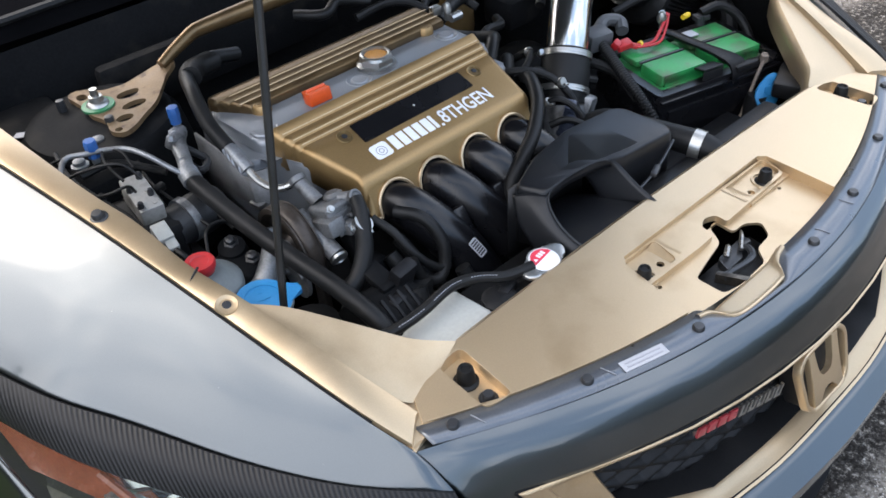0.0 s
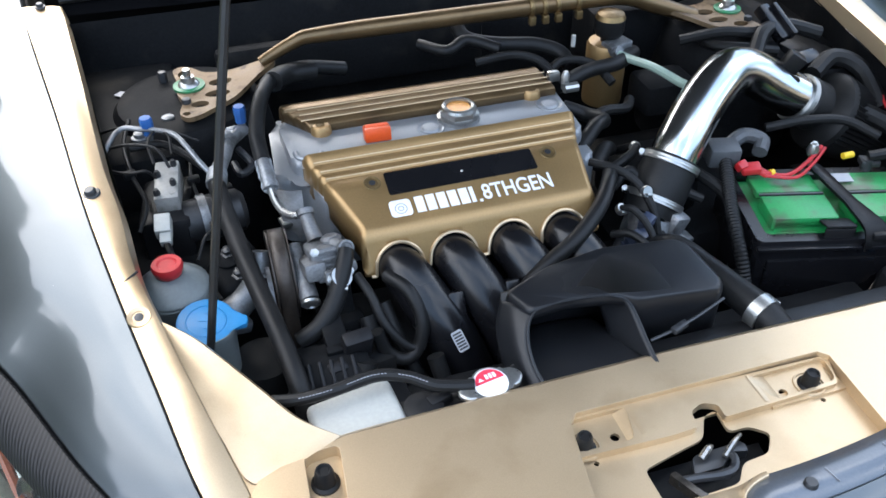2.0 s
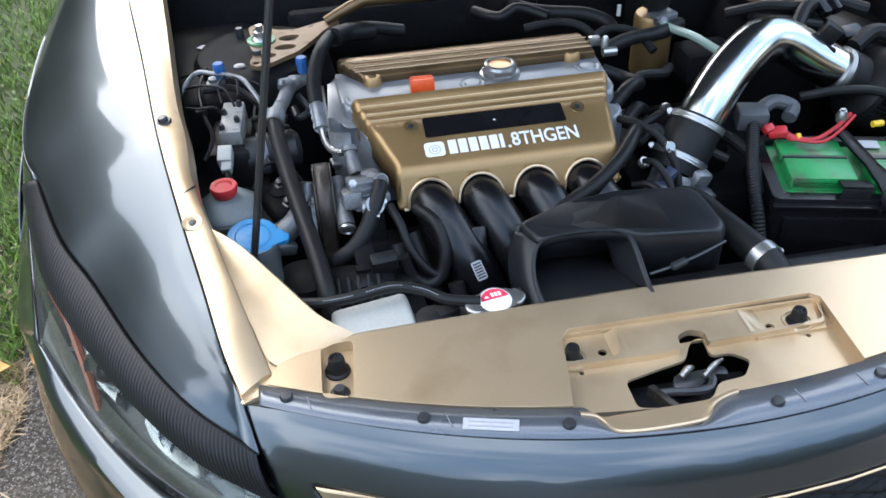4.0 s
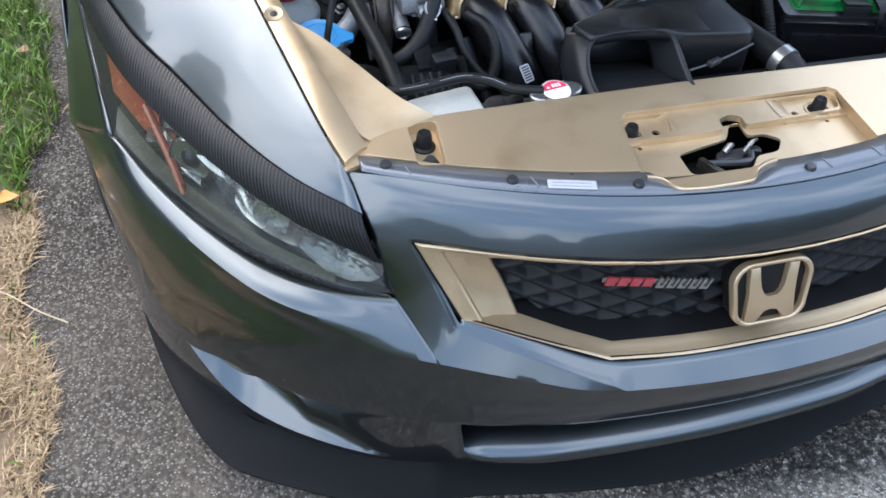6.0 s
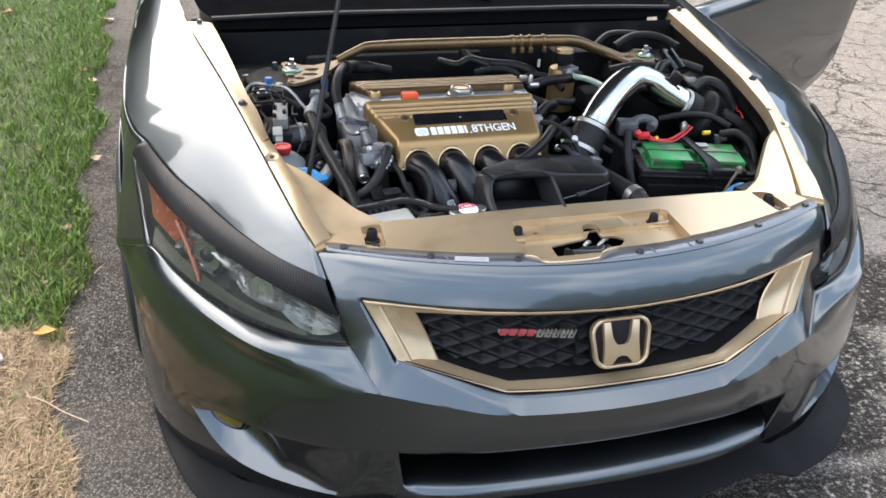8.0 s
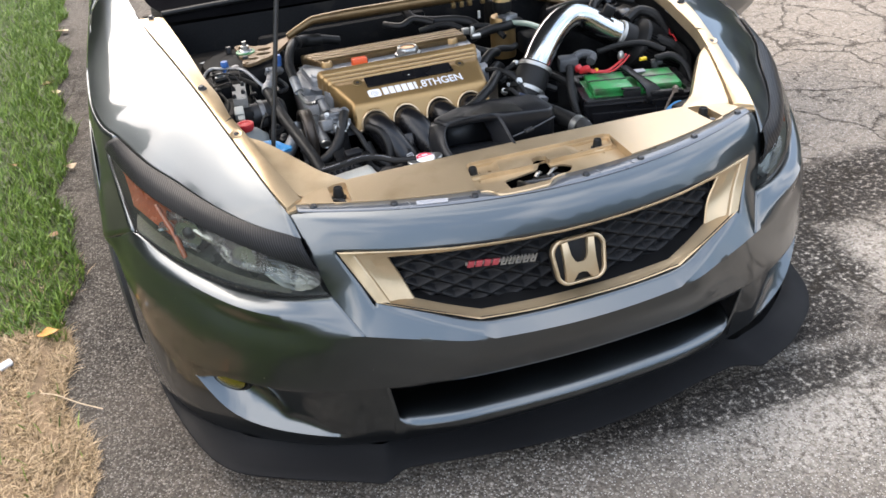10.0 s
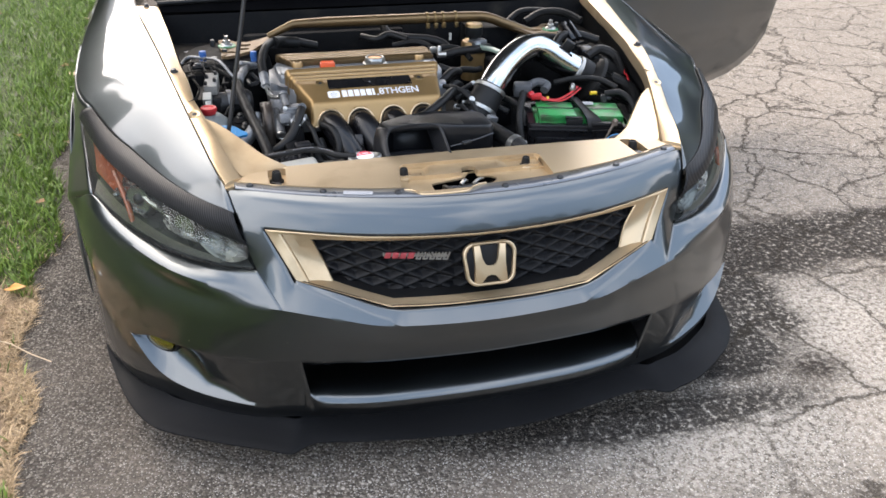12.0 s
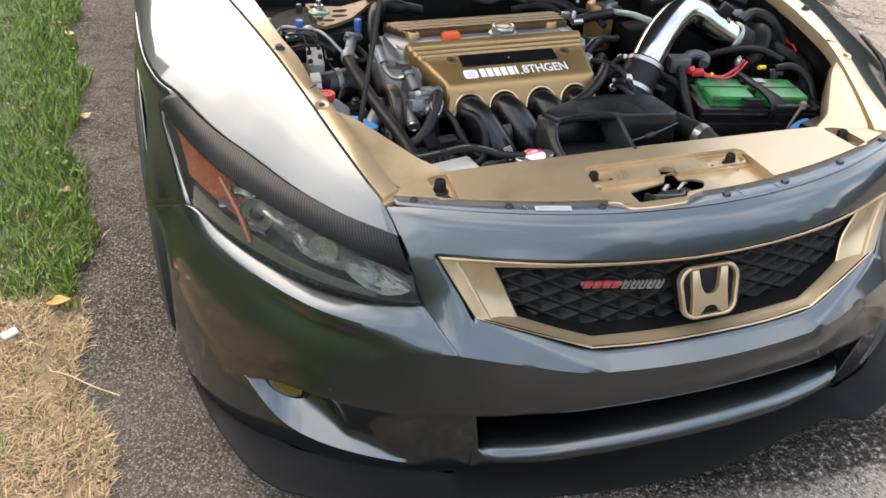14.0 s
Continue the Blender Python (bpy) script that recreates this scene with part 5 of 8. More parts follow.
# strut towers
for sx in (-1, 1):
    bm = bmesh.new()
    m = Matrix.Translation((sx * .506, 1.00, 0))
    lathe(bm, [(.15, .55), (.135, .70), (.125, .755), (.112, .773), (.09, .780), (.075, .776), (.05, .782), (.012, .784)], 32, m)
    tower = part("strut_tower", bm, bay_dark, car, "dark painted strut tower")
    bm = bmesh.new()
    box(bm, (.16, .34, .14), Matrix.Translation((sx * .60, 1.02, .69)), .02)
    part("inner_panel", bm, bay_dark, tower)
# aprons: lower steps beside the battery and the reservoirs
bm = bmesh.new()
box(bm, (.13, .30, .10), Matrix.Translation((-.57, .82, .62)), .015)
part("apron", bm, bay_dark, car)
bm = bmesh.new()
box(bm, (.060, .016, .0012), pose(-.598, 1.050, .7660, 0, -6, -46))
part("label_plate", bm, sticker_mat, bay, "white printed label")

# radiator top and its black duct behind the cover
bm = bmesh.new()
box(bm, (.78, .045, .05), Matrix.Translation((-.02, .325, .655)), .008)
part("radiator_tank", bm, plastic, car, "black radiator top tank")
bm = bmesh.new()
box(bm, (.80, .12, .02), Matrix.Translation((0, .37, .60)), .004)
part("fan_shroud", bm, plastic, car)

# ---- scuttle, windscreen, wipers ----
bm = bmesh.new()
loft(bm, [both([(0, 1.215, .842), (-.4, 1.225, .840), (-.70, 1.235, .842)]), both([(0, 1.235, .868), (-.4, 1.242, .866), (-.69, 1.25, .858)]), both([(0, 1.26, .872), (-.4, 1.265, .870), (-.69, 1.27, .862)]), both([(0, 1.33, .868), (-.4, 1.335, .866), (-.72, 1.36, .868)]),
          both([(0, 1.43, .888), (-.4, 1.44, .886), (-.74, 1.47, .885)])], 50, 4)
scuttle_mat = mat("scuttle_plastic", (0.004, 0.004, 0.0045), 0.85, 0, 0, 0.3, 14.0, 300.0, 0.15, 500.0, spec=0.0)
scuttle = part("scuttle", bm, scuttle_mat, car, "black plastic scuttle panel with vents", 40)
bm = bmesh.new()
tube(bm, both([(0, 1.232, .876), (-.4, 1.238, .875), (-.69, 1.248, .866)]), .008, 8, 50)
part("seal", bm, rubber, scuttle, "rubber bonnet seal")
for k in range(26):
    bm = bmesh.new()
    x = .235 + k * .0062
    box(bm, (.0022, .034, .006), pose(x, 1.385, .8785, 8))
    part("vent_slat", bm, scuttle_mat, scuttle)
screen_glass = mat("windscreen_glass", (0.006, 0.007, 0.007), 0.03, 0, 0.0, 0.05, 5.0, 50.0)
bm = bmesh.new()
loft(bm, [both([(0, 1.40, .878), (-.4, 1.43, .876), (-.74, 1.52, .873)]), both([(0, 1.75, 1.07), (-.38, 1.78, 1.06), (-.69, 1.86, 1.05)]), both([(0, 2.15, 1.26), (-.35, 2.17, 1.25), (-.60, 2.23, 1.23)])], 40, 6)
part("windscreen", bm, screen_glass, car, "dark tinted windscreen", 40, 0.005)
wiper_mat = mat("wiper_black", (0.012, 0.012, 0.012), 0.45, 0, 0, 0.2, 30.0, 200.0)
for path, arm in (([(-.60, 1.44, .902), (-.35, 1.47, .915), (-.05, 1.475, .922), (.16, 1.47, .915)], [(.13, 1.36, .885), (.10, 1.39, .905), (-.08, 1.455, .925), (-.22, 1.468, .925)]),
                  ([(.00, 1.49, .93), (.22, 1.47, .925), (.45, 1.46, .915), (.60, 1.46, .905)], [(.66, 1.38, .89), (.60, 1.40, .905), (.50, 1.44, .922), (.34, 1.465, .928)])):
    bm = bmesh.new()
    tube(bm, arm, [.016, .014, .009, .007], 8, 24)
    wiper = part("wiper", bm, wiper_mat, car, "black windscreen wiper")
    bm = bmesh.new()
    tube(bm, path, [.005, .010, .010, .005], 8, 24)
    part("blade", bm, wiper_mat, wiper)

# ---- rear body ----
bm = bmesh.new()
loft(bm, [both([(0, 2.15, 1.265), (-.35, 2.17, 1.255), (-.60, 2.23, 1.235)]), both([(0, 2.8, 1.33), (-.35, 2.8, 1.32), (-.57, 2.82, 1.29)]), both([(0, 3.5, 1.24), (-.35, 3.5, 1.23), (-.55, 3.5, 1.20)]), both([(0, 4.2, .95), (-.4, 4.2, .95), (-.70, 4.15, .93)]), both([(0, 4.7, .92), (-.5, 4.68, .9), (-.8, 4.6, .85)]), both([(0, 4.82, .45), (-.5, 4.8, .45), (-.82, 4.7, .45)])], 30, 4)
part("roof", bm, paint, car, "", 40, 0.004)
for turn in (lambda c: c, flip):
    bm = bmesh.new()
    loft(bm, [turn(c) for c in ([(-.80, 1.60, .895), (-.69, 1.86, 1.06), (-.60, 2.23, 1.24), (-.57, 2.82, 1.295)], [(-.79, 1.57, .885), (-.66, 1.84, 1.05), (-.575, 2.23, 1.225), (-.55, 2.80, 1.28)])], 24, 2)
    part("pillar", bm, paint, car, "", 40, 0.01)
# left flank
bm = bmesh.new()
loft(bm, [[(-.905, 1.44, .80), (-.90, 2.2, .85), (-.88, 3.2, .90), (-.84, 4.4, .88)], [(-.93, 1.45, .68), (-.94, 2.2, .70), (-.93, 3.2, .72), (-.88, 4.5, .70)], [(-.925, 1.46, .40), (-.93, 2.2, .42), (-.93, 3.2, .44), (-.88, 4.5, .44)], [(-.90, 1.47, .18), (-.90, 2.2, .18), (-.90, 3.2, .18), (-.86, 4.5, .20)]], 40, 5)
part("door", bm, paint, car, "closed dark grey door", 40, 0.01)
bm = bmesh.new()
loft(bm, [[(-.80, 1.65, .90), (-.89, 2.3, .855), (-.875, 3.2, .90)], [(-.70, 1.87, 1.05), (-.68, 2.5, 1.09), (-.66, 3.2, 1.10)], [(-.605, 2.25, 1.235), (-.575, 2.8, 1.285), (-.57, 3.3, 1.24)]], 24, 4)
part("side_window", bm, screen_glass, car, "dark side window", 40, 0.004)
bm = bmesh.new()
loft(bm, [[(-.80, 1.58, .89), (-.86, 1.62, .86), (-.905, 1.60, .81)], [(-.80, 1.75, .90), (-.87, 1.85, .87), (-.905, 1.85, .83)]], 10, 3)
part("belt", bm, paint, car, "", 40, 0.005)
# mirror
bm = bmesh.new()
m = Matrix.Translation((-1.02, 1.90, .955)) @ Matrix.Rotation(radians(-12), 4, 'Z')
bmesh.ops.create_uvsphere(bm, u_segments=20, v_segments=12, radius=1, matrix=m @ Matrix.Diagonal((.115, .06, .075, 1)))
mirror = part("door_mirror", bm, paint, car, "dark grey door mirror")
bm = bmesh.new()
tube(bm, [(-.93, 1.91, .94), (-.87, 1.88, .90)], [.03, .022], 10)
part("stalk", bm, plastic, mirror)
# right flank behind the open door
bm = bmesh.new()
loft(bm, [[(.905, 1.44, .80), (.86, 1.6, .83)], [(.925, 1.46, .40), (.86, 1.6, .40)], [(.90, 1.47, .18), (.86, 1.6, .18)]], 6, 4)
loft(bm, [[(.88, 2.85, .88), (.84, 4.4, .88)], [(.93, 2.85, .70), (.88, 4.5, .70)], [(.90, 2.85, .18), (.86, 4.5, .20)]], 20, 4)
loft(bm, [[(.86, 1.5, .20), (.86, 2.9, .20)], [(.88, 1.5, .26), (.88, 2.9, .26)]], 10, 2)
part("flank", bm, paint, car, "", 40, 0.006)
bm = bmesh.new()
box(bm, (1.5, 3.0, .04), Matrix.Translation((0, 2.9, .22)))
box(bm, (1.5, .04, .60), Matrix.Translation((0, 1.50, .50)))
part("cabin_floor", bm, plastic, car)
# open right door, swung out on its front hinge
hinge, along, off = Vector((.915, 1.45, 0)), Vector((.866, .5, 0)), Vector((.5, -.866, 0))
bm = bmesh.new()
sil = [(0.0, .30), (.35, .268), (.75, .262), (1.05, .272), (1.18, .30), (1.30, .36), (1.36, .42), (1.41, .55), (1.455, .70), (1.46, .80), (1.42, .86), (.9, .84), (.4, .81), (0, .80)]
rows = []
for s in np.linspace(0, 1, 15):
    z_lo = np.interp(s * 1.455, [p[0] for p in sil[:9]], [p[1] for p in sil[:9]])
    z_hi = np.interp(s * 1.455, [0, .4, .9, 1.42, 1.46], [.80, .81, .84, .86, .86])
    row = []
    for u in np.linspace(0, 1, 12):
        z = z_lo + (z_hi - z_lo) * u
        swell = .045 * math.sin(math.pi * min(1, max(0, (z - .15) / .75))) - .018 * max(0, 1 - abs(z - .44) / .06)
        row.append(hinge + along * (s * 1.455) + off * (swell - .02) + Vector((0, 0, z)))
    rows.append(row)
grid(bm, rows)
open_door = part("open_door", bm, paint, car, "open dark grey door reflecting the drive", 40, 0.06, 0, 1.0)
bm = bmesh.new()
wing_rows = [[hinge + along * s + Vector((0, 0, z)) - off * .015 for s in np.linspace(.25 + (z - .8) * .9, 1.40, 10)] for z in (.83, .95, 1.08, 1.18)]
grid(bm, wing_rows)
part("door_glass", bm, screen_glass, open_door, "", 40, 0.004)

# bonnet, held up by its rod
bm = bmesh.new()
loft(bm, [both([(0, 1.20, 1.035), (-.4, 1.21, 1.035), (-.70, 1.24, 1.02)]), both([(0, .84, 1.455), (-.4, .85, 1.445), (-.70, .88, 1.42)]), both([(0, .43, 1.905), (-.3, .46, 1.885), (-.57, .55, 1.80)])], 30, 6)
bonnet = part("bonnet", bm, paint, car, "raised dark grey bonnet", 40, 0.012)
bm = bmesh.new()
loft(bm, [both([(0, 1.175, 1.035), (-.4, 1.185, 1.035), (-.62, 1.20, 1.03)]), both([(0, .825, 1.43), (-.4, .835, 1.42), (-.62, .865, 1.395)]), both([(0, .46, 1.835), (-.3, .485, 1.815), (-.49, .57, 1.74)])], 20, 5)
part("liner", bm, mat("bonnet_liner", (0.035, 0.036, 0.038), 0.8, 0, 0, 0.3, 6.0, 90.0, 0.3, 80.0), bonnet, "dark grey bonnet liner", 40, 0.006)
bm = bmesh.new()
tube(bm, [(-.578, .443, .48), (-.552, .460, .60), (-.463, .519, 1.0), (-.396, .563, 1.3), (-.314, .620, 1.668)], .0052, 8, 30)
part("prop_rod", bm, wiper_mat, car, "thin black bonnet prop rod")

# ---- engine ----
engine = thing("engine", "four-cylinder engine with gold painted covers and grey cam cover", "engine", at=(-.15, .75, .30))
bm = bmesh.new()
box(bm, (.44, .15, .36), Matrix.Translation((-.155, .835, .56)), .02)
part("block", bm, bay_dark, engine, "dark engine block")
bm = bmesh.new()
box(bm, (.52, .14, .22), Matrix.Translation((-.13, .57, .50)), .02)
part("lower_block", bm, plastic, engine)
# grey cam cover with its sloping left end
bm = bmesh.new()
prism(bm, bezel([(-.402, .742), (-.362, .736), (-.340, .665), (.07, .655), (.075, .90), (.03, .93), (-.36, .93), (-.392, .90)], .02), .64, .752, None, .012, 3)
cam_cover = part("cam_cover", bm, grey_cover, engine, "grey painted cam cover", 40)
bm = bmesh.new()
prism(bm, bezel([(-.374, .748), (-.352, .738), (-.338, .70), (.068, .70), (.076, .86), (.04, .90), (-.35, .90), (-.380, .87)], .018), .74, .774, None, .010, 3)
part("spine", bm, grey_cover, cam_cover, "", 40)
for x, y in ((-.155, .782), (.048, .795)):
    bm = bmesh.new()
    lathe(bm, [(.024, .772), (.021, .7755), (.015, .7735), (.012, .7765), (.004, .777)], 20, Matrix.Translation((x, y, 0)))
    part("bolt_boss", bm, grey_cover, cam_cover)
case_grey = mat("cast_case_grey", (0.27, 0.27, 0.27), 0.5, 0.15, 0, 0.2, 20.0, 300.0, 0.2, 220.0, dirt=(0.07, 0.06, 0.05), dirt_at=(0.52, 0.78), dirt_scale=22.0)
# cast end under the cover: a wall with a bright machined corner
bm = bmesh.new()
grid(bm, [[(-.404, .90, .74), (-.404, .745, .735), (-.385, .735, .735), (-.345, .732, .735)], [(-.404, .90, .68), (-.401, .745, .672), (-.385, .736, .671), (-.345, .733, .67)], [(-.400, .90, .60), (-.385, .755, .60), (-.37, .742, .60), (-.345, .74, .60)]])
end_wall = part("timing_case", bm, case_grey, engine, "stained cast alloy timing case end", 30, 0.004)
bm = bmesh.new()
box(bm, (.018, .024, .008), pose(-.397, .748, .674, 0, 0, 10), .002)
part("flange", bm, steel, end_wall, "bright machined flange")
bm = bmesh.new()
tube(bm, [(-.366, .775, .7745), (-.364, .760, .7748), (-.350, .750, .7745), (-.335, .752, .774), (-.328, .765, .7735)], .0045, 10, 24)
part("embossed_bead", bm, grey_cover, cam_cover)


def cover_left(y):
    return float(np.interp(y, [.545, .60, .728, .74], [-.316, -.311, -.360, -.362]))


def cover_right(y):
    return float(np.interp(y, [.545, .60, .683, .728, .74], [.034, .035, .046, .060, .062]))


centres = (-.264, -.186, -.100, -.020)


def scallop(x):
    """The height of the coil cover's lower edge."""
    z = .690
    for c in centres:
        d = abs(x - c)
        if d < .0345:
            z = max(z, .694 + math.sqrt(.0345 ** 2 - d * d))
    return z


def slope(y):
    return .795 - .333 * (.735 - y)


bm = bmesh.new()
prof = [(.738, .770), (.737, .790), (.733, .7945)]
for gy in (.713, .6965, .683):
    prof += [(gy + .0035, slope(gy + .0035)), (gy + .0018, slope(gy) - .0022), (gy - .0018, slope(gy) - .0022), (gy - .0035, slope(gy - .0035))]
prof += [(.66, slope(.66)), (.64, slope(.64)), (.62, slope(.62)), (.605, slope(.605)), (.597, .7485), (.590, .7455), (.585, .740)]
n = 150
rows = []
for y, z in prof:
    a, b = cover_left(y), cover_right(y)
    r = .010
    row = [(a - .001, y, z - .055), (a - .0005, y, z - .008), (a + .0025, y, z - .0025)]
    row += [(a + .008 + (b - a - .016) * i / (n - 1), y, z) for i in range(n)]
    row += [(b - .0025, y, z - .0025), (b + .0005, y, z - .008), (b + .001, y, z - .055)]
    rows.append(row)
for t in (.14, .3, .45, .6, .75, .88, 1.0):
    a, b = cover_left(.56), cover_right(.56)
    row = [(a, .585 - .022 * t, .695), (a, .585 - .022 * t, .70), (a + .002, .585 - .022 * t, .712 - .02 * t)]
    for i in range(n):
        x = a + .008 + (b - a - .016) * i / (n - 1)
        q = min(t, (.740 - min(scallop(x), .733)) / .050)
        row.append((x, .585 - .022 * q, .740 - .050 * q))
    row += [(b - .002, .585 - .022 * t, .712 - .02 * t), (b, .585 - .022 * t, .70), (b, .585 - .022 * t, .695)]
    rows.append(row)
grid(bm, rows)
coil_cover = part("coil_cover", bm, gold_metal, engine, "gold-bronze painted coil cover with scalloped edge", 50, 0.003, 0.0003)
# rim round the scallops
bm = bmesh.new()
xs = np.linspace(-.306, .026, 140)
tube(bm, [(x, .585 - .022 * min(1, (.740 - min(scallop(x), .733)) / .050) - .001, min(scallop(x), .733) + .0008) for x in xs], .0026, 6, 200)
part("edge_bead", bm, gold, coil_cover)
for gy in (.713, .6965, .683):
    bm = bmesh.new()
    tube(bm, [(cover_left(gy) + .006, gy + .0035, slope(gy + .0035)), (cover_right(gy) - .006, gy + .0035, slope(gy + .0035))], .0008, 6)
    part("groove_edge", bm, gold, coil_cover, "bare gold groove edge")
tilt = math.atan(.333)


def on_cover(x, y, up=0.0):
    """A frame on the cover's slope: x along the engine, y up the slope."""
    return Matrix.Translation((x, y, slope(y))) @ Matrix.Rotation(tilt, 4, 'X') @ Matrix.Translation((0, 0, up))


bm = bmesh.new()
prism(bm, bezel([(-.112, -.020), (.112, -.019), (.111, .019), (-.112, .020)], .004), .0, .0012, on_cover(-.145, .660))
decal = part("decal_panel", bm, gloss_black, coil_cover, "gloss black inlay")
bm = bmesh.new()
lathe(bm, [(.0022, .0012), (.001, .0022)], 10, on_cover(-.145, .660))
part("emblem_dot", bm, steel, decal)
bronze_dark = mat("bolt_bronze", (0.219, 0.146, 0.0657), 0.4, 0.8, 0, 0.2, 40.0, 200.0)
for x in (-.276, -.009):
    m = on_cover(x, .666)
    bm = bmesh.new()
    lathe(bm, [(.0125, .0005), (.0115, .002), (.0085, .0015), (.0075, -.001), (.0055, -.0005), (.005, .001), (.002, .001)], 20, m)
    bolt = part("cover_bolt", bm, bronze_dark, coil_cover)
    bm = bmesh.new()
    lathe(bm, [(.0046, .0018), (.0030, .0020), (.001, .0020)], 12, m)
    part("socket", bm, clip_mat, bolt, "dark bolt socket")
# white lettering: a name kept as plain bars, then the legible word
white_vinyl = mat("white_vinyl", (0.6724, 0.6724, 0.6806), 0.45, 0, 0, 0.04, 60.0, 200.0)
for k in range(6):
    bm = bmesh.new()
    w = .0128 if k < 5 else .006
    box(bm, (w, .027, .0006), on_cover(-.2195 + k * .0162 + (0 if k < 5 else -.004), .6185, .0005))
    part("letter_bar", bm, white_vinyl, coil_cover)
bm = bmesh.new()
box(bm, (.0045, .0045, .0006), on_cover(-.1325, .6065, .0005))
part("letter_bar", bm, white_vinyl, coil_cover)


def lettering(text, m, height, width, material, parent, name="lettering", label=""):
    cu = bpy.data.curves.new(name, 'FONT')
    cu.body, cu.size, cu.extrude, cu.offset = text, 1.0, 0.0, 0.016
    ob = new("text", cu)
    me = bpy.data.meshes.new_from_object(ob.evaluated_get(bpy.context.evaluated_depsgraph_get()))
    bpy.data.objects.remove(ob)
    co = np.array([v.co for v in me.vertices])
    lo, hi = co.min(0), co.max(0)
    for v in me.vertices:
        v.co = m @ Vector(((v.co.x - lo[0]) / (hi[0] - lo[0]) * width, (v.co.y - lo[1]) / (hi[1] - lo[1]) * height, 0))
    me.name = name
    me.materials.clear()
    me.materials.append(material)
    made = new(name, me)
    made.parent = parent
    if parent.parent is None:
        made.matrix_parent_inverse = parent.matrix_basis.inverted()
    return tagged(made, label)


lettering("8THGEN", on_cover(-.1275, .6060, .0008), .027, .1055, white_vinyl, coil_cover, label="white vinyl lettering")
bm = bmesh.new()
prism(bm, rounded(.031, .028, .006, 5), 0, .0006, on_cover(-.2475, .6175, .0003))
icon = part("icon_patch", bm, white_vinyl, coil_cover, "white rounded square sticker")
for r in (.009, .0045):
    bm = bmesh.new()
    m = on_cover(-.2475, .6165, .0011)
    vs = grid(bm, [[m @ Vector((q * math.cos(a), q * math.sin(a), 0)) for a in np.linspace(0, 2 * math.pi, 25)[:-1]] for q in (r, r - .0014)], True)
    part("icon_ring", bm, ink, icon)

# rear gold cover
bm = bmesh.new()
rprof = [(.822, .772), (.824, .785), (.828, .7885)]
for gy in (.840, .855, .870):
    rprof += [(gy - .003, .7885 + (gy - .828) * .10), (gy - .0015, .786 + (gy - .828) * .10), (gy + .0015, .786 + (gy - .828) * .10), (gy + .003, .7887 + (gy - .828) * .10)]
rprof += [(.884, .7935), (.893, .7915), (.898, .786), (.900, .765)]
rows = []
for y, z in rprof:
    a, b = float(np.interp(y, [.82, .88, .93], [-.332, -.374, -.362])), float(np.interp(y, [.82, .93], [.072, .060]))
    rows.append([(a, y, z - .02), (a + .001, y, z - .003), (a + .004, y, z)] + [(a + (b - a) * i / 20, y, z) for i in range(1, 20)] + [(b - .004, y, z), (b - .001, y, z - .003), (b, y, z - .02)])
grid(bm, rows)
rear_cover = part("rear_cover", bm, bronze, engine, "ribbed gold-bronze rear cover", 40, 0.002)
for gy in (.840, .855, .870):
    bm = bmesh.new()
    tube(bm, [(-.345, gy - .003, .789 + (gy - .828) * .10), (.068, gy - .003, .789 + (gy - .828) * .10)], .0008, 6)
    part("groove_edge", bm, gold, rear_cover)
for x, y in ((-.318, .822), (.030, .830)):
    bm = bmesh.new()
    lathe(bm, [(.0165, .772), (.0155, .783), (.0125, .787), (.0080, .7875), (.0060, .784), (.001, .784)], 20, Matrix.Translation((x, y, 0)))
    part("cover_boss", bm, gold_metal, rear_cover)

# oil cap, dipped orange plug
bm = bmesh.new()
hexa = [(.030 * math.cos(a), .030 * math.sin(a)) for a in np.linspace(0, 2 * math.pi, 7)[:-1]]
prism(bm, hexa, .0, .018, Matrix.Translation((-.104, .800, .774)), .003)
lathe(bm, [(.034, -.004), (.034, .006), (.030, .008)], 28, Matrix.Translation((-.104, .800, .774)))
lathe(bm, [(.0200, .0175), (.0200, .0225), (.0230, .0235), (.0260, .0220), (.0275, .0175)], 28, Matrix.Translation((-.104, .800, .774)))
oil_cap = part("oil_cap", bm, steel, engine, "steel hexagonal oil filler cap")
bm = bmesh.new()
amber_cap = mat("amber_anodised", (0.5256, 0.219, 0.0292), 0.35, 0.35, 0.3, 0.15, 40.0, 200.0)
lathe(bm, [(.0195, .0180), (.0190, .0195), (.012, .0192), (.001, .0192)], 28, Matrix.Translation((-.104, .800, .774)))
part("cap_face", bm, amber_cap, oil_cap, "amber anodised cap face")
orange_mat = mat("orange_plastic", (0.6205, 0.073, 0.01095), 0.4, 0, 0, 0.08, 60.0, 200.0)
bm = bmesh.new()
box(bm, (.040, .022, .022), pose(-.240, .780, .783, -12, 0, -2), .002)
box(bm, (.036, .018, .006), pose(-.240, .789, .791, -30, 0, -2), .002)
part("orange_plug", bm, orange_mat, engine, "orange plastic plug")

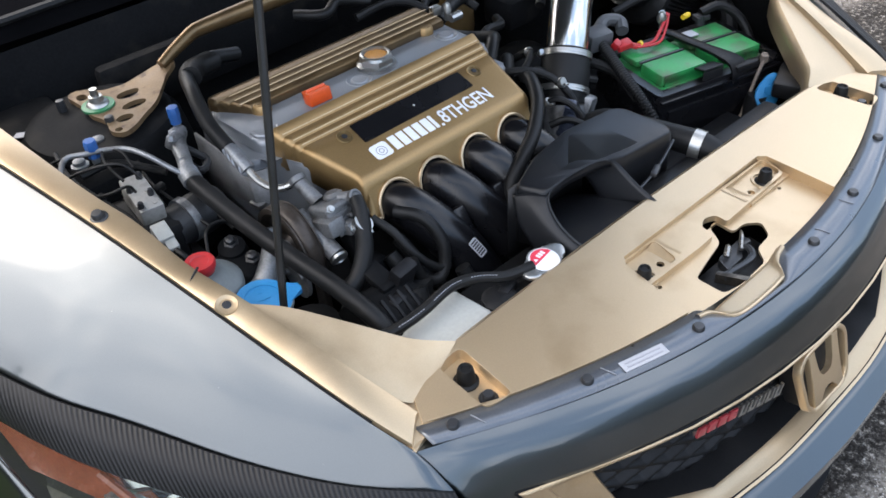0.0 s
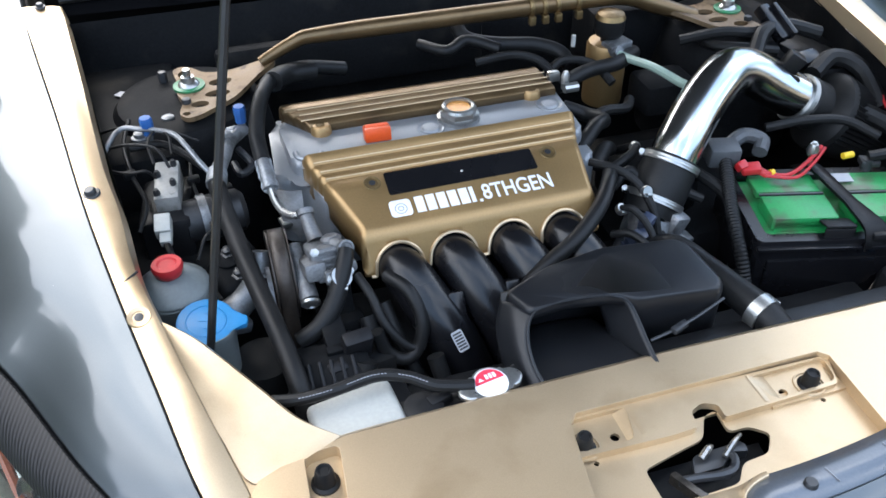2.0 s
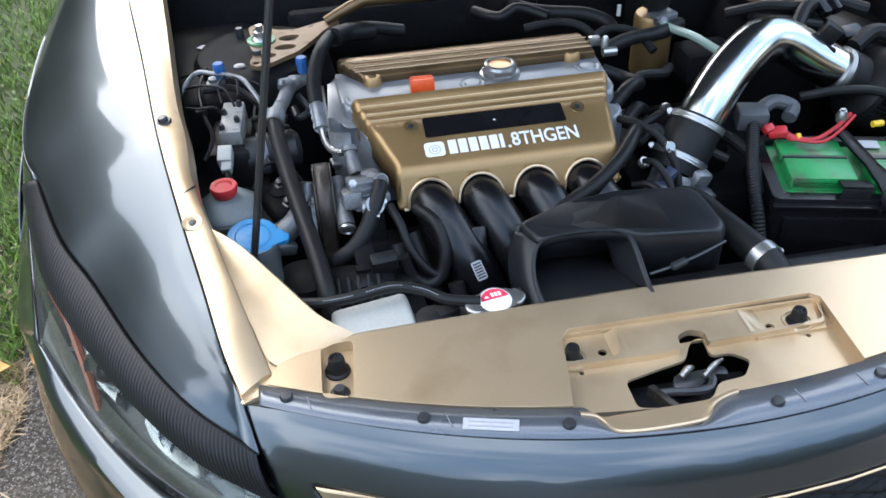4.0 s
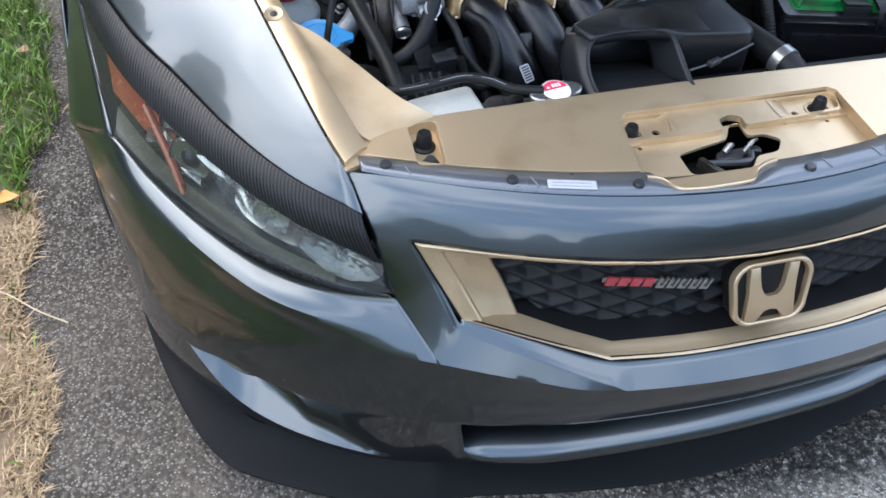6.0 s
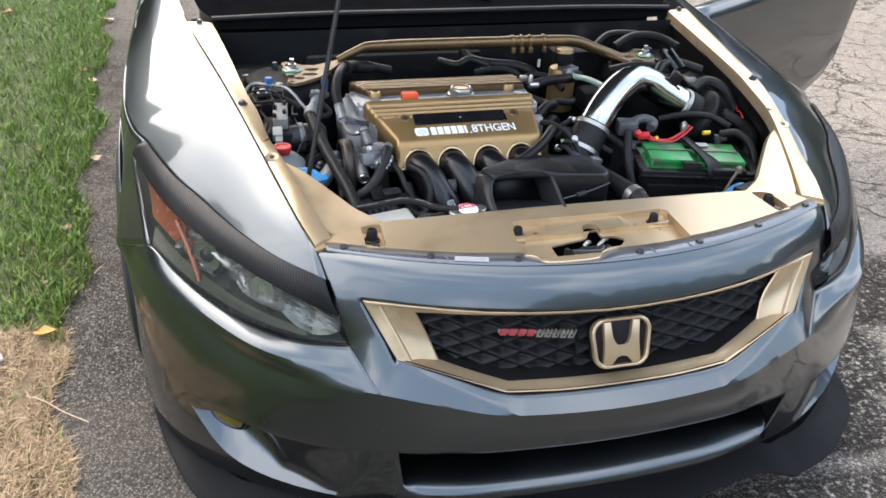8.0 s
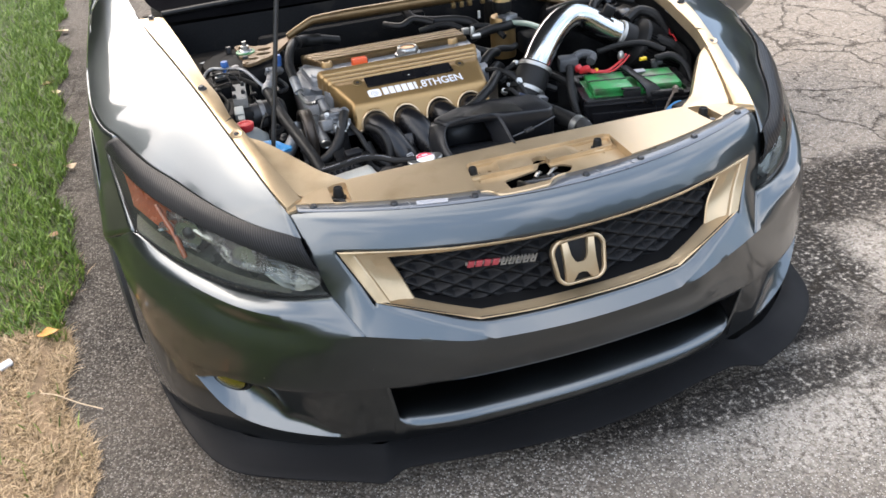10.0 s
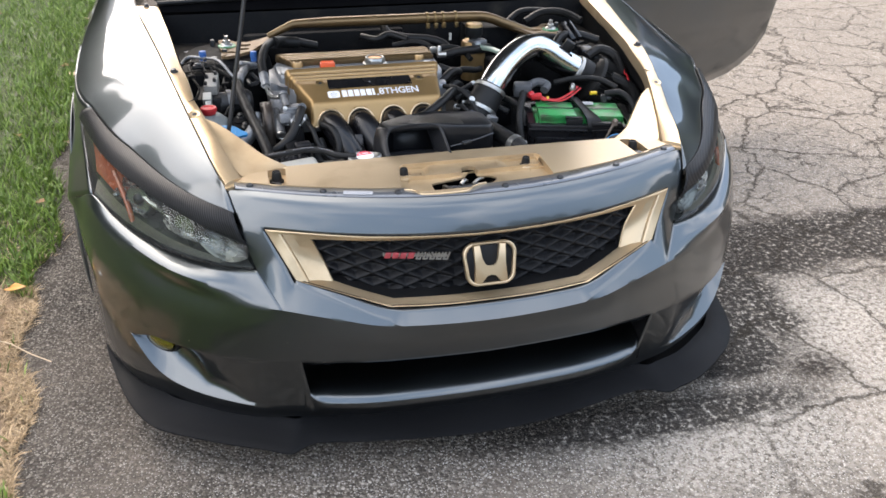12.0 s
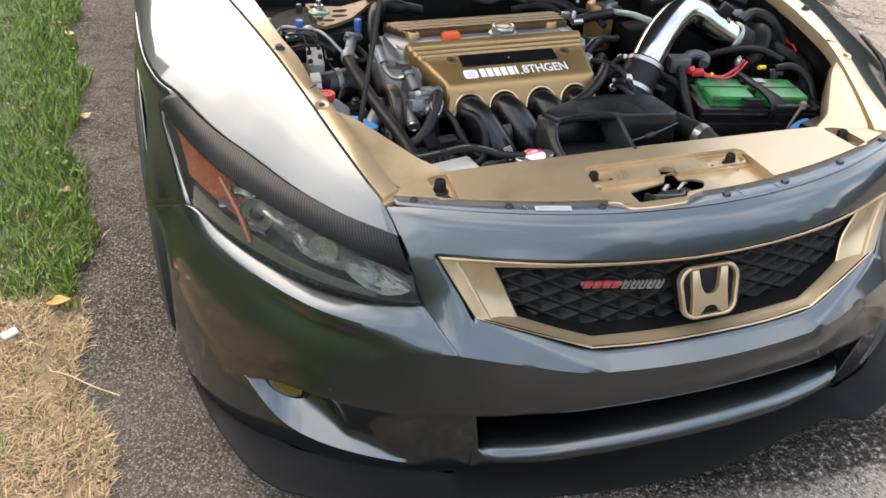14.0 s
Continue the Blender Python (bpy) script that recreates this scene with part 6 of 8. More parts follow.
# intake runners
for i, c in enumerate(centres):
    bm = bmesh.new()
    tube(bm, [(c - .002, .600, .685), (c, .566, .695), (c + .010, .540, .687), (c + .026, .512, .662), (c + .050, .483, .618), (c + .070, .462, .555), (c + .078, .455, .48)], [.029, .033, .035, .036, .037, .038, .038], 22, 30)
    runner = part("intake_runner", bm, gloss_black, engine, "curved black plastic intake runner")
    bm = bmesh.new()
    tube(bm, [(c + .036, .553, .690), (c + .058, .520, .660), (c + .086, .487, .61), (c + .11, .465, .55)], .003, 6, 20)
    part("moulding_seam", bm, gloss_black, runner)
    if i == 0:
        bm = bmesh.new()
        m = Matrix.Translation((-.2142, .4535, .6435)) @ Matrix.Rotation(radians(48), 4, 'X') @ Matrix.Rotation(radians(16), 4, 'Z')
        prism(bm, rounded(.016, .029, .003), 0, .0010, m)
        tag = part("label_plate", bm, sticker_mat, runner, "small pale barcode label")
        for k in range(6):
            bm = bmesh.new()
            box(bm, (.0125, .0026, .0004), m @ Matrix.Translation((0, -.0105 + .0042 * k, .0011)))
            part("print_bar", bm, clip_mat, tag)
bm = bmesh.new()
box(bm, (.34, .10, .12), Matrix.Translation((-.09, .43, .50)), .03)
part("plenum", bm, gloss_black, engine, "black plastic intake plenum")
for x in (-.225, -.143, -.06):
    bm = bmesh.new()
    box(bm, (.022, .045, .05), Matrix.Translation((x + .02, .505, .655)) @ Matrix.Rotation(radians(-35), 4, 'X'), .004)
    part("bracket_web", bm, gloss_black, engine)

# ---- strut brace ----
brace = thing("strut_brace", "bronze-gold painted tube brace bolted across both strut towers", "strut brace", at=(0, 1.0, .78))
bm = bmesh.new()
tube(bm, [(-.380, 1.012, .811), (-.356, 1.017, .821), (-.318, 1.020, .836), (-.29, 1.020, .842), (-.10, 1.020, .842), (.10, 1.020, .841), (.22, 1.020, .840), (.29, 1.018, .836), (.35, 1.012, .815), (.43, 1.005, .786)], [.009, .0125, .0155, .0155, .0155, .0155, .0155, .0155, .0155, .014], 14, 70)
part("bar", bm, bronze, brace, "bronze-gold tube")
plate_bronze = mat("worn_bronze_plate", (0.16, 0.104, 0.055), 0.52, 0.3, 0, 0.25, 30.0, 400.0, 0.15, 250.0, dirt=(0.05, 0.025, 0.012), dirt_at=(0.56, 0.72), dirt_scale=45.0)
for sx in (-1, 1):
    bm = bmesh.new()
    arm = [(-.524, 1.072), (-.518, 1.020), (-.522, .985), (-.512, .955), (-.522, .915), (-.510, .897), (-.488, .904), (-.455, .930), (-.425, .948), (-.385, .990), (-.358, 1.005), (-.354, 1.028), (-.42, 1.036), (-.452, 1.042), (-.474, 1.046), (-.492, 1.072), (-.508, 1.080)]
    holes = []
    for hx, hy, r1, r2 in ((-.450, 1.004, .019, .0125), (-.458, .966, .020, .0115), (-.488, .938, .014, .0105), (-.507, 1.050, .0085, .0115), (-.510, .913, .006, .006)):
        holes.append([(sx * (hx + r1 * math.cos(a)), hy + r2 * math.sin(a)) for a in np.linspace(0, 2 * math.pi, 15)[:-1]])
    plate(bm, [(sx * x, y) for x, y in bezel(arm, .012)], holes, lambda x, y: .791 + max(0, (.44 - abs(x))) * .25, .008)
    part("end_plate", bm, plate_bronze, brace, "bronze-gold plate with lightening holes")
    bm = bmesh.new()
    lathe(bm, [(.019, .782), (.019, .793), (.0155, .799), (.0115, .801), (.0105, .809), (.0065, .810), (.006, .821), (.001, .821)], 20, Matrix.Translation((sx * .500, 1.004, 0)))
    part("strut_nut", bm, steel, brace, "zinc strut nut")
    bm = bmesh.new()
    lathe(bm, [(.0255, .790), (.0255, .7940), (.020, .7950)], 24, Matrix.Translation((sx * .500, 1.004, 0)))
    part("washer", bm, mat("green_washer", (0.02, 0.17, 0.07), 0.4, 0.0, 0, 0.2, 40.0, 200.0), brace, "green washer ring")
    for hx, hy in ((-.540, 1.055), (-.508, .948)):
        bm = bmesh.new()
        prism(bm, [(.0075 * math.cos(a), .0075 * math.sin(a)) for a in np.linspace(0, 2 * math.pi, 7)[:-1]], .780, .799, Matrix.Translation((sx * hx, hy, 0)), .002)
        part("nut", bm, clip_mat, brace)
for x in (.10, .125, .15, .19):
    bm = bmesh.new()
    lathe(bm, [(.0175, -.004), (.0185, -.003), (.0185, .003), (.0175, .004)], 18, Matrix.Translation((x, 1.020, .841)) @ Matrix.Rotation(radians(90), 4, 'Y'))
    box(bm, (.012, .012, .016), Matrix.Translation((x, 1.004, .822)), .002)
    part("hose_clip", bm, bronze_dark, brace)

# ---- cold-air intake ----
intake = thing("air_intake", "polished metal air intake pipe with black rubber coupling and cone filter", "air intake", at=(.16, .60, .62))
pipe = [(.178, .628, .728), (.205, .648, .762), (.245, .678, .793), (.292, .710, .813), (.335, .735, .816), (.378, .745, .803), (.430, .742, .772), (.492, .732, .737)]
bm = bmesh.new()
tube(bm, pipe, .0375, 32, 60)
part("pipe", bm, chrome, intake, "polished metal pipe")
bm = bmesh.new()
tube(bm, [(.140, .602, .672), (.158, .614, .700), (.188, .636, .741)], [.043, .044, .0425], 28, 14)
part("coupling", bm, rubber, intake, "black rubber coupling")
for s, p, d in ((.0445, (.1835, .6325, .735), (.30, .22, .43)), (.0455, (.1500, .609, .689), (.30, .22, .43)), (.0415, (.480, .734, .744), (.72, -.12, -.42))):
    m = Matrix.Translation(p) @ Vector(d).to_track_quat('Z', 'Y').to_matrix().to_4x4()
    bm = bmesh.new()
    lathe(bm, [(s - .001, -.0052), (s + .0006, -.0052), (s + .0010, -.0045), (s + .0004, -.0015), (s + .0010, .0), (s + .0004, .0015), (s + .0010, .0045), (s + .0006, .0052), (s - .001, .0052)], 32, m)
    clamp = part("hose_clamp", bm, steel, intake, "bright worm-drive hose clamp")
    bm = bmesh.new()
    box(bm, (.016, .006, .011), m @ Matrix.Rotation(radians(-70), 4, 'Z') @ Matrix.Translation((0, s + .0025, 0)), .002)
    lathe(bm, [(.0042, -.013), (.0042, -.006), (.003, .010)], 10, m @ Matrix.Rotation(radians(-70), 4, 'Z') @ Matrix.Translation((0, s + .0035, 0)) @ Matrix.Rotation(radians(90), 4, 'Y'))
    part("screw", bm, steel, clamp)
# rubber cuff and pleated cone filter
fd = Vector((.72, -.14, -.40)).normalized()
fm = Matrix.Translation((.488, .732, .740)) @ fd.to_track_quat('Z', 'Y').to_matrix().to_4x4()
bm = bmesh.new()
lathe(bm, [(.040, -.004), (.043, .0), (.043, .03), (.058, .036), (.068, .045), (.070, .055)], 36, fm)
part("filter_cuff", bm, rubber, intake, "black rubber filter cuff")
bm = bmesh.new()
rows = []
for z, r in ((.052, .066), (.12, .058), (.175, .048)):
    rows.append([fm @ Vector(((r + (.005 if k % 2 else 0)) * math.cos(2 * math.pi * k / 96), (r + (.005 if k % 2 else 0)) * math.sin(2 * math.pi * k / 96), z)) for k in range(96)])
vs = grid(bm, rows, True)
bm.faces.new(vs[-1])
part("filter_cone", bm, rubber, intake, "black pleated filter", 10)
bm = bmesh.new()
sm = Matrix.Translation((.440, .735, .800)) @ Matrix.Rotation(radians(-25), 4, 'Z') @ Matrix.Rotation(radians(30), 4, 'Y')
box(bm, (.050, .030, .010), sm, .002)
box(bm, (.030, .024, .030), sm @ Matrix.Translation((.0, .004, .018)), .003)
part("air_sensor", bm, plastic, intake, "black air flow sensor")
bm = bmesh.new()
box(bm, (.062, .038, .006), sm @ Matrix.Translation((0, 0, -.008)), .002)
part("sensor_flange", bm, chrome, intake)
bm = bmesh.new()
tube(bm, [(.145, .600, .665), (.128, .585, .63), (.10, .56, .58)], [.040, .042, .045], 20, 12)
part("throttle_body", bm, alu, intake, "cast aluminium throttle body")
bm = bmesh.new()
box(bm, (.035, .028, .045), pose(.165, .570, .665, 10, 20, 20), .006)
box(bm, (.028, .024, .022), pose(.180, .562, .640, 10, 20, 20), .004)
part("throttle_motor", bm, alu, intake)

# ---- air scoop ----
scoop = thing("air_scoop", "black moulded plastic air scoop behind the radiator", "air scoop", at=(-.03, .37, .60))
scoop_plastic = mat("satin_black_moulding", (0.009, 0.0095, 0.011), 0.36, 0, 0, 0.25, 12.0, 300.0, 0.10, 500.0, dirt=(0.018, 0.017, 0.016), dirt_at=(0.58, 0.9), spec=0.32)
front = [(-.157, .290, .692), (-.164, .318, .704), (-.164, .345, .717), (-.158, .366, .731), (-.147, .378, .740), (-.130, .381, .745), (-.100, .380, .748), (-.060, .373, .751), (-.040, .366, .750), (-.028, .359, .745), (-.022, .345, .732), (-.020, .318, .716), (-.019, .286, .704)]


def lid_z(x, y):
    return .753 - .06 * abs(x + .045) - .01 * (y - .37)


bm = bmesh.new()
lid_line = bezel([(-.152, .379), (-.100, .381), (-.038, .366), (-.018, .352), (.096, .347), (.110, .362), (.106, .446), (.092, .458), (-.015, .463), (-.105, .450), (-.168, .424)], .010)
mid = (np.mean([x for x, _ in lid_line]), np.mean([y for _, y in lid_line]))
rows = [[(x, y, lid_z(x, y) - .10) for x, y in lid_line]]
for k, dz in ((1.0, .016), (.993, .008), (.975, .003), (.95, .0008), (.92, 0)):
    rows.append([(mid[0] + (x - mid[0]) * k, mid[1] + (y - mid[1]) * k, lid_z(x, y) - dz) for x, y in lid_line])
vs = grid(bm, rows, True)
bm.faces.new(vs[-1])
# the mouth is cut out of the front wall
gone = [f for f in bm.faces if -.153 < f.calc_center_median().x < -.030 and f.calc_center_median().y < .384 and f.calc_center_median().z < .734]
bmesh.ops.delete(bm, geom=gone, context='FACES')
part("box_body", bm, scoop_plastic, scoop, "black moulded box", 40, 0.003)
back = [(-.150, .43, .660), (-.150, .43, .675), (-.149, .431, .69), (-.146, .432, .71), (-.140, .434, .728), (-.130, .436, .736), (-.105, .438, .740), (-.075, .438, .742), (-.060, .43, .740), (-.052, .42, .735), (-.046, .40, .715), (-.042, .38, .695), (-.040, .37, .68)]
bm = bmesh.new()
loft(bm, [front, [tuple(np.array(a) * .7 + np.array(b) * .3) for a, b in zip(front, back)], back], 60, 4)
mouth = part("mouth", bm, scoop_plastic, scoop, "black scoop mouth", 50, 0.003)
# curved outer skin of the mouth's left leg, and the right leg's blade
bm = bmesh.new()
loft(bm, [front[:5], [(-.172, .300, .684), (-.176, .330, .698), (-.176, .358, .712), (-.171, .384, .727), (-.160, .402, .739)], [(-.180, .325, .650), (-.186, .350, .665), (-.188, .378, .685), (-.184, .404, .708), (-.172, .424, .731)]], 24, 5)
part("cheek", bm, scoop_plastic, mouth, "", 50, 0.002)
bm = bmesh.new()
loft(bm, [front[8:], [(x + .006, y + .004, z - .012) for x, y, z in front[8:]], [(x + .008, y + .006, z - .045) for x, y, z in front[8:]]], 20, 3)
part("blade", bm, scoop_plastic, mouth, "", 50, 0.002)
bm = bmesh.new()
tube(bm, front, .0014, 8, 70)
part("mouth_rim", bm, scoop_plastic, mouth, "moulded rim")
bm = bmesh.new()
loft(bm, [[(-.157, .288, .690), (-.09, .286, .694), (-.019, .284, .697)], [(-.16, .33, .688), (-.09, .33, .690), (-.024, .33, .692)], [(-.155, .38, .680), (-.09, .38, .680), (-.035, .375, .682)], [(-.15, .435, .660), (-.09, .437, .660), (-.04, .43, .660)]], 24, 5)
grid(bm, [[(-.165, .440, .60), (.0, .440, .60)], [(-.165, .440, .728), (.0, .440, .738)]])
part("duct_floor", bm, scoop_plastic, scoop, "", 30, .003)
bm = bmesh.new()
tube(bm, [(.104, .350, .722), (.06, .336, .716), (.02, .326, .712), (-.012, .322, .708)], .0022, 6)
box(bm, (.026, .010, .008), pose(.030, .327, .714, 0, 0, 22), .002)
part("wire_stay", bm, clip_mat, scoop, "thin bent stay with a clip")
bm = bmesh.new()
box(bm, (.024, .016, .012), pose(-.174, .345, .688, 0, 0, 25), .003)
part("bracket", bm, scoop_plastic, scoop)

# ---- battery ----
battery = thing("car_battery", "green-topped car battery in a black box with a black strap", "battery", at=(.40, .52, .45))
bmx = Matrix.Translation((.405, .525, 0)) @ Matrix.Rotation(radians(-15), 4, 'Z')
bm = bmesh.new()
lo, hi = rounded(.285, .188, .012), rounded(.248, .151, .008)
rows = [[bmx @ Vector((x, y, .446)) for x, y in lo], [bmx @ Vector((x, y, .684)) for x, y in lo], [bmx @ Vector((x * .994, y * .99, .687)) for x, y in lo], [bmx @ Vector((x, y, .687)) for x, y in hi], [bmx @ Vector((x, y, .60)) for x, y in hi]]
grid(bm, rows, True)
box_part = part("battery_box", bm, gloss_black, battery, "black plastic battery box")
bm = bmesh.new()
box(bm, (.225, .006, .11), bmx @ Matrix.Translation((-.01, -.0955, .60)), .003)
part("front_panel", bm, gloss_black, box_part)
bm = bmesh.new()
box(bm, (.285, .010, .006), bmx @ Matrix.Translation((0, -.0965, .676)), .002)
part("ledge", bm, gloss_black, box_part)
green = mat("green_plastic", (0.01022, 0.2336, 0.06205), 0.45, 0, 0.1, 0.2, 20.0, 300.0, coat_rough=0.2, dirt=(0.07, 0.085, 0.05), dirt_at=(0.47, 0.66), dirt_scale=22.0)
bm = bmesh.new()
box(bm, (.242, .145, .05), bmx @ Matrix.Translation((0, .001, .655)), .004)
lid = part("lid", bm, green, battery, "green battery lid")
for x in (-.062, .062):
    bm = bmesh.new()
    box(bm, (.100, .060, .022), bmx @ Matrix.Translation((x, -.030, .692)), .004)
    part("raised_block", bm, green, lid)
    bm = bmesh.new()
    box(bm, (.100, .048, .012), bmx @ Matrix.Translation((x, .036, .694)), .003)
    part("raised_block", bm, green, lid)
    bm = bmesh.new()
    for k in range(3):
        box(bm, (.090, .0015, .012), bmx @ Matrix.Translation((x, -.0612, .686 + .006 * k)))
    part("rib", bm, green, lid)
    bm = bmesh.new()
    box(bm, (.098, .004, .003), bmx @ Matrix.Translation((x, .004, .701)))
    part("vent_gap", bm, clip_mat, lid)
bm = bmesh.new()
box(bm, (.030, .022, .0012), bmx @ Matrix.Translation((.030, .040, .7040)))
part("label_plate", bm, sticker_mat, lid, "white label")
bm = bmesh.new()
strap = [(-.020, .092, .692), (-.008, .07, .7065), (.006, 0, .7075), (.016, -.06, .7085), (.028, -.090, .700), (.034, -.100, .672)]
rows = []
for k, p in enumerate(spline(strap, 16)):
    c = bmx @ Vector(p)
    wide = .010 + .012 * max(0, k - 9) / 6
    ax = bmx.to_3x3() @ Vector((1, .18, 0))
    rows.append([c - ax * wide, c - ax * wide + Vector((0, 0, .005)), c - ax * (wide - .003) + Vector((0, 0, .003)), c + ax * (wide - .003) + Vector((0, 0, .003)), c + ax * wide + Vector((0, 0, .005)), c + ax * wide])
grid(bm, rows)
strap_part = part("strap", bm, plastic, battery, "black hold-down strap", 40, .004)
bm = bmesh.new()
box(bm, (.080, .016, .014), bmx @ Matrix.Translation((.062, -.092, .692)), .004)
part("clamp_bar", bm, plastic, strap_part)
bm = bmesh.new()
box(bm, (.044, .030, .004), bmx @ Matrix.Translation((-.022, -.074, .703)) @ Matrix.Rotation(radians(-14), 4, 'X'), .002)
box(bm, (.044, .004, .022), bmx @ Matrix.Translation((-.022, -.0868, .692)), .0015)
part("bracket", bm, plastic, strap_part)
bm = bmesh.new()
box(bm, (.010, .010, .010), bmx @ Matrix.Translation((.100, -.094, .690)), .002)
part("end_lug", bm, plastic, strap_part)
bm = bmesh.new()
tube(bm, [tuple(bmx @ Vector((.080, -.103, .700))), tuple(bmx @ Vector((.062, -.106, .66))), tuple(bmx @ Vector((.030, -.110, .56)))], .0035, 8)
lathe(bm, [(.008, .694), (.008, .706), (.004, .710), (.001, .710)], 6, bmx @ Matrix.Translation((.082, -.100, 0)))
part("hold_down_rod", bm, mat("rusty_rod", (0.20, 0.16, 0.13), 0.6, 0.5, 0, 0.35, 50.0, 300.0), battery, "thin dull steel hold-down rod")
red_mat = mat("red_plastic", (0.4234, 0.01825, 0.0219), 0.42, 0, 0, 0.15, 40.0, 200.0)
bm = bmesh.new()
box(bm, (.030, .020, .014), pose(.312, .606, .716, 10, -8, -20), .004)
box(bm, (.016, .014, .016), pose(.298, .612, .720, 30, -8, 10), .003)
box(bm, (.014, .018, .010), pose(.328, .596, .712, 10, 20, 30), .003)
part("terminal_cover", bm, red_mat, battery, "red terminal cover")
bm = bmesh.new()
tube(bm, [(.325, .592, .715), (.36, .578, .712), (.400, .588, .722), (.430, .600, .738)], .0034, 8)
tube(bm, [(.325, .585, .713), (.37, .570, .711), (.41, .585, .720), (.44, .602, .732)], .0026, 8)
part("red_cable", bm, red_mat, battery, "red cable")
yellow = mat("yellow_tape", (0.65, 0.42, 0.02), 0.5, 0, 0, 0.1, 40.0, 200.0)
bm = bmesh.new()
lathe(bm, [(.0055, -.003), (.0055, .003)], 12, Matrix.Translation((.338, .588, .7145)) @ Matrix.Rotation(radians(90), 4, 'Y'))
part("tape", bm, yellow, battery, "yellow tape band")
bm = bmesh.new()
lathe(bm, [(.0052, -.009), (.0052, .009)], 12, Matrix.Translation((.472, .585, .722)) @ Matrix.Rotation(radians(90), 4, 'Y'))
part("tape", bm, yellow, battery, "yellow tape band")
bm = bmesh.new()
box(bm, (.030, .022, .011), pose(.505, .572, .712, 0, 0, -20), .003)
lathe(bm, [(.009, .70), (.0085, .719), (.002, .721)], 14, Matrix.Translation((.500, .570, 0)))
part("negative_clamp", bm, mat("dull_lead", (0.03, 0.031, 0.033), 0.5, 0.3, 0, 0.3, 40.0, 250.0, 0.2, 200.0), battery, "grey lead clamp")
bm = bmesh.new()
tube(bm, [(.500, .572, .722), (.54, .555, .728), (.565, .52, .70), (.562, .48, .64), (.55, .46, .58)], .009, 10)
part("black_cable", bm, rubber, battery)
bm = bmesh.new()
tube(bm, [(.415, .598, .70), (.415, .600, .748)], .004, 8)
lathe(bm, [(.008, .725), (.010, .735), (.006, .745)], 10, Matrix.Translation((.415, .600, 0)))
part("stud", bm, steel, battery)

# ---- reservoirs, pumps and hoses in the bay ----
grey_plastic = mat("grey_translucent_plastic", (0.1168, 0.1314, 0.1314), 0.45, 0, 0, 0.15, 20.0, 200.0)
blue_mat = mat("blue_plastic", (0.01095, 0.1752, 0.3796), 0.45, 0, 0, 0.10, 40.0, 300.0, 0.05, 300.0)
cap_blue = mat("dark_blue_plastic", (0.020, 0.095, 0.29), 0.45, 0, 0, 0.12, 40.0, 200.0)
white_plastic = mat("milky_plastic", (0.36, 0.36, 0.33), 0.5, 0, 0, 0.10, 10.0, 200.0)

steering = thing("steering_fluid_reservoir", "grey fluid reservoir with a bright red screw cap", "reservoir", at=(-.566, .601, .55))
bm = bmesh.new()
lathe(bm, [(.040, .57), (.046, .60), (.047, .700), (.049, .702), (.049, .706), (.0475, .708), (.049, .710), (.048, .713), (.044, .716), (.030, .729), (.016, .733)], 32, Matrix.Translation((-.566, .601, 0)))
part("tank", bm, grey_plastic, steering)
bm = bmesh.new()
lathe(bm, [(.015, .732), (.0170, .734), (.0195, .741), (.0205, .747), (.0190, .7505), (.013, .7505), (.011, .7485), (.002, .7485)], 28, Matrix.Translation((-.566, .601, 0)))
part("cap", bm, red_mat, steering, "bright red cap")
bm = bmesh.new()
lathe(bm, [(.03, .30), (.03, .58)], 12, Matrix.Translation((-.566, .601, 0)))
part("bracket", bm, plastic, steering)

washer = thing("washer_reservoir", "screenwash filler neck with a flat bright blue cap", "reservoir", at=(-.533, .52, .55))
bm = bmesh.new()
lathe(bm, [(.040, .30), (.040, .55), (.032, .62), (.034, .690), (.038, .700), (.038, .706)], 28, Matrix.Translation((-.530, .520, 0)))
part("neck", bm, grey_plastic, washer)
bm = bmesh.new()
out = [(.037 * math.cos(a), .037 * math.sin(a)) for a in np.linspace(.35, 2 * math.pi - .35, 26)] + [(.050, -.008), (.052, 0), (.050, .008)]
wm = pose(-.530, .520, .706, 8, 4, -10)
prism(bm, out, 0, .006, wm, .002)
cap = part("cap", bm, blue_mat, washer, "flat blue flip cap")
bm = bmesh.new()
ringz = [[wm @ Vector((r * math.cos(a), r * math.sin(a), z)) for a in np.linspace(0, 2 * math.pi, 29)[:-1]] for r, z in ((.026, .006), (.0255, .0068), (.0245, .0068), (.024, .006))]
grid(bm, ringz, True)
for a in (-.012, 0, .012):
    box(bm, (.018 - abs(a), .0018, .0010), wm @ Matrix.Translation((0, a, .0060)))
part("cap_mark", bm, blue_mat, cap, "raised spray mark")

# brake pressure unit
unit = thing("brake_pressure_unit", "aluminium brake valve block with steel pipes and a white plug", "valve block", at=(-.555, .77, .62))
bm = bmesh.new()
um = pose(-.553, .778, .745, 10, 0, -6)
box(bm, (.034, .078, .060), um @ Matrix.Translation((0, 0, -.007)), .0025)
for dx, dy in ((.009, -.030), (.009, -.002), (.010, .030), (-.010, -.034)):
    lathe(bm, [(.0042, .0228), (.0036, .0242), (.0022, .0238), (.001, .0238)], 10, um @ Matrix.Translation((dx, dy, 0)))
part("valve_block", bm, mat("dull_cast_block", (0.292, 0.2811, 0.2591), 0.55, 0.25, 0, 0.15, 30.0, 200.0, dirt=(0.10, 0.09, 0.08), dirt_at=(0.52, 0.72), dirt_scale=50.0), unit, "dull pale alloy block")
bm = bmesh.new()
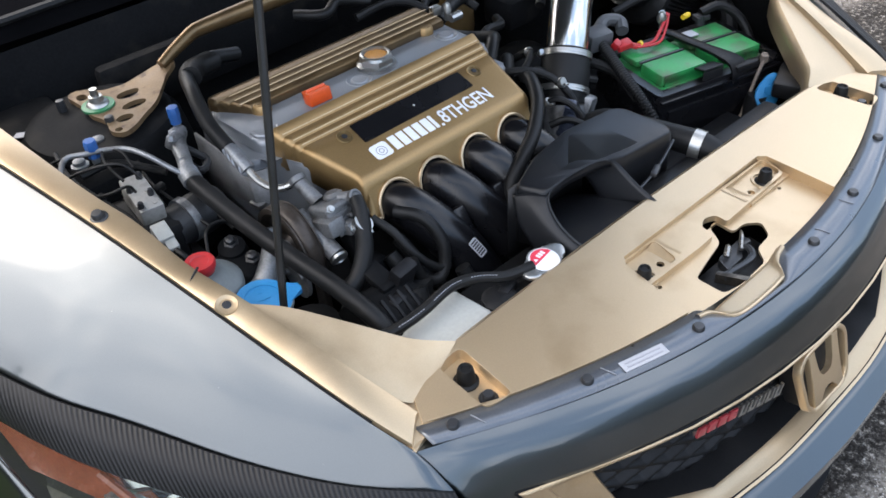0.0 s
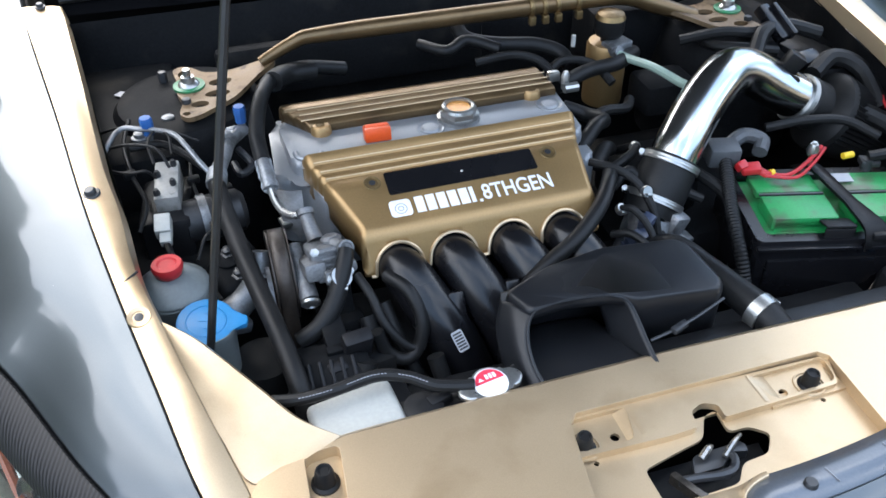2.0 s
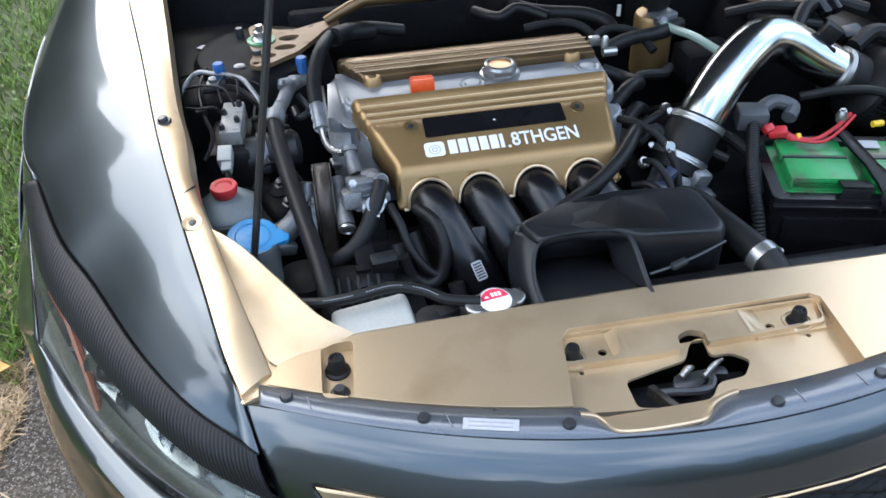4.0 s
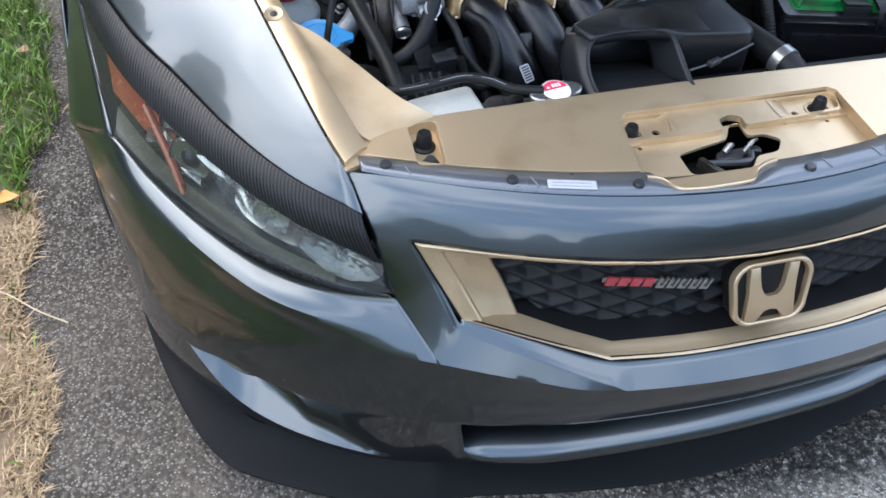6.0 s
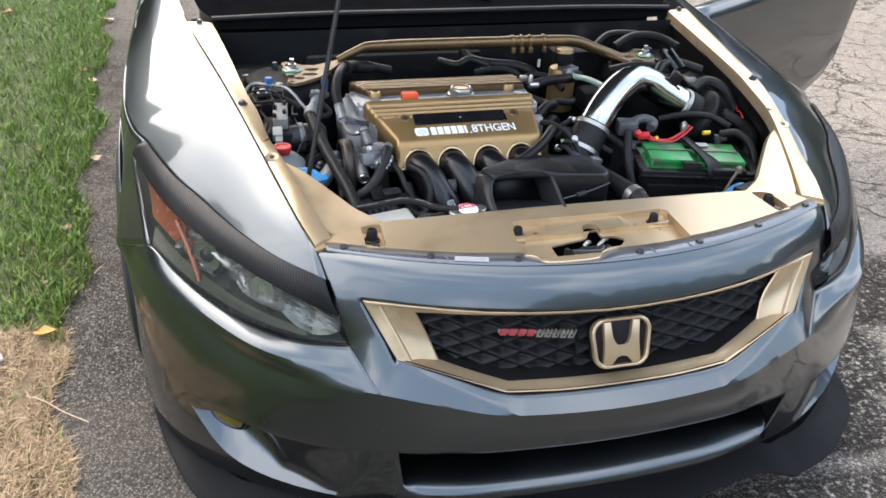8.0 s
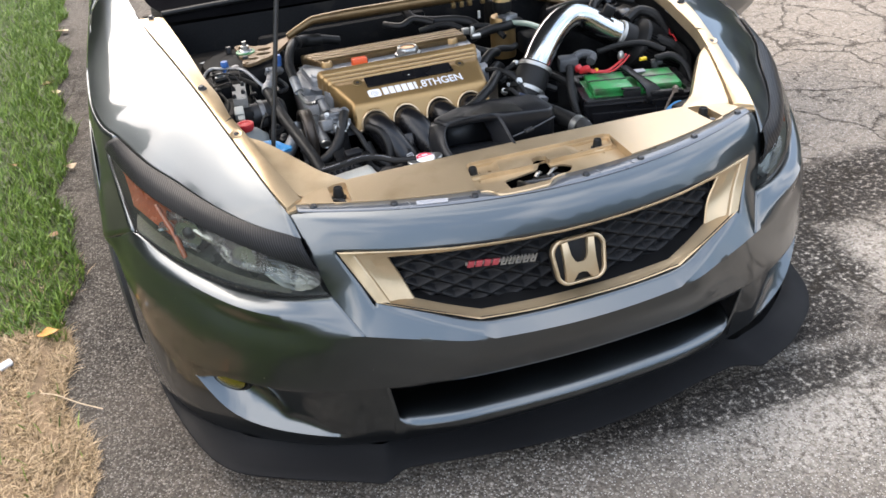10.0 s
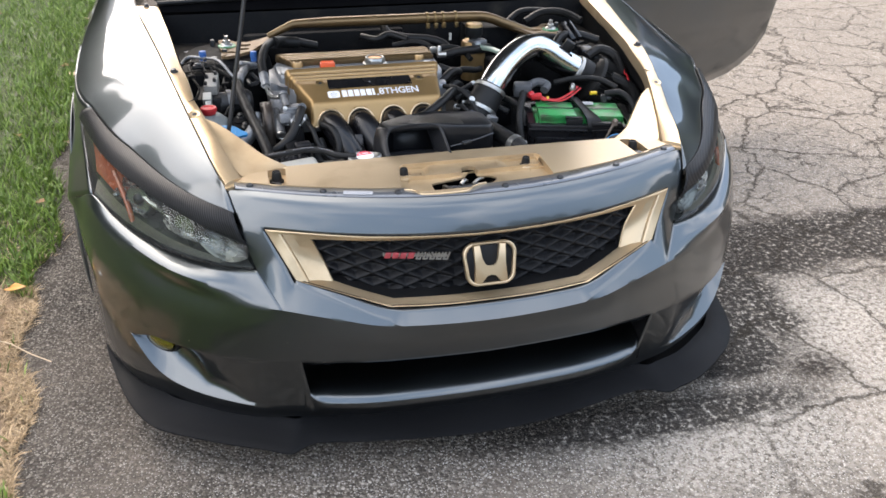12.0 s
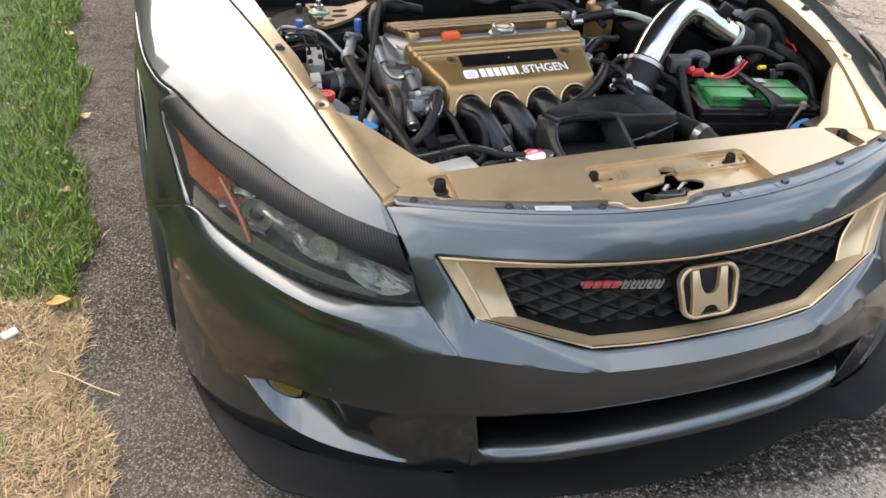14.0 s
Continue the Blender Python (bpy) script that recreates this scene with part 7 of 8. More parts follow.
box(bm, (.075, .12, .09), pose(-.560, .775, .69, 0, 0, -6), .012)
part("base", bm, plastic, unit)
bm = bmesh.new()
lathe(bm, [(.020, -.045), (.031, -.040), (.033, .0), (.032, .040), (.024, .048), (.010, .050)], 24, pose(-.500, .748, .708, 0, 90, 8))
motor = part("motor", bm, mat("dark_grey_casting", (0.022, 0.0225, 0.024), 0.45, 0.3, 0, 0.3, 30.0, 300.0, 0.15, 200.0), unit, "dark grey pump motor")
bm = bmesh.new()
lathe(bm, [(.0325, -.006), (.0345, -.006), (.0345, .006), (.0325, .006)], 24, pose(-.512, .746, .710, 0, 90, 8))
part("strap", bm, alu, motor, "pale metal strap")
bm = bmesh.new()
for k, (dx, dy) in enumerate(((-.012, -.030), (.010, -.012), (-.012, .008), (.010, .028))):
    lathe(bm, [(.0048, .022), (.0048, .029), (.0032, .033)], 8, um @ Matrix.Translation((dx, dy, 0)))
part("pipe_nut", bm, clip_mat, unit)
for k, pts in enumerate(([(-.565, .758, .782), (-.575, .75, .80), (-.60, .76, .795), (-.63, .80, .78)], [(-.545, .775, .785), (-.56, .80, .805), (-.60, .83, .80), (-.64, .86, .78)], [(-.566, .79, .785), (-.57, .83, .80), (-.55, .87, .795), (-.50, .86, .77)], [(-.54, .81, .785), (-.545, .85, .80), (-.60, .90, .79), (-.65, .93, .77)])):
    bm = bmesh.new()
    tube(bm, pts, .0022, 8)
    part("brake_pipe", bm, rubber, unit)
bm = bmesh.new()
box(bm, (.022, .030, .022), pose(-.567, .702, .738, 20, 0, -5), .002)
box(bm, (.016, .018, .014), pose(-.566, .682, .730, 20, 0, -5), .002)
part("white_plug", bm, white_plastic, unit, "white electrical plug")
bm = bmesh.new()
tube(bm, [(-.566, .672, .727), (-.562, .655, .72), (-.56, .64, .69)], .005, 8)
part("plug_cable", bm, rubber, unit)
bm = bmesh.new()
lathe(bm, [(.006, .70), (.010, .735), (.010, .745), (.007, .755), (.002, .756)], 12, Matrix.Translation((-.532, .884, 0)))
part("stud", bm, alu, unit)
bm = bmesh.new()
box(bm, (.030, .026, .05), pose(-.532, .886, .722, 0, 0, -20), .006)
part("stud_block", bm, plastic, unit)
bm = bmesh.new()
tube(bm, [(-.60, .862, .775), (-.55, .858, .775), (-.50, .80, .762)], .006, 8)
part("rear_pipe", bm, rubber, unit)

# air-conditioning lines
ac = thing("air_conditioning_line", "bright aluminium coolant pipe with blue service caps and black hose", "pipe", at=(-.50, .85, .70))
bm = bmesh.new()
tube(bm, [(-.640, .835, .780), (-.619, .866, .797), (-.603, .879, .801), (-.581, .869, .801), (-.558, .861, .800), (-.533, .842, .799), (-.518, .810, .795), (-.502, .780, .780), (-.490, .765, .768)], .0040, 10, 60)
part("bright_pipe", bm, alu, ac, "dull aluminium pipe")
for x, y, z in ((-.569, .871, .800), (-.432, .886, .788)):
    bm = bmesh.new()
    lathe(bm, [(.0075, -.010), (.0085, -.010), (.0088, .001), (.0096, .003), (.0096, .014), (.0084, .0175), (.002, .018)], 8, Matrix.Translation((x, y, z)))
    service_cap = part("service_cap", bm, cap_blue, ac, "dark blue service cap")
    bm = bmesh.new()
    lathe(bm, [(.004, -.034), (.005, -.020), (.0062, -.018), (.0062, -.009)], 10, Matrix.Translation((x, y, z)))
    part("valve_stem", bm, alu, service_cap, "bare valve stem")
bm = bmesh.new()
tube(bm, [(-.430, .882, .765), (-.440, .862, .772), (-.458, .835, .775), (-.470, .80, .770), (-.484, .765, .765)], [.0085, .0105, .012, .011, .0115], 12)
box(bm, (.024, .018, .022), pose(-.462, .838, .780, 20, 10, 30), .004)
box(bm, (.028, .014, .012), pose(-.446, .866, .776, 0, 20, 50), .003)
lathe(bm, [(.006, 0), (.006, .008), (.004, .010)], 8, pose(-.470, .828, .786, -30, 20, 0))
lathe(bm, [(.0075, -.010), (.0085, -.006), (.0085, .006), (.0075, .010)], 12, pose(-.474, .795, .770, 70, 0, -18))
part("manifold", bm, alu, ac, "cast aluminium line block")
bm = bmesh.new()
tube(bm, [(-.482, .770, .766), (-.487, .745, .762)], .0142, 18)
for k in range(3):
    y = .767 - .008 * k
    lathe(bm, [(.0140, -.0018), (.0152, 0), (.0140, .0018)], 18, pose(-.4825 - .0016 * k, y, .7655 - .0013 * k, 80, 0, -11))
part("crimp", bm, alu, ac, "crimped alloy ferrule")
bm = bmesh.new()
tube(bm, [(-.486, .752, .763), (-.482, .70, .752), (-.472, .63, .734), (-.458, .55, .716), (-.444, .47, .700), (-.434, .40, .675), (-.430, .37, .62)], .0130, 16, 50)
part("black_hose", bm, rubber, ac, "thick black hose")
bm = bmesh.new()
tube(bm, [(-.445, .845, .755), (-.43, .815, .742), (-.448, .80, .738), (-.455, .83, .74)], .006, 8)
part("loop_pipe", bm, clip_mat, ac)

# breather hose over the cam cover's left end
hose = thing("steering_hose", "black rubber hose with a crimped steel end beside the cam cover", "hose", at=(-.40, .80, .70))
bm = bmesh.new()
tube(bm, [(-.24, 1.02, .775), (-.31, 1.00, .797), (-.365, .955, .812), (-.396, .88, .818), (-.415, .81, .800), (-.416, .760, .779)], .0118, 14, 50)
part("rubber", bm, rubber, hose)
bm = bmesh.new()
tube(bm, [(-.3, .99, .795), (-.345, .965, .806), (-.37, .93, .815)], .0165, 14, 16)
part("sleeve", bm, rubber, hose)
bm = bmesh.new()
tube(bm, [(-.416, .764, .781), (-.413, .720, .757)], [.0105, .0108], 14)
for t in (.15, .36, .57, .9):
    lathe(bm, [(.0104, -.0022), (.0126, -.0008), (.0126, .0008), (.0104, .0022)], 16, pose(-.416 + .003 * t, .764 - .044 * t, .781 - .024 * t, 61, 0, 4))
part("crimp", bm, alu, hose, "crimped steel ferrule")
bm = bmesh.new()
tube(bm, [(-.413, .722, .758), (-.410, .700, .746), (-.402, .680, .740), (-.390, .664, .743), (-.376, .655, .750)], .0055, 10, 30)
part("bright_pipe", bm, steel, hose)

# steering pump
pump = thing("steering_pump", "cast aluminium steering pump with belt pulley", "pump", at=(-.38, .60, .60))
pump_alloy = mat("pump_casting", (0.145, 0.148, 0.151), 0.50, 0.5, 0, 0.3, 25.0, 350.0, 0.45, 220.0, dirt=(0.05, 0.044, 0.038), dirt_at=(0.50, 0.72), dirt_scale=45.0)
bm = bmesh.new()
tube(bm, [(-.401, .622, .722), (-.395, .548, .686)], [.0118, .0128], 18)
pump_body = part("barrel", bm, pump_alloy, pump, "round alloy pressure valve")
bm = bmesh.new()
lathe(bm, [(.0105, -.001), (.0135, .0), (.0135, .004), (.0095, .006), (.0085, .004), (.002, .004)], 18, pose(-.3948, .545, .6845, 116, 0, -4))
part("end_plug", bm, steel, pump_body, "bright round end plug")
bm = bmesh.new()
pm = pose(-.362, .590, .716, -20, 0, 5)
box(bm, (.050, .048, .046), pm, .006, 3)
box(bm, (.030, .060, .026), pm @ Matrix.Translation((-.022, -.006, -.004)), .005)
box(bm, (.026, .020, .016), pm @ Matrix.Translation((.020, -.030, -.006)), .004)
box(bm, (.018, .024, .020), pm @ Matrix.Translation((-.004, -.032, -.014)), .004)
lathe(bm, [(.015, -.004), (.015, .004), (.010, .008)], 16, pm @ Matrix.Translation((.012, .004, .022)))
body = part("body", bm, pump_alloy, pump, "cast aluminium body")
for k in range(5):
    bm = bmesh.new()
    box(bm, (.046, .0025, .005), pm @ Matrix.Translation((.004, -.0255, .017 - .0095 * k)), .001)
    part("rib", bm, pump_alloy, body)
for dx, dy, dz in ((-.018, -.024, .020), (.021, -.022, .020), (.022, -.036, -.012), (-.006, -.045, -.014)):
    bm = bmesh.new()
    m = pm @ Matrix.Translation((dx, dy, dz)) @ Matrix.Rotation(radians(70), 4, 'X')
    lathe(bm, [(.0062, 0), (.0062, .0025), (.0045, .003), (.0045, .0075), (.002, .008)], 6, m)
    part("bolt", bm, steel, body)
bm = bmesh.new()
tube(bm, [(-.376, .656, .756), (-.374, .640, .745), (-.370, .615, .730)], [.0095, .0105, .0115], 14)
lathe(bm, [(.0095, -.005), (.0125, -.004), (.0125, .004), (.0095, .005)], 14, pose(-.3755, .652, .7535, -52, 0, 0))
part("inlet", bm, pump_alloy, body, "alloy inlet neck")
bm = bmesh.new()
lathe(bm, [(.0085, -.005), (.0112, -.004), (.0112, .004), (.0085, .005), (.0070, .0035), (.002, .003)], 16, pose(-.337, .571, .743, 55, 20, 0))
tube(bm, [(-.350, .590, .738), (-.338, .574, .741), (-.340, .560, .738)], [.0095, .009, .0085], 12)
part("outlet", bm, pump_alloy, body, "round outlet union")
bm = bmesh.new()
box(bm, (.030, .028, .055), pose(-.352, .560, .668, -20, 0, 5), .006)
box(bm, (.05, .04, .05), pose(-.350, .535, .630, -10, 0, 5), .008)
part("bracket", bm, bay_dark, pump, "dark cast bracket")
# pulley in front of the timing case, with its ribbed belt
pm = Matrix.Translation((-.422, .62, .68)) @ Matrix.Rotation(radians(-90), 4, 'Y')
bm = bmesh.new()
lathe(bm, [(.056, -.014), (.064, -.014), (.064, -.012), (.061, -.011), (.061, .011), (.064, .012), (.064, .014), (.056, .014), (.050, .006), (.020, .003), (.016, .010), (.002, .010)], 40, pm)
pulley = part("pulley", bm, mat("brown_black_steel", (0.050, 0.040, 0.033), 0.40, 0.3, 0, 0.3, 30.0, 200.0, spec=0.3), pump, "dark brown steel pulley")
bm = bmesh.new()
loop = [(.6845, .48), (.6845, .60)] + [(.62 + .0645 * math.cos(a), .68 + .0645 * math.sin(a)) for a in np.linspace(0, math.pi, 22)] + [(.5555, .60), (.5555, .48)]
grid(bm, [[(x, y, z) for y, z in loop] for x in np.linspace(-.4325, -.4115, 3)])
part("belt", bm, pulley.data.materials[0], pump, "black drive belt", 50, 0.003)
bm = bmesh.new()
hm = Matrix.Translation((-.4385, .590, .664)) @ Matrix.Rotation(radians(-90), 4, 'Y') @ Matrix.Rotation(radians(20), 4, 'Z')
plate(bm, [(.046 * math.cos(a), .033 * math.sin(a)) for a in np.linspace(0, 2 * math.pi, 29)[:-1]], [[(.012 + .013 * math.cos(a), .010 * math.sin(a)) for a in np.linspace(0, 2 * math.pi, 13)[:-1]], [(-.024 + .006 * math.cos(a), .006 * math.sin(a)) for a in np.linspace(0, 2 * math.pi, 11)[:-1]]], .006, .006)
for dx, dy in ((.034, 0), (-.006, .020), (-.006, -.020)):
    lathe(bm, [(.006, .006), (.006, .010), (.002, .011)], 8, Matrix.Translation((dx, dy, 0)))
bm.transform(hm)
part("tensioner_plate", bm, alu, pump, "stained cast tensioner plate")
bm = bmesh.new()
tube(bm, [(-.3375, .567, .743), (-.343, .553, .735), (-.353, .536, .720), (-.368, .518, .696), (-.392, .504, .674), (-.420, .500, .660)], [.0105, .0118, .0128, .0130, .0128, .0125], 14, 40)
part("pump_hose", bm, rubber, pump, "short black hose")
bm = bmesh.new()
m = pose(-.3525, .5375, .722, 32, 20, 0)
for dz in (-.0045, .0045):
    lathe(bm, [(.0130, dz - .0016), (.0142, dz - .0016), (.0142, dz + .0016), (.0130, dz + .0016)], 20, m)
box(bm, (.012, .005, .011), m @ Matrix.Translation((.002, -.0155, 0)), .001)
part("spring_clip", bm, steel, pump)

# radiator cap, overflow hose and bottle
rm = pose(-.221, .320, .6965, 4, 0, 8)
bm = bmesh.new()
wing = []
for a in np.linspace(0, 2 * math.pi, 49)[:-1]:
    r = .0235 + .0180 * max(0, abs(math.cos(a)) - .80) / .20
    wing.append((r * math.cos(a), r * math.sin(a) if abs(math.cos(a)) < .93 else r * math.sin(a) * .9))
prism(bm, wing, .002, .0075, rm, .0028, 3)
rad_cap = part("radiator_cap", bm, steel, car, "polished radiator cap with a red and white label")
bm = bmesh.new()
lathe(bm, [(.0215, .0070), (.0210, .0085), (.0190, .0092), (.002, .0095)], 28, rm)
part("white_label", bm, white_vinyl, rad_cap)
bm = bmesh.new()
prism(bm, [(.0185 * math.cos(a), .0185 * math.sin(a)) for a in np.linspace(.10, math.pi - .02, 16)], .0095, .0099, rm)
red_face = part("red_label", bm, mat("red_label", (0.62, 0.03, 0.06), 0.4, 0, 0.2, 0.08, 50.0, 200.0), rad_cap, "red half of the label")
bm = bmesh.new()
prism(bm, [(-.014, .004), (-.007, .004), (-.0105, .009)], .0099, .0102, rm)
for dx in (-.002, .003, .008):
    box(bm, (.0035, .007, .0004), rm @ Matrix.Translation((dx, .008, .0100)))
for dy in (-.004, -.009):
    box(bm, (.020, .0012, .0003), rm @ Matrix.Translation((0, dy, .0096)))
part("print_bar", bm, white_vinyl, red_face)
bm = bmesh.new()
lathe(bm, [(.030, .66), (.022, .68), (.022, .702)], 24, Matrix.Translation((-.221, .320, 0)))
part("neck", bm, plastic, rad_cap)

overflow = thing("overflow_bottle", "milky white coolant bottle tucked under the gold cover", "bottle", at=(-.36, .33, .55))
bm = bmesh.new()
box(bm, (.105, .075, .13), pose(-.375, .340, .622, 0, -4, 6), .010, 3)
part("bottle", bm, white_plastic, overflow)
bm = bmesh.new()
lathe(bm, [(.024, .66), (.024, .688), (.018, .692)], 18, Matrix.Translation((-.302, .322, 0)))
box(bm, (.030, .016, .018), pose(-.282, .328, .685, 0, 0, 20), .003)
part("pump_cap", bm, plastic, overflow)
line = thing("overflow_hose", "thin black rubber hose with worn white lettering", "hose", at=(-.35, .35, .69))
hose_path = [(-.470, .372, .700), (-.440, .362, .704), (-.400, .358, .710), (-.350, .362, .714), (-.315, .352, .712), (-.285, .334, .706), (-.258, .326, .704), (-.240, .322, .704)]
bm = bmesh.new()
tube(bm, hose_path, .0075, 10, 50)
part("rubber", bm, rubber, line)
pth = spline(hose_path, 60)
for k in list(range(8, 18)) + list(range(22, 34)) + list(range(37, 46)):
    d = Vector(pth[k + 1] - pth[k]).normalized()
    bm = bmesh.new()
    box(bm, (.0028, .0009, .0003), Matrix.Translation(Vector(pth[k]) + Vector((0, -.0040, .0064))) @ d.to_track_quat('X', 'Z').to_matrix().to_4x4() @ Matrix.Rotation(radians(30), 4, 'X'))
    part("print_bar", bm, ink, line)

# catch can and its pale hose
can = thing("oil_catch_can", "bronze catch can with a black breather filter and pale green hose", "catch can", at=(.235, .965, .65))
bm = bmesh.new()
lathe(bm, [(.036, .66), (.037, .665), (.037, .772), (.034, .778), (.012, .780)], 28, Matrix.Translation((.237, .972, 0)))
part("can_body", bm, gold_metal, can, "bronze can")
bm = bmesh.new()
lathe(bm, [(.014, .778), (.014, .790), (.024, .792), (.027, .800), (.027, .822), (.022, .828), (.018, .8285)], 24, Matrix.Translation((.237, .972, 0)))
part("breather", bm, rubber, can, "small black breather filter")
bm = bmesh.new()
lathe(bm, [(.0275, .823), (.024, .831), (.012, .834), (.002, .834)], 24, Matrix.Translation((.237, .972, 0)))
part("breather_top", bm, bronze_dark, can)
bm = bmesh.new()
box(bm, (.05, .03, .016), pose(.245, .952, .778, 0, 0, 15), .003)
lathe(bm, [(.010, -.02), (.010, .02)], 12, pose(.232, .945, .770, 70, 0, 20))
part("fitting", bm, alu, can, "aluminium fitting")
pale_green = mat("pale_green_hose", (0.2482, 0.3358, 0.2774), 0.35, 0, 0.2, 0.12, 30.0, 200.0)
bm = bmesh.new()
tube(bm, [(.236, .940, .770), (.245, .90, .775), (.258, .84, .785), (.270, .775, .788), (.276, .752, .790)], .0075, 10)
part("hose", bm, pale_green, can, "pale green translucent hose")

# wiring conduit, fuse box, lower hoses
conduit = thing("wiring_conduit", "black ribbed wiring conduit with a grey plug box", "cable", at=(.26, .55, .60))
path = spline([(.285, .640, .722), (.268, .600, .712), (.245, .55, .700), (.228, .500, .682), (.222, .465, .655), (.225, .44, .60)], 96)
bm = bmesh.new()
tube(bm, [tuple(p) for p in path], [.0088 if k % 2 else .0104 for k in range(96)], 12, 96, False)
part("conduit", bm, rubber, conduit)
bm = bmesh.new()
box(bm, (.050, .040, .035), pose(.285, .648, .725, 5, 0, -15), .006)
tube(bm, [(.30, .66, .725), (.335, .67, .735), (.36, .655, .73), (.345, .635, .722)], .012, 10)
part("plug_box", bm, mat("dark_grey_plastic", (0.055, 0.058, 0.062), 0.5, 0, 0, 0.2, 30.0, 200.0), conduit, "dark grey plug box")

duct = thing("radiator_hose", "black radiator hose held by a bright clamp", "hose", at=(.17, .40, .65))
bm = bmesh.new()
tube(bm, [(.10, .53, .66), (.118, .49, .688), (.135, .43, .694), (.150, .375, .694), (.163, .330, .690), (.172, .300, .675)], [.022, .024, .021, .0205, .022, .022], 18, 40)
part("rubber", bm, rubber, duct)
bm = bmesh.new()
m = Matrix.Translation((.1600, .340, .6905)) @ Vector((.13, -.45, -.04)).to_track_quat('Z', 'Y').to_matrix().to_4x4()
lathe(bm, [(.0235, -.0085), (.0250, -.0085), (.0250, .0085), (.0235, .0085)], 24, m)
box(bm, (.014, .010, .010), m @ Matrix.Translation((.026, 0, 0)), .002)
part("clamp", bm, steel, duct, "bright hose clamp")

flap = thing("blue_filler_flap", "blue plastic cap beside the battery box", "cap", at=(.43, .39, .60))
bm = bmesh.new()
prism(bm, [(.022 * math.cos(a) * (1 - .25 * math.sin(a)), .034 * math.sin(a)) for a in np.linspace(0, 2 * math.pi, 25)[:-1]], -.002, .003, pose(.441, .378, .652, 55, 25, -45), .0015)
lathe(bm, [(.010, .003), (.009, .006), (.004, .006)], 14, pose(.441, .378, .652, 55, 25, -45))
part("cap", bm, blue_mat, flap)
bm = bmesh.new()
lathe(bm, [(.022, .50), (.022, .635), (.018, .645)], 16, Matrix.Translation((.432, .392, 0)))
box(bm, (.09, .05, .03), pose(.470, .355, .668, 0, 0, 20), .006)
part("neck", bm, plastic, flap)

# the dip tube that bends over the runners
dip = thing("vacuum_hose", "black rubber hose bending over the intake runners", "hose", at=(-.03, .52, .70))
bm = bmesh.new()
tube(bm, [(.085, .640, .735), (.065, .605, .745), (.030, .560, .738), (-.02, .522, .722), (-.070, .500, .706), (-.105, .490, .680), (-.113, .480, .648)], .0115, 12, 50)
part("rubber", bm, rubber, dip)
bm = bmesh.new()
lathe(bm, [(.0125, -.006), (.0135, 0), (.0125, .006)], 14, pose(-.113, .481, .655, 10, 0, 0))
box(bm, (.016, .006, .010), pose(-.112, .468, .655, 10, 0, 0), .001)
part("spring_clip", bm, steel, dip)

lower = thing("heater_hoses", "looped black coolant hoses below the coil cover", "hose", at=(-.31, .45, .50))
for pts, r in (([(-.325, .520, .66), (-.318, .480, .62), (-.300, .44, .58), (-.27, .425, .56), (-.245, .43, .59), (-.25, .45, .63)], .012), ([(-.30, .53, .67), (-.285, .485, .62), (-.262, .45, .57), (-.24, .43, .54)], .011), ([(-.36, .44, .60), (-.33, .41, .565), (-.29, .40, .56), (-.27, .43, .60)], .013), ([(-.44, .47, .60), (-.40, .43, .60), (-.36, .42, .62), (-.345, .44, .66)], .016)):
    bm = bmesh.new()
    tube(bm, pts, r, 12, 30)
    part("hose", bm, rubber, lower)
alternator = thing("alternator", "dark cast alternator with cooling slots low in the bay", "alternator", at=(-.36, .43, .45))
bm = bmesh.new()
box(bm, (.10, .08, .12), pose(-.345, .425, .56, 0, 0, 5), .012)
part("housing", bm, plastic, alternator)
for k in range(5):
    bm = bmesh.new()
    box(bm, (.026, .006, .010), pose(-.335, .384, .580 - .0, 30, 0, 0) @ Matrix.Translation((0, 0, -.018 * k + .036)), .001)
    part("cooling_fin", bm, clip_mat, alternator)
bm = bmesh.new()
box(bm, (.06, .05, .10), pose(-.395, .50, .60, 0, 10, 0), .012)
box(bm, (.05, .05, .05), pose(-.33, .47, .62, 0, 10, 20), .010)
part("mount", bm, bay_dark, alternator)

# dark clutter along the right wing and the firewall
clutter = thing("fuse_box", "black fuse box and wiring loom on the inner wing", "fuse box", at=(.57, .80, .60))
bm = bmesh.new()
box(bm, (.10, .18, .09), pose(.585, .86, .72, 0, 8, 6), .012)
part("housing", bm, plastic, clutter)
bm = bmesh.new()
box(bm, (.024, .075, .020), pose(.505, .875, .815, 30, 0, 15), .004)
box(bm, (.012, .070, .020), pose(.523, .872, .819, 30, 0, 15), .003)
box(bm, (.045, .030, .025), pose(.535, .80, .775, 20, 0, 10), .005)
part("relay_plug", bm, gloss_black, clutter, "black relay plugs")
for pts, r in (([(.44, .82, .79), (.48, .86, .81), (.54, .88, .805), (.60, .86, .79)], .013), ([(.36, .93, .78), (.42, .90, .80), (.48, .88, .80), (.55, .92, .79)], .010), ([(.52, .76, .77), (.57, .78, .785), (.61, .75, .77), (.61, .68, .73)], .015), ([(.44, 1.08, .80), (.50, 1.09, .825), (.56, 1.06, .83), (.60, 1.0, .815)], .012), ([(.42, .96, .77), (.40, .90, .78), (.44, .85, .79), (.50, .84, .78)], .009), ([(.55, .70, .74), (.60, .64, .72), (.60, .58, .70), (.57, .54, .66)], .016), ([(.38, 1.10, .79), (.44, 1.13, .82), (.52, 1.13, .82), (.60, 1.10, .81)], .010)):
    bm = bmesh.new()
    tube(bm, pts, r, 10, 24)
    part("loom", bm, rubber, clutter)
red_wire = bmesh.new()
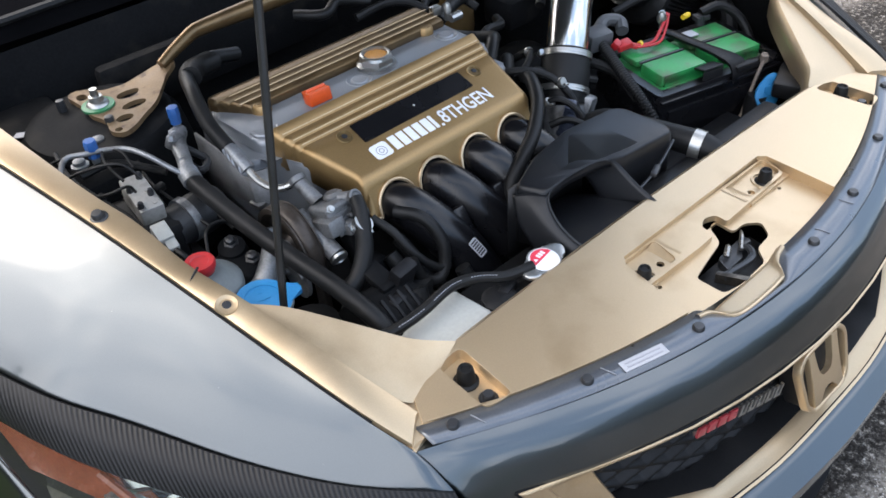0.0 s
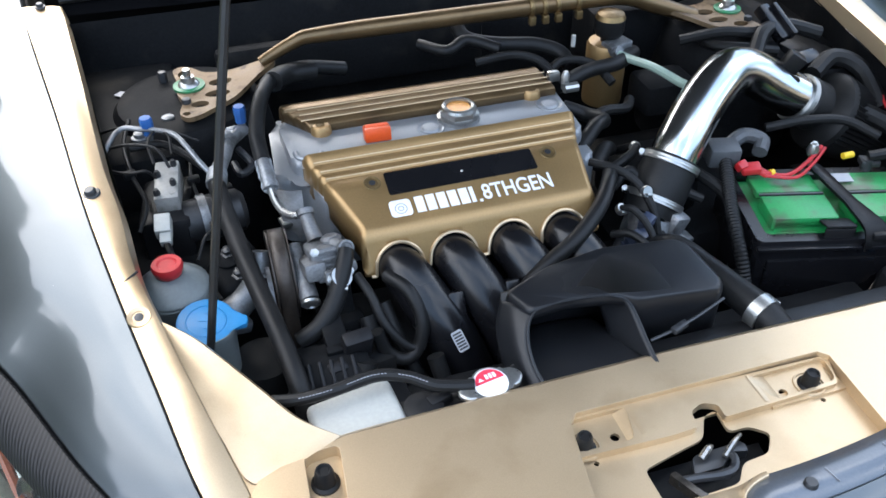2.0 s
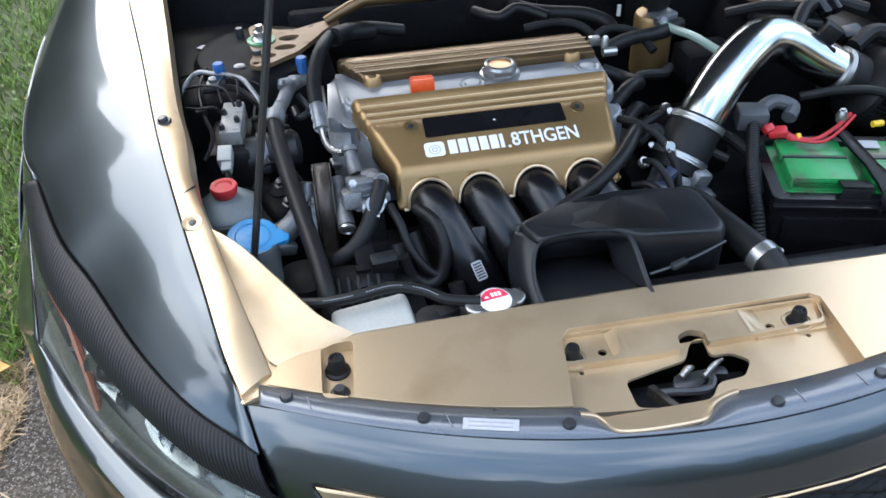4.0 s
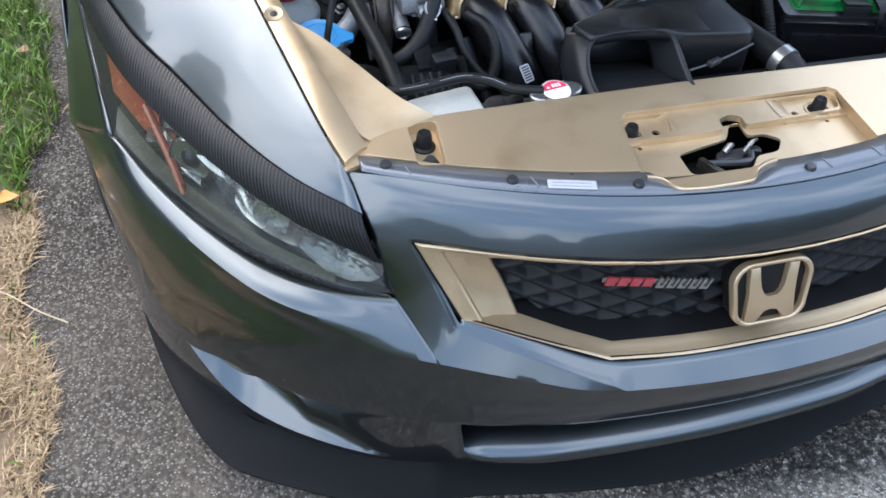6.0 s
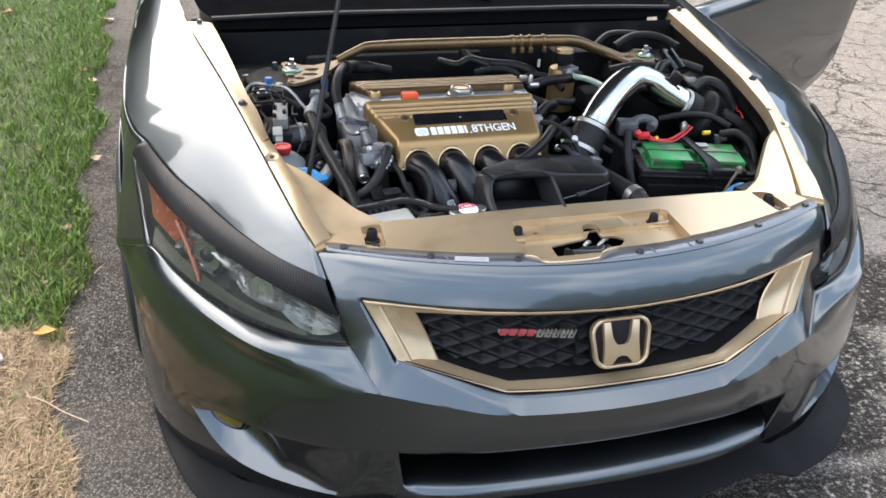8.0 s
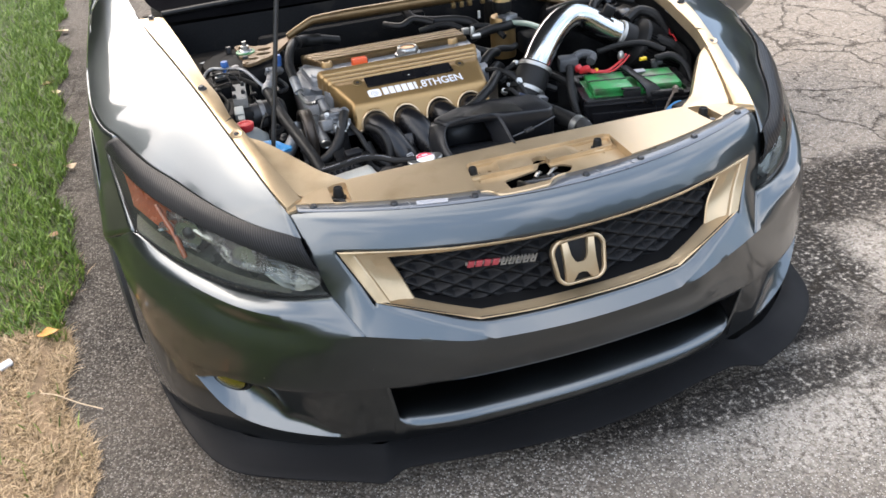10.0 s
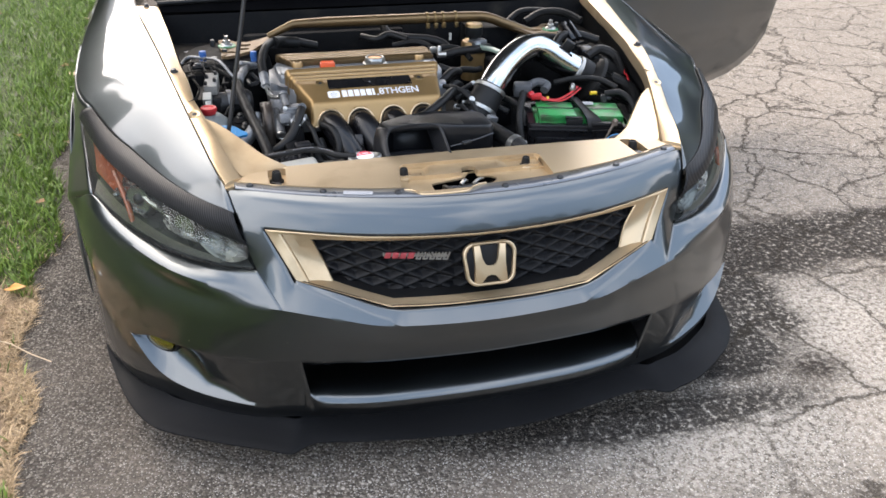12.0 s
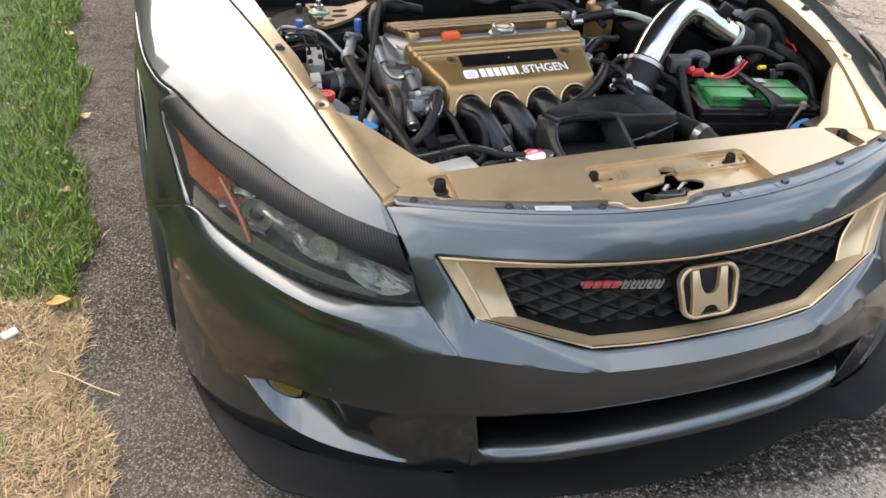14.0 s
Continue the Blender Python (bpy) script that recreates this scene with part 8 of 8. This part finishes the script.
tube(red_wire, [(.600, .63, .735), (.602, .65, .745), (.606, .67, .742), (.612, .69, .75)], .0025, 6)
part("red_wire", red_wire, red_mat, clutter)

fire = thing("heater_pipes", "black hoses and brackets along the firewall", "hose", at=(0, 1.1, .75))
for pts, r in (([(-.03, 1.06, .82), (-.02, 1.02, .80), (.03, 1.00, .79), (.10, .985, .785), (.14, .96, .775), (.145, .93, .76)], .013), ([(-.10, 1.04, .79), (-.06, 1.00, .79), (-.02, 1.01, .80), (.03, .98, .79)], .010), ([(.09, .86, .765), (.16, .89, .77), (.22, .90, .77), (.28, .95, .76)], .013), ([(.06, .70, .74), (.10, .73, .76), (.13, .76, .75), (.12, .80, .74), (.085, .82, .75)], .012), ([(.075, .67, .73), (.105, .70, .735), (.125, .72, .72)], .012), ([(.08, .62, .72), (.12, .64, .73), (.135, .60, .70), (.14, .56, .66)], .008)):
    bm = bmesh.new()
    tube(bm, pts, r, 12, 30)
    part("hose", bm, rubber, fire)
bm = bmesh.new()
tube(bm, [(.155, .945, .792), (.155, .945, .812)], .004, 8)
part("white_tip", bm, white_plastic, fire, "white plastic tip")
bm = bmesh.new()
box(bm, (.020, .014, .016), pose(.078, .852, .792, 0, 0, 0), .002)
lathe(bm, [(.006, .775), (.007, .80), (.004, .806)], 10, Matrix.Translation((.092, .835, 0)))
lathe(bm, [(.008, -.012), (.008, .012)], 10, pose(.095, .818, .785, 0, 90, 0))
part("bracket", bm, steel, fire, "bright pipe bracket")
for size, at in (((.18, .10, .12), (.33, 1.09, .74)), ((.10, .08, .06), (.30, .87, .72)), ((.50, .03, .10), (-.20, 1.13, .74))):
    bm = bmesh.new()
    box(bm, size, pose(*at), .012)
    part("heat_shield", bm, bay_dark, fire)
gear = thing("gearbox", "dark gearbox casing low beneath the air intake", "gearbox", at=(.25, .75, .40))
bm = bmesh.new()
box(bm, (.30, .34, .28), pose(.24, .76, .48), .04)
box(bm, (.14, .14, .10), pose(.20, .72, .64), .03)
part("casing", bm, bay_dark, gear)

# tangle of hoses, plugs and cables between the engine and the battery
tangle = thing("engine_wiring_loom", "tangle of thin black hoses, cables and plugs beside the engine", "cable", at=(.10, .60, .60))
for pts, r in (([(.060, .66, .745), (.085, .63, .748), (.110, .60, .735), (.125, .57, .705), (.128, .55, .67)], .0065), ([(.070, .58, .71), (.085, .56, .72), (.10, .53, .70), (.105, .50, .66)], .0055), ([(.09, .66, .72), (.13, .67, .735), (.16, .70, .73), (.15, .74, .70)], .007), ([(.05, .55, .69), (.07, .53, .70), (.085, .50, .69), (.08, .47, .66)], .006),
               ([(.10, .76, .72), (.14, .79, .745), (.19, .80, .74), (.22, .84, .73)], .009), ([(.11, .70, .70), (.16, .66, .69), (.20, .62, .69), (.23, .60, .68)], .008), ([(.20, .70, .70), (.24, .64, .70), (.26, .58, .69), (.25, .52, .66)], .010), ([(.08, .90, .76), (.13, .93, .775), (.18, .91, .77), (.20, .87, .75)], .008),
               ([(.30, .80, .74), (.35, .83, .765), (.40, .84, .76), (.44, .80, .74)], .010), ([(.40, .70, .72), (.46, .68, .735), (.52, .66, .735), (.56, .62, .72)], .008), ([(-.02, .96, .78), (.04, .95, .79), (.08, .93, .785), (.10, .90, .77)], .008)):
    bm = bmesh.new()
    tube(bm, pts, r, 10, 24)
    part("cable", bm, rubber, tangle)
slate = mat("slate_plug", (0.035, 0.045, 0.075), 0.4, 0, 0, 0.2, 40.0, 200.0)
for at, size in (((.088, .545, .672, 20, 15, 20), (.030, .020, .036)), ((.112, .560, .690, 10, -20, 30), (.022, .018, .026)), ((.165, .560, .640, 10, 20, 10), (.030, .026, .03))):
    bm = bmesh.new()
    box(bm, size, pose(*at), .003)
    for k in range(3):
        box(bm, (size[0] * 1.04, size[1] * 1.04, .002), pose(*at) @ Matrix.Translation((0, 0, (k - 1) * size[2] * .28)))
    part("plug", bm, slate, tangle, "dark blue-grey plug")
for x, y, z, a in ((.074, .575, .712, 30), (.118, .585, .728, 60), (.155, .695, .733, 80)):
    bm = bmesh.new()
    lathe(bm, [(.0085, -.004), (.0095, 0), (.0085, .004)], 12, pose(x, y, z, a, 20, 0))
    box(bm, (.010, .004, .007), pose(x, y - .009, z, a, 20, 0), .001)
    part("spring_clip", bm, steel, tangle)

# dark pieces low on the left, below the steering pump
# one even near-black tone for the fins and the stay
alternator_grey = mat("near_black_casting", (0.010, 0.010, 0.011), 0.45, 0.1, 0, 0.35, 30.0, 250.0, 0.2, 180.0, spec=0.2)
mounts = thing("engine_mount", "black engine mount and bracket with an aluminium arm", "engine mount", at=(-.48, .62, .50))
bm = bmesh.new()
tube(bm, [(-.505, .60, .640), (-.475, .610, .660), (-.452, .622, .690), (-.445, .635, .715)], [.022, .018, .016, .012], 12)
box(bm, (.04, .05, .02), pose(-.50, .600, .632, 0, 20, 20), .005)
part("arm", bm, alu, mounts, "stained aluminium arm")
bm = bmesh.new()
lathe(bm, [(.05, .45), (.05, .60), (.04, .625), (.01, .63)], 20, Matrix.Translation((-.47, .52, 0)))
box(bm, (.09, .08, .12), pose(-.50, .66, .60, 0, 0, 10), .012)
part("rubber_mount", bm, rubber, mounts)
bm = bmesh.new()
box(bm, (.050, .070, .060), pose(-.492, .655, .652, 12, -8, 20), .014, 3)
lathe(bm, [(.022, 0), (.020, .014), (.010, .018)], 18, pose(-.488, .672, .676, 10, -8, 0))
part("bracket", bm, bay_dark, mounts, "dark cast mount bracket")
for x, y, z in ((-.488, .672, .693), (-.478, .636, .680)):
    bm = bmesh.new()
    lathe(bm, [(.0115, 0), (.0115, .003), (.0078, .004), (.0078, .010), (.005, .0115)], 6, pose(x, y, z, 10, -8, 0))
    part("bolt", bm, clip_mat, mounts)
bm = bmesh.new()
box(bm, (.034, .012, .11), pose(-.376, .47, .625, 14, 0, 4), .003)
box(bm, (.030, .05, .012), pose(-.376, .49, .675, 14, 0, 4), .003)
part("strap_bracket", bm, bay_dark, mounts)
alternator = thing("alternator", "dark finned alternator housing low in front of the engine", "alternator", at=(-.39, .43, .55))
bm = bmesh.new()
lathe(bm, [(.050, -.05), (.056, -.04), (.056, .03), (.045, .045), (.015, .05)], 24, pose(-.385, .455, .615, 0, 90, 0))
part("housing", bm, bay_dark, alternator)
for k in range(5):
    bm = bmesh.new()
    box(bm, (.005, .040, .012), pose(-.418 + .014 * k, .428, .660, 34, 0, 0), .0015)
    part("fin", bm, alternator_grey, alternator)
water = thing("water_hose_loop", "looped black coolant hoses beside the intake runners", "hose", at=(-.29, .48, .60))
for pts, r in (([(-.322, .475, .672), (-.312, .468, .640), (-.290, .462, .624), (-.268, .468, .634), (-.258, .482, .668), (-.268, .510, .700), (-.290, .545, .705)], .0095), ([(-.330, .545, .715), (-.318, .515, .700), (-.308, .488, .672), (-.285, .470, .642), (-.262, .466, .632)], .0065), ([(-.36, .52, .64), (-.345, .49, .60), (-.31, .47, .575)], .012)):
    bm = bmesh.new()
    tube(bm, pts, r, 12, 36)
    part("rubber", bm, rubber, water)
bm = bmesh.new()
box(bm, (.040, .022, .055), pose(-.352, .462, .668, 18, 0, 8), .006)
box(bm, (.026, .016, .040), pose(-.383, .440, .650, 18, 0, 8), .004)
part("stay", bm, alternator_grey, water, "dark grey steel stay")

# brake lines and clips along the left inner wing
lines = thing("brake_lines", "thin bent metal brake lines clipped along the inner wing", "pipe", at=(-.56, .90, .74))
for k, pts in enumerate(([(-.60, .70, .735), (-.585, .74, .752), (-.60, .80, .765), (-.61, .88, .770), (-.60, .95, .775)], [(-.50, .70, .715), (-.515, .76, .735), (-.52, .83, .745), (-.50, .90, .755), (-.45, .93, .76)], [(-.47, .69, .70), (-.478, .75, .72), (-.47, .82, .735)], [(-.53, .66, .70), (-.51, .69, .72), (-.475, .70, .71), (-.45, .68, .68)])):
    bm = bmesh.new()
    tube(bm, pts, .0026 if k % 2 else .0034, 8, 26)
    part("line", bm, rubber, lines)
for x, y, z in ((-.603, .80, .768), (-.518, .80, .742), (-.474, .78, .73)):
    bm = bmesh.new()
    box(bm, (.018, .010, .012), pose(x, y, z, 10, 0, 15), .002)
    part("line_clip", bm, plastic, lines)
for x, y, z, r in ((-.54, .93, .772, .010), (-.475, .905, .762, .008), (-.585, .90, .768, .009)):
    bm = bmesh.new()
    lathe(bm, [(r * 1.5, 0), (r * 1.5, .003), (r, .004), (r, .010), (r * .5, .012)], 10, Matrix.Translation((x, y, z)))
    part("bolt", bm, alu, lines)
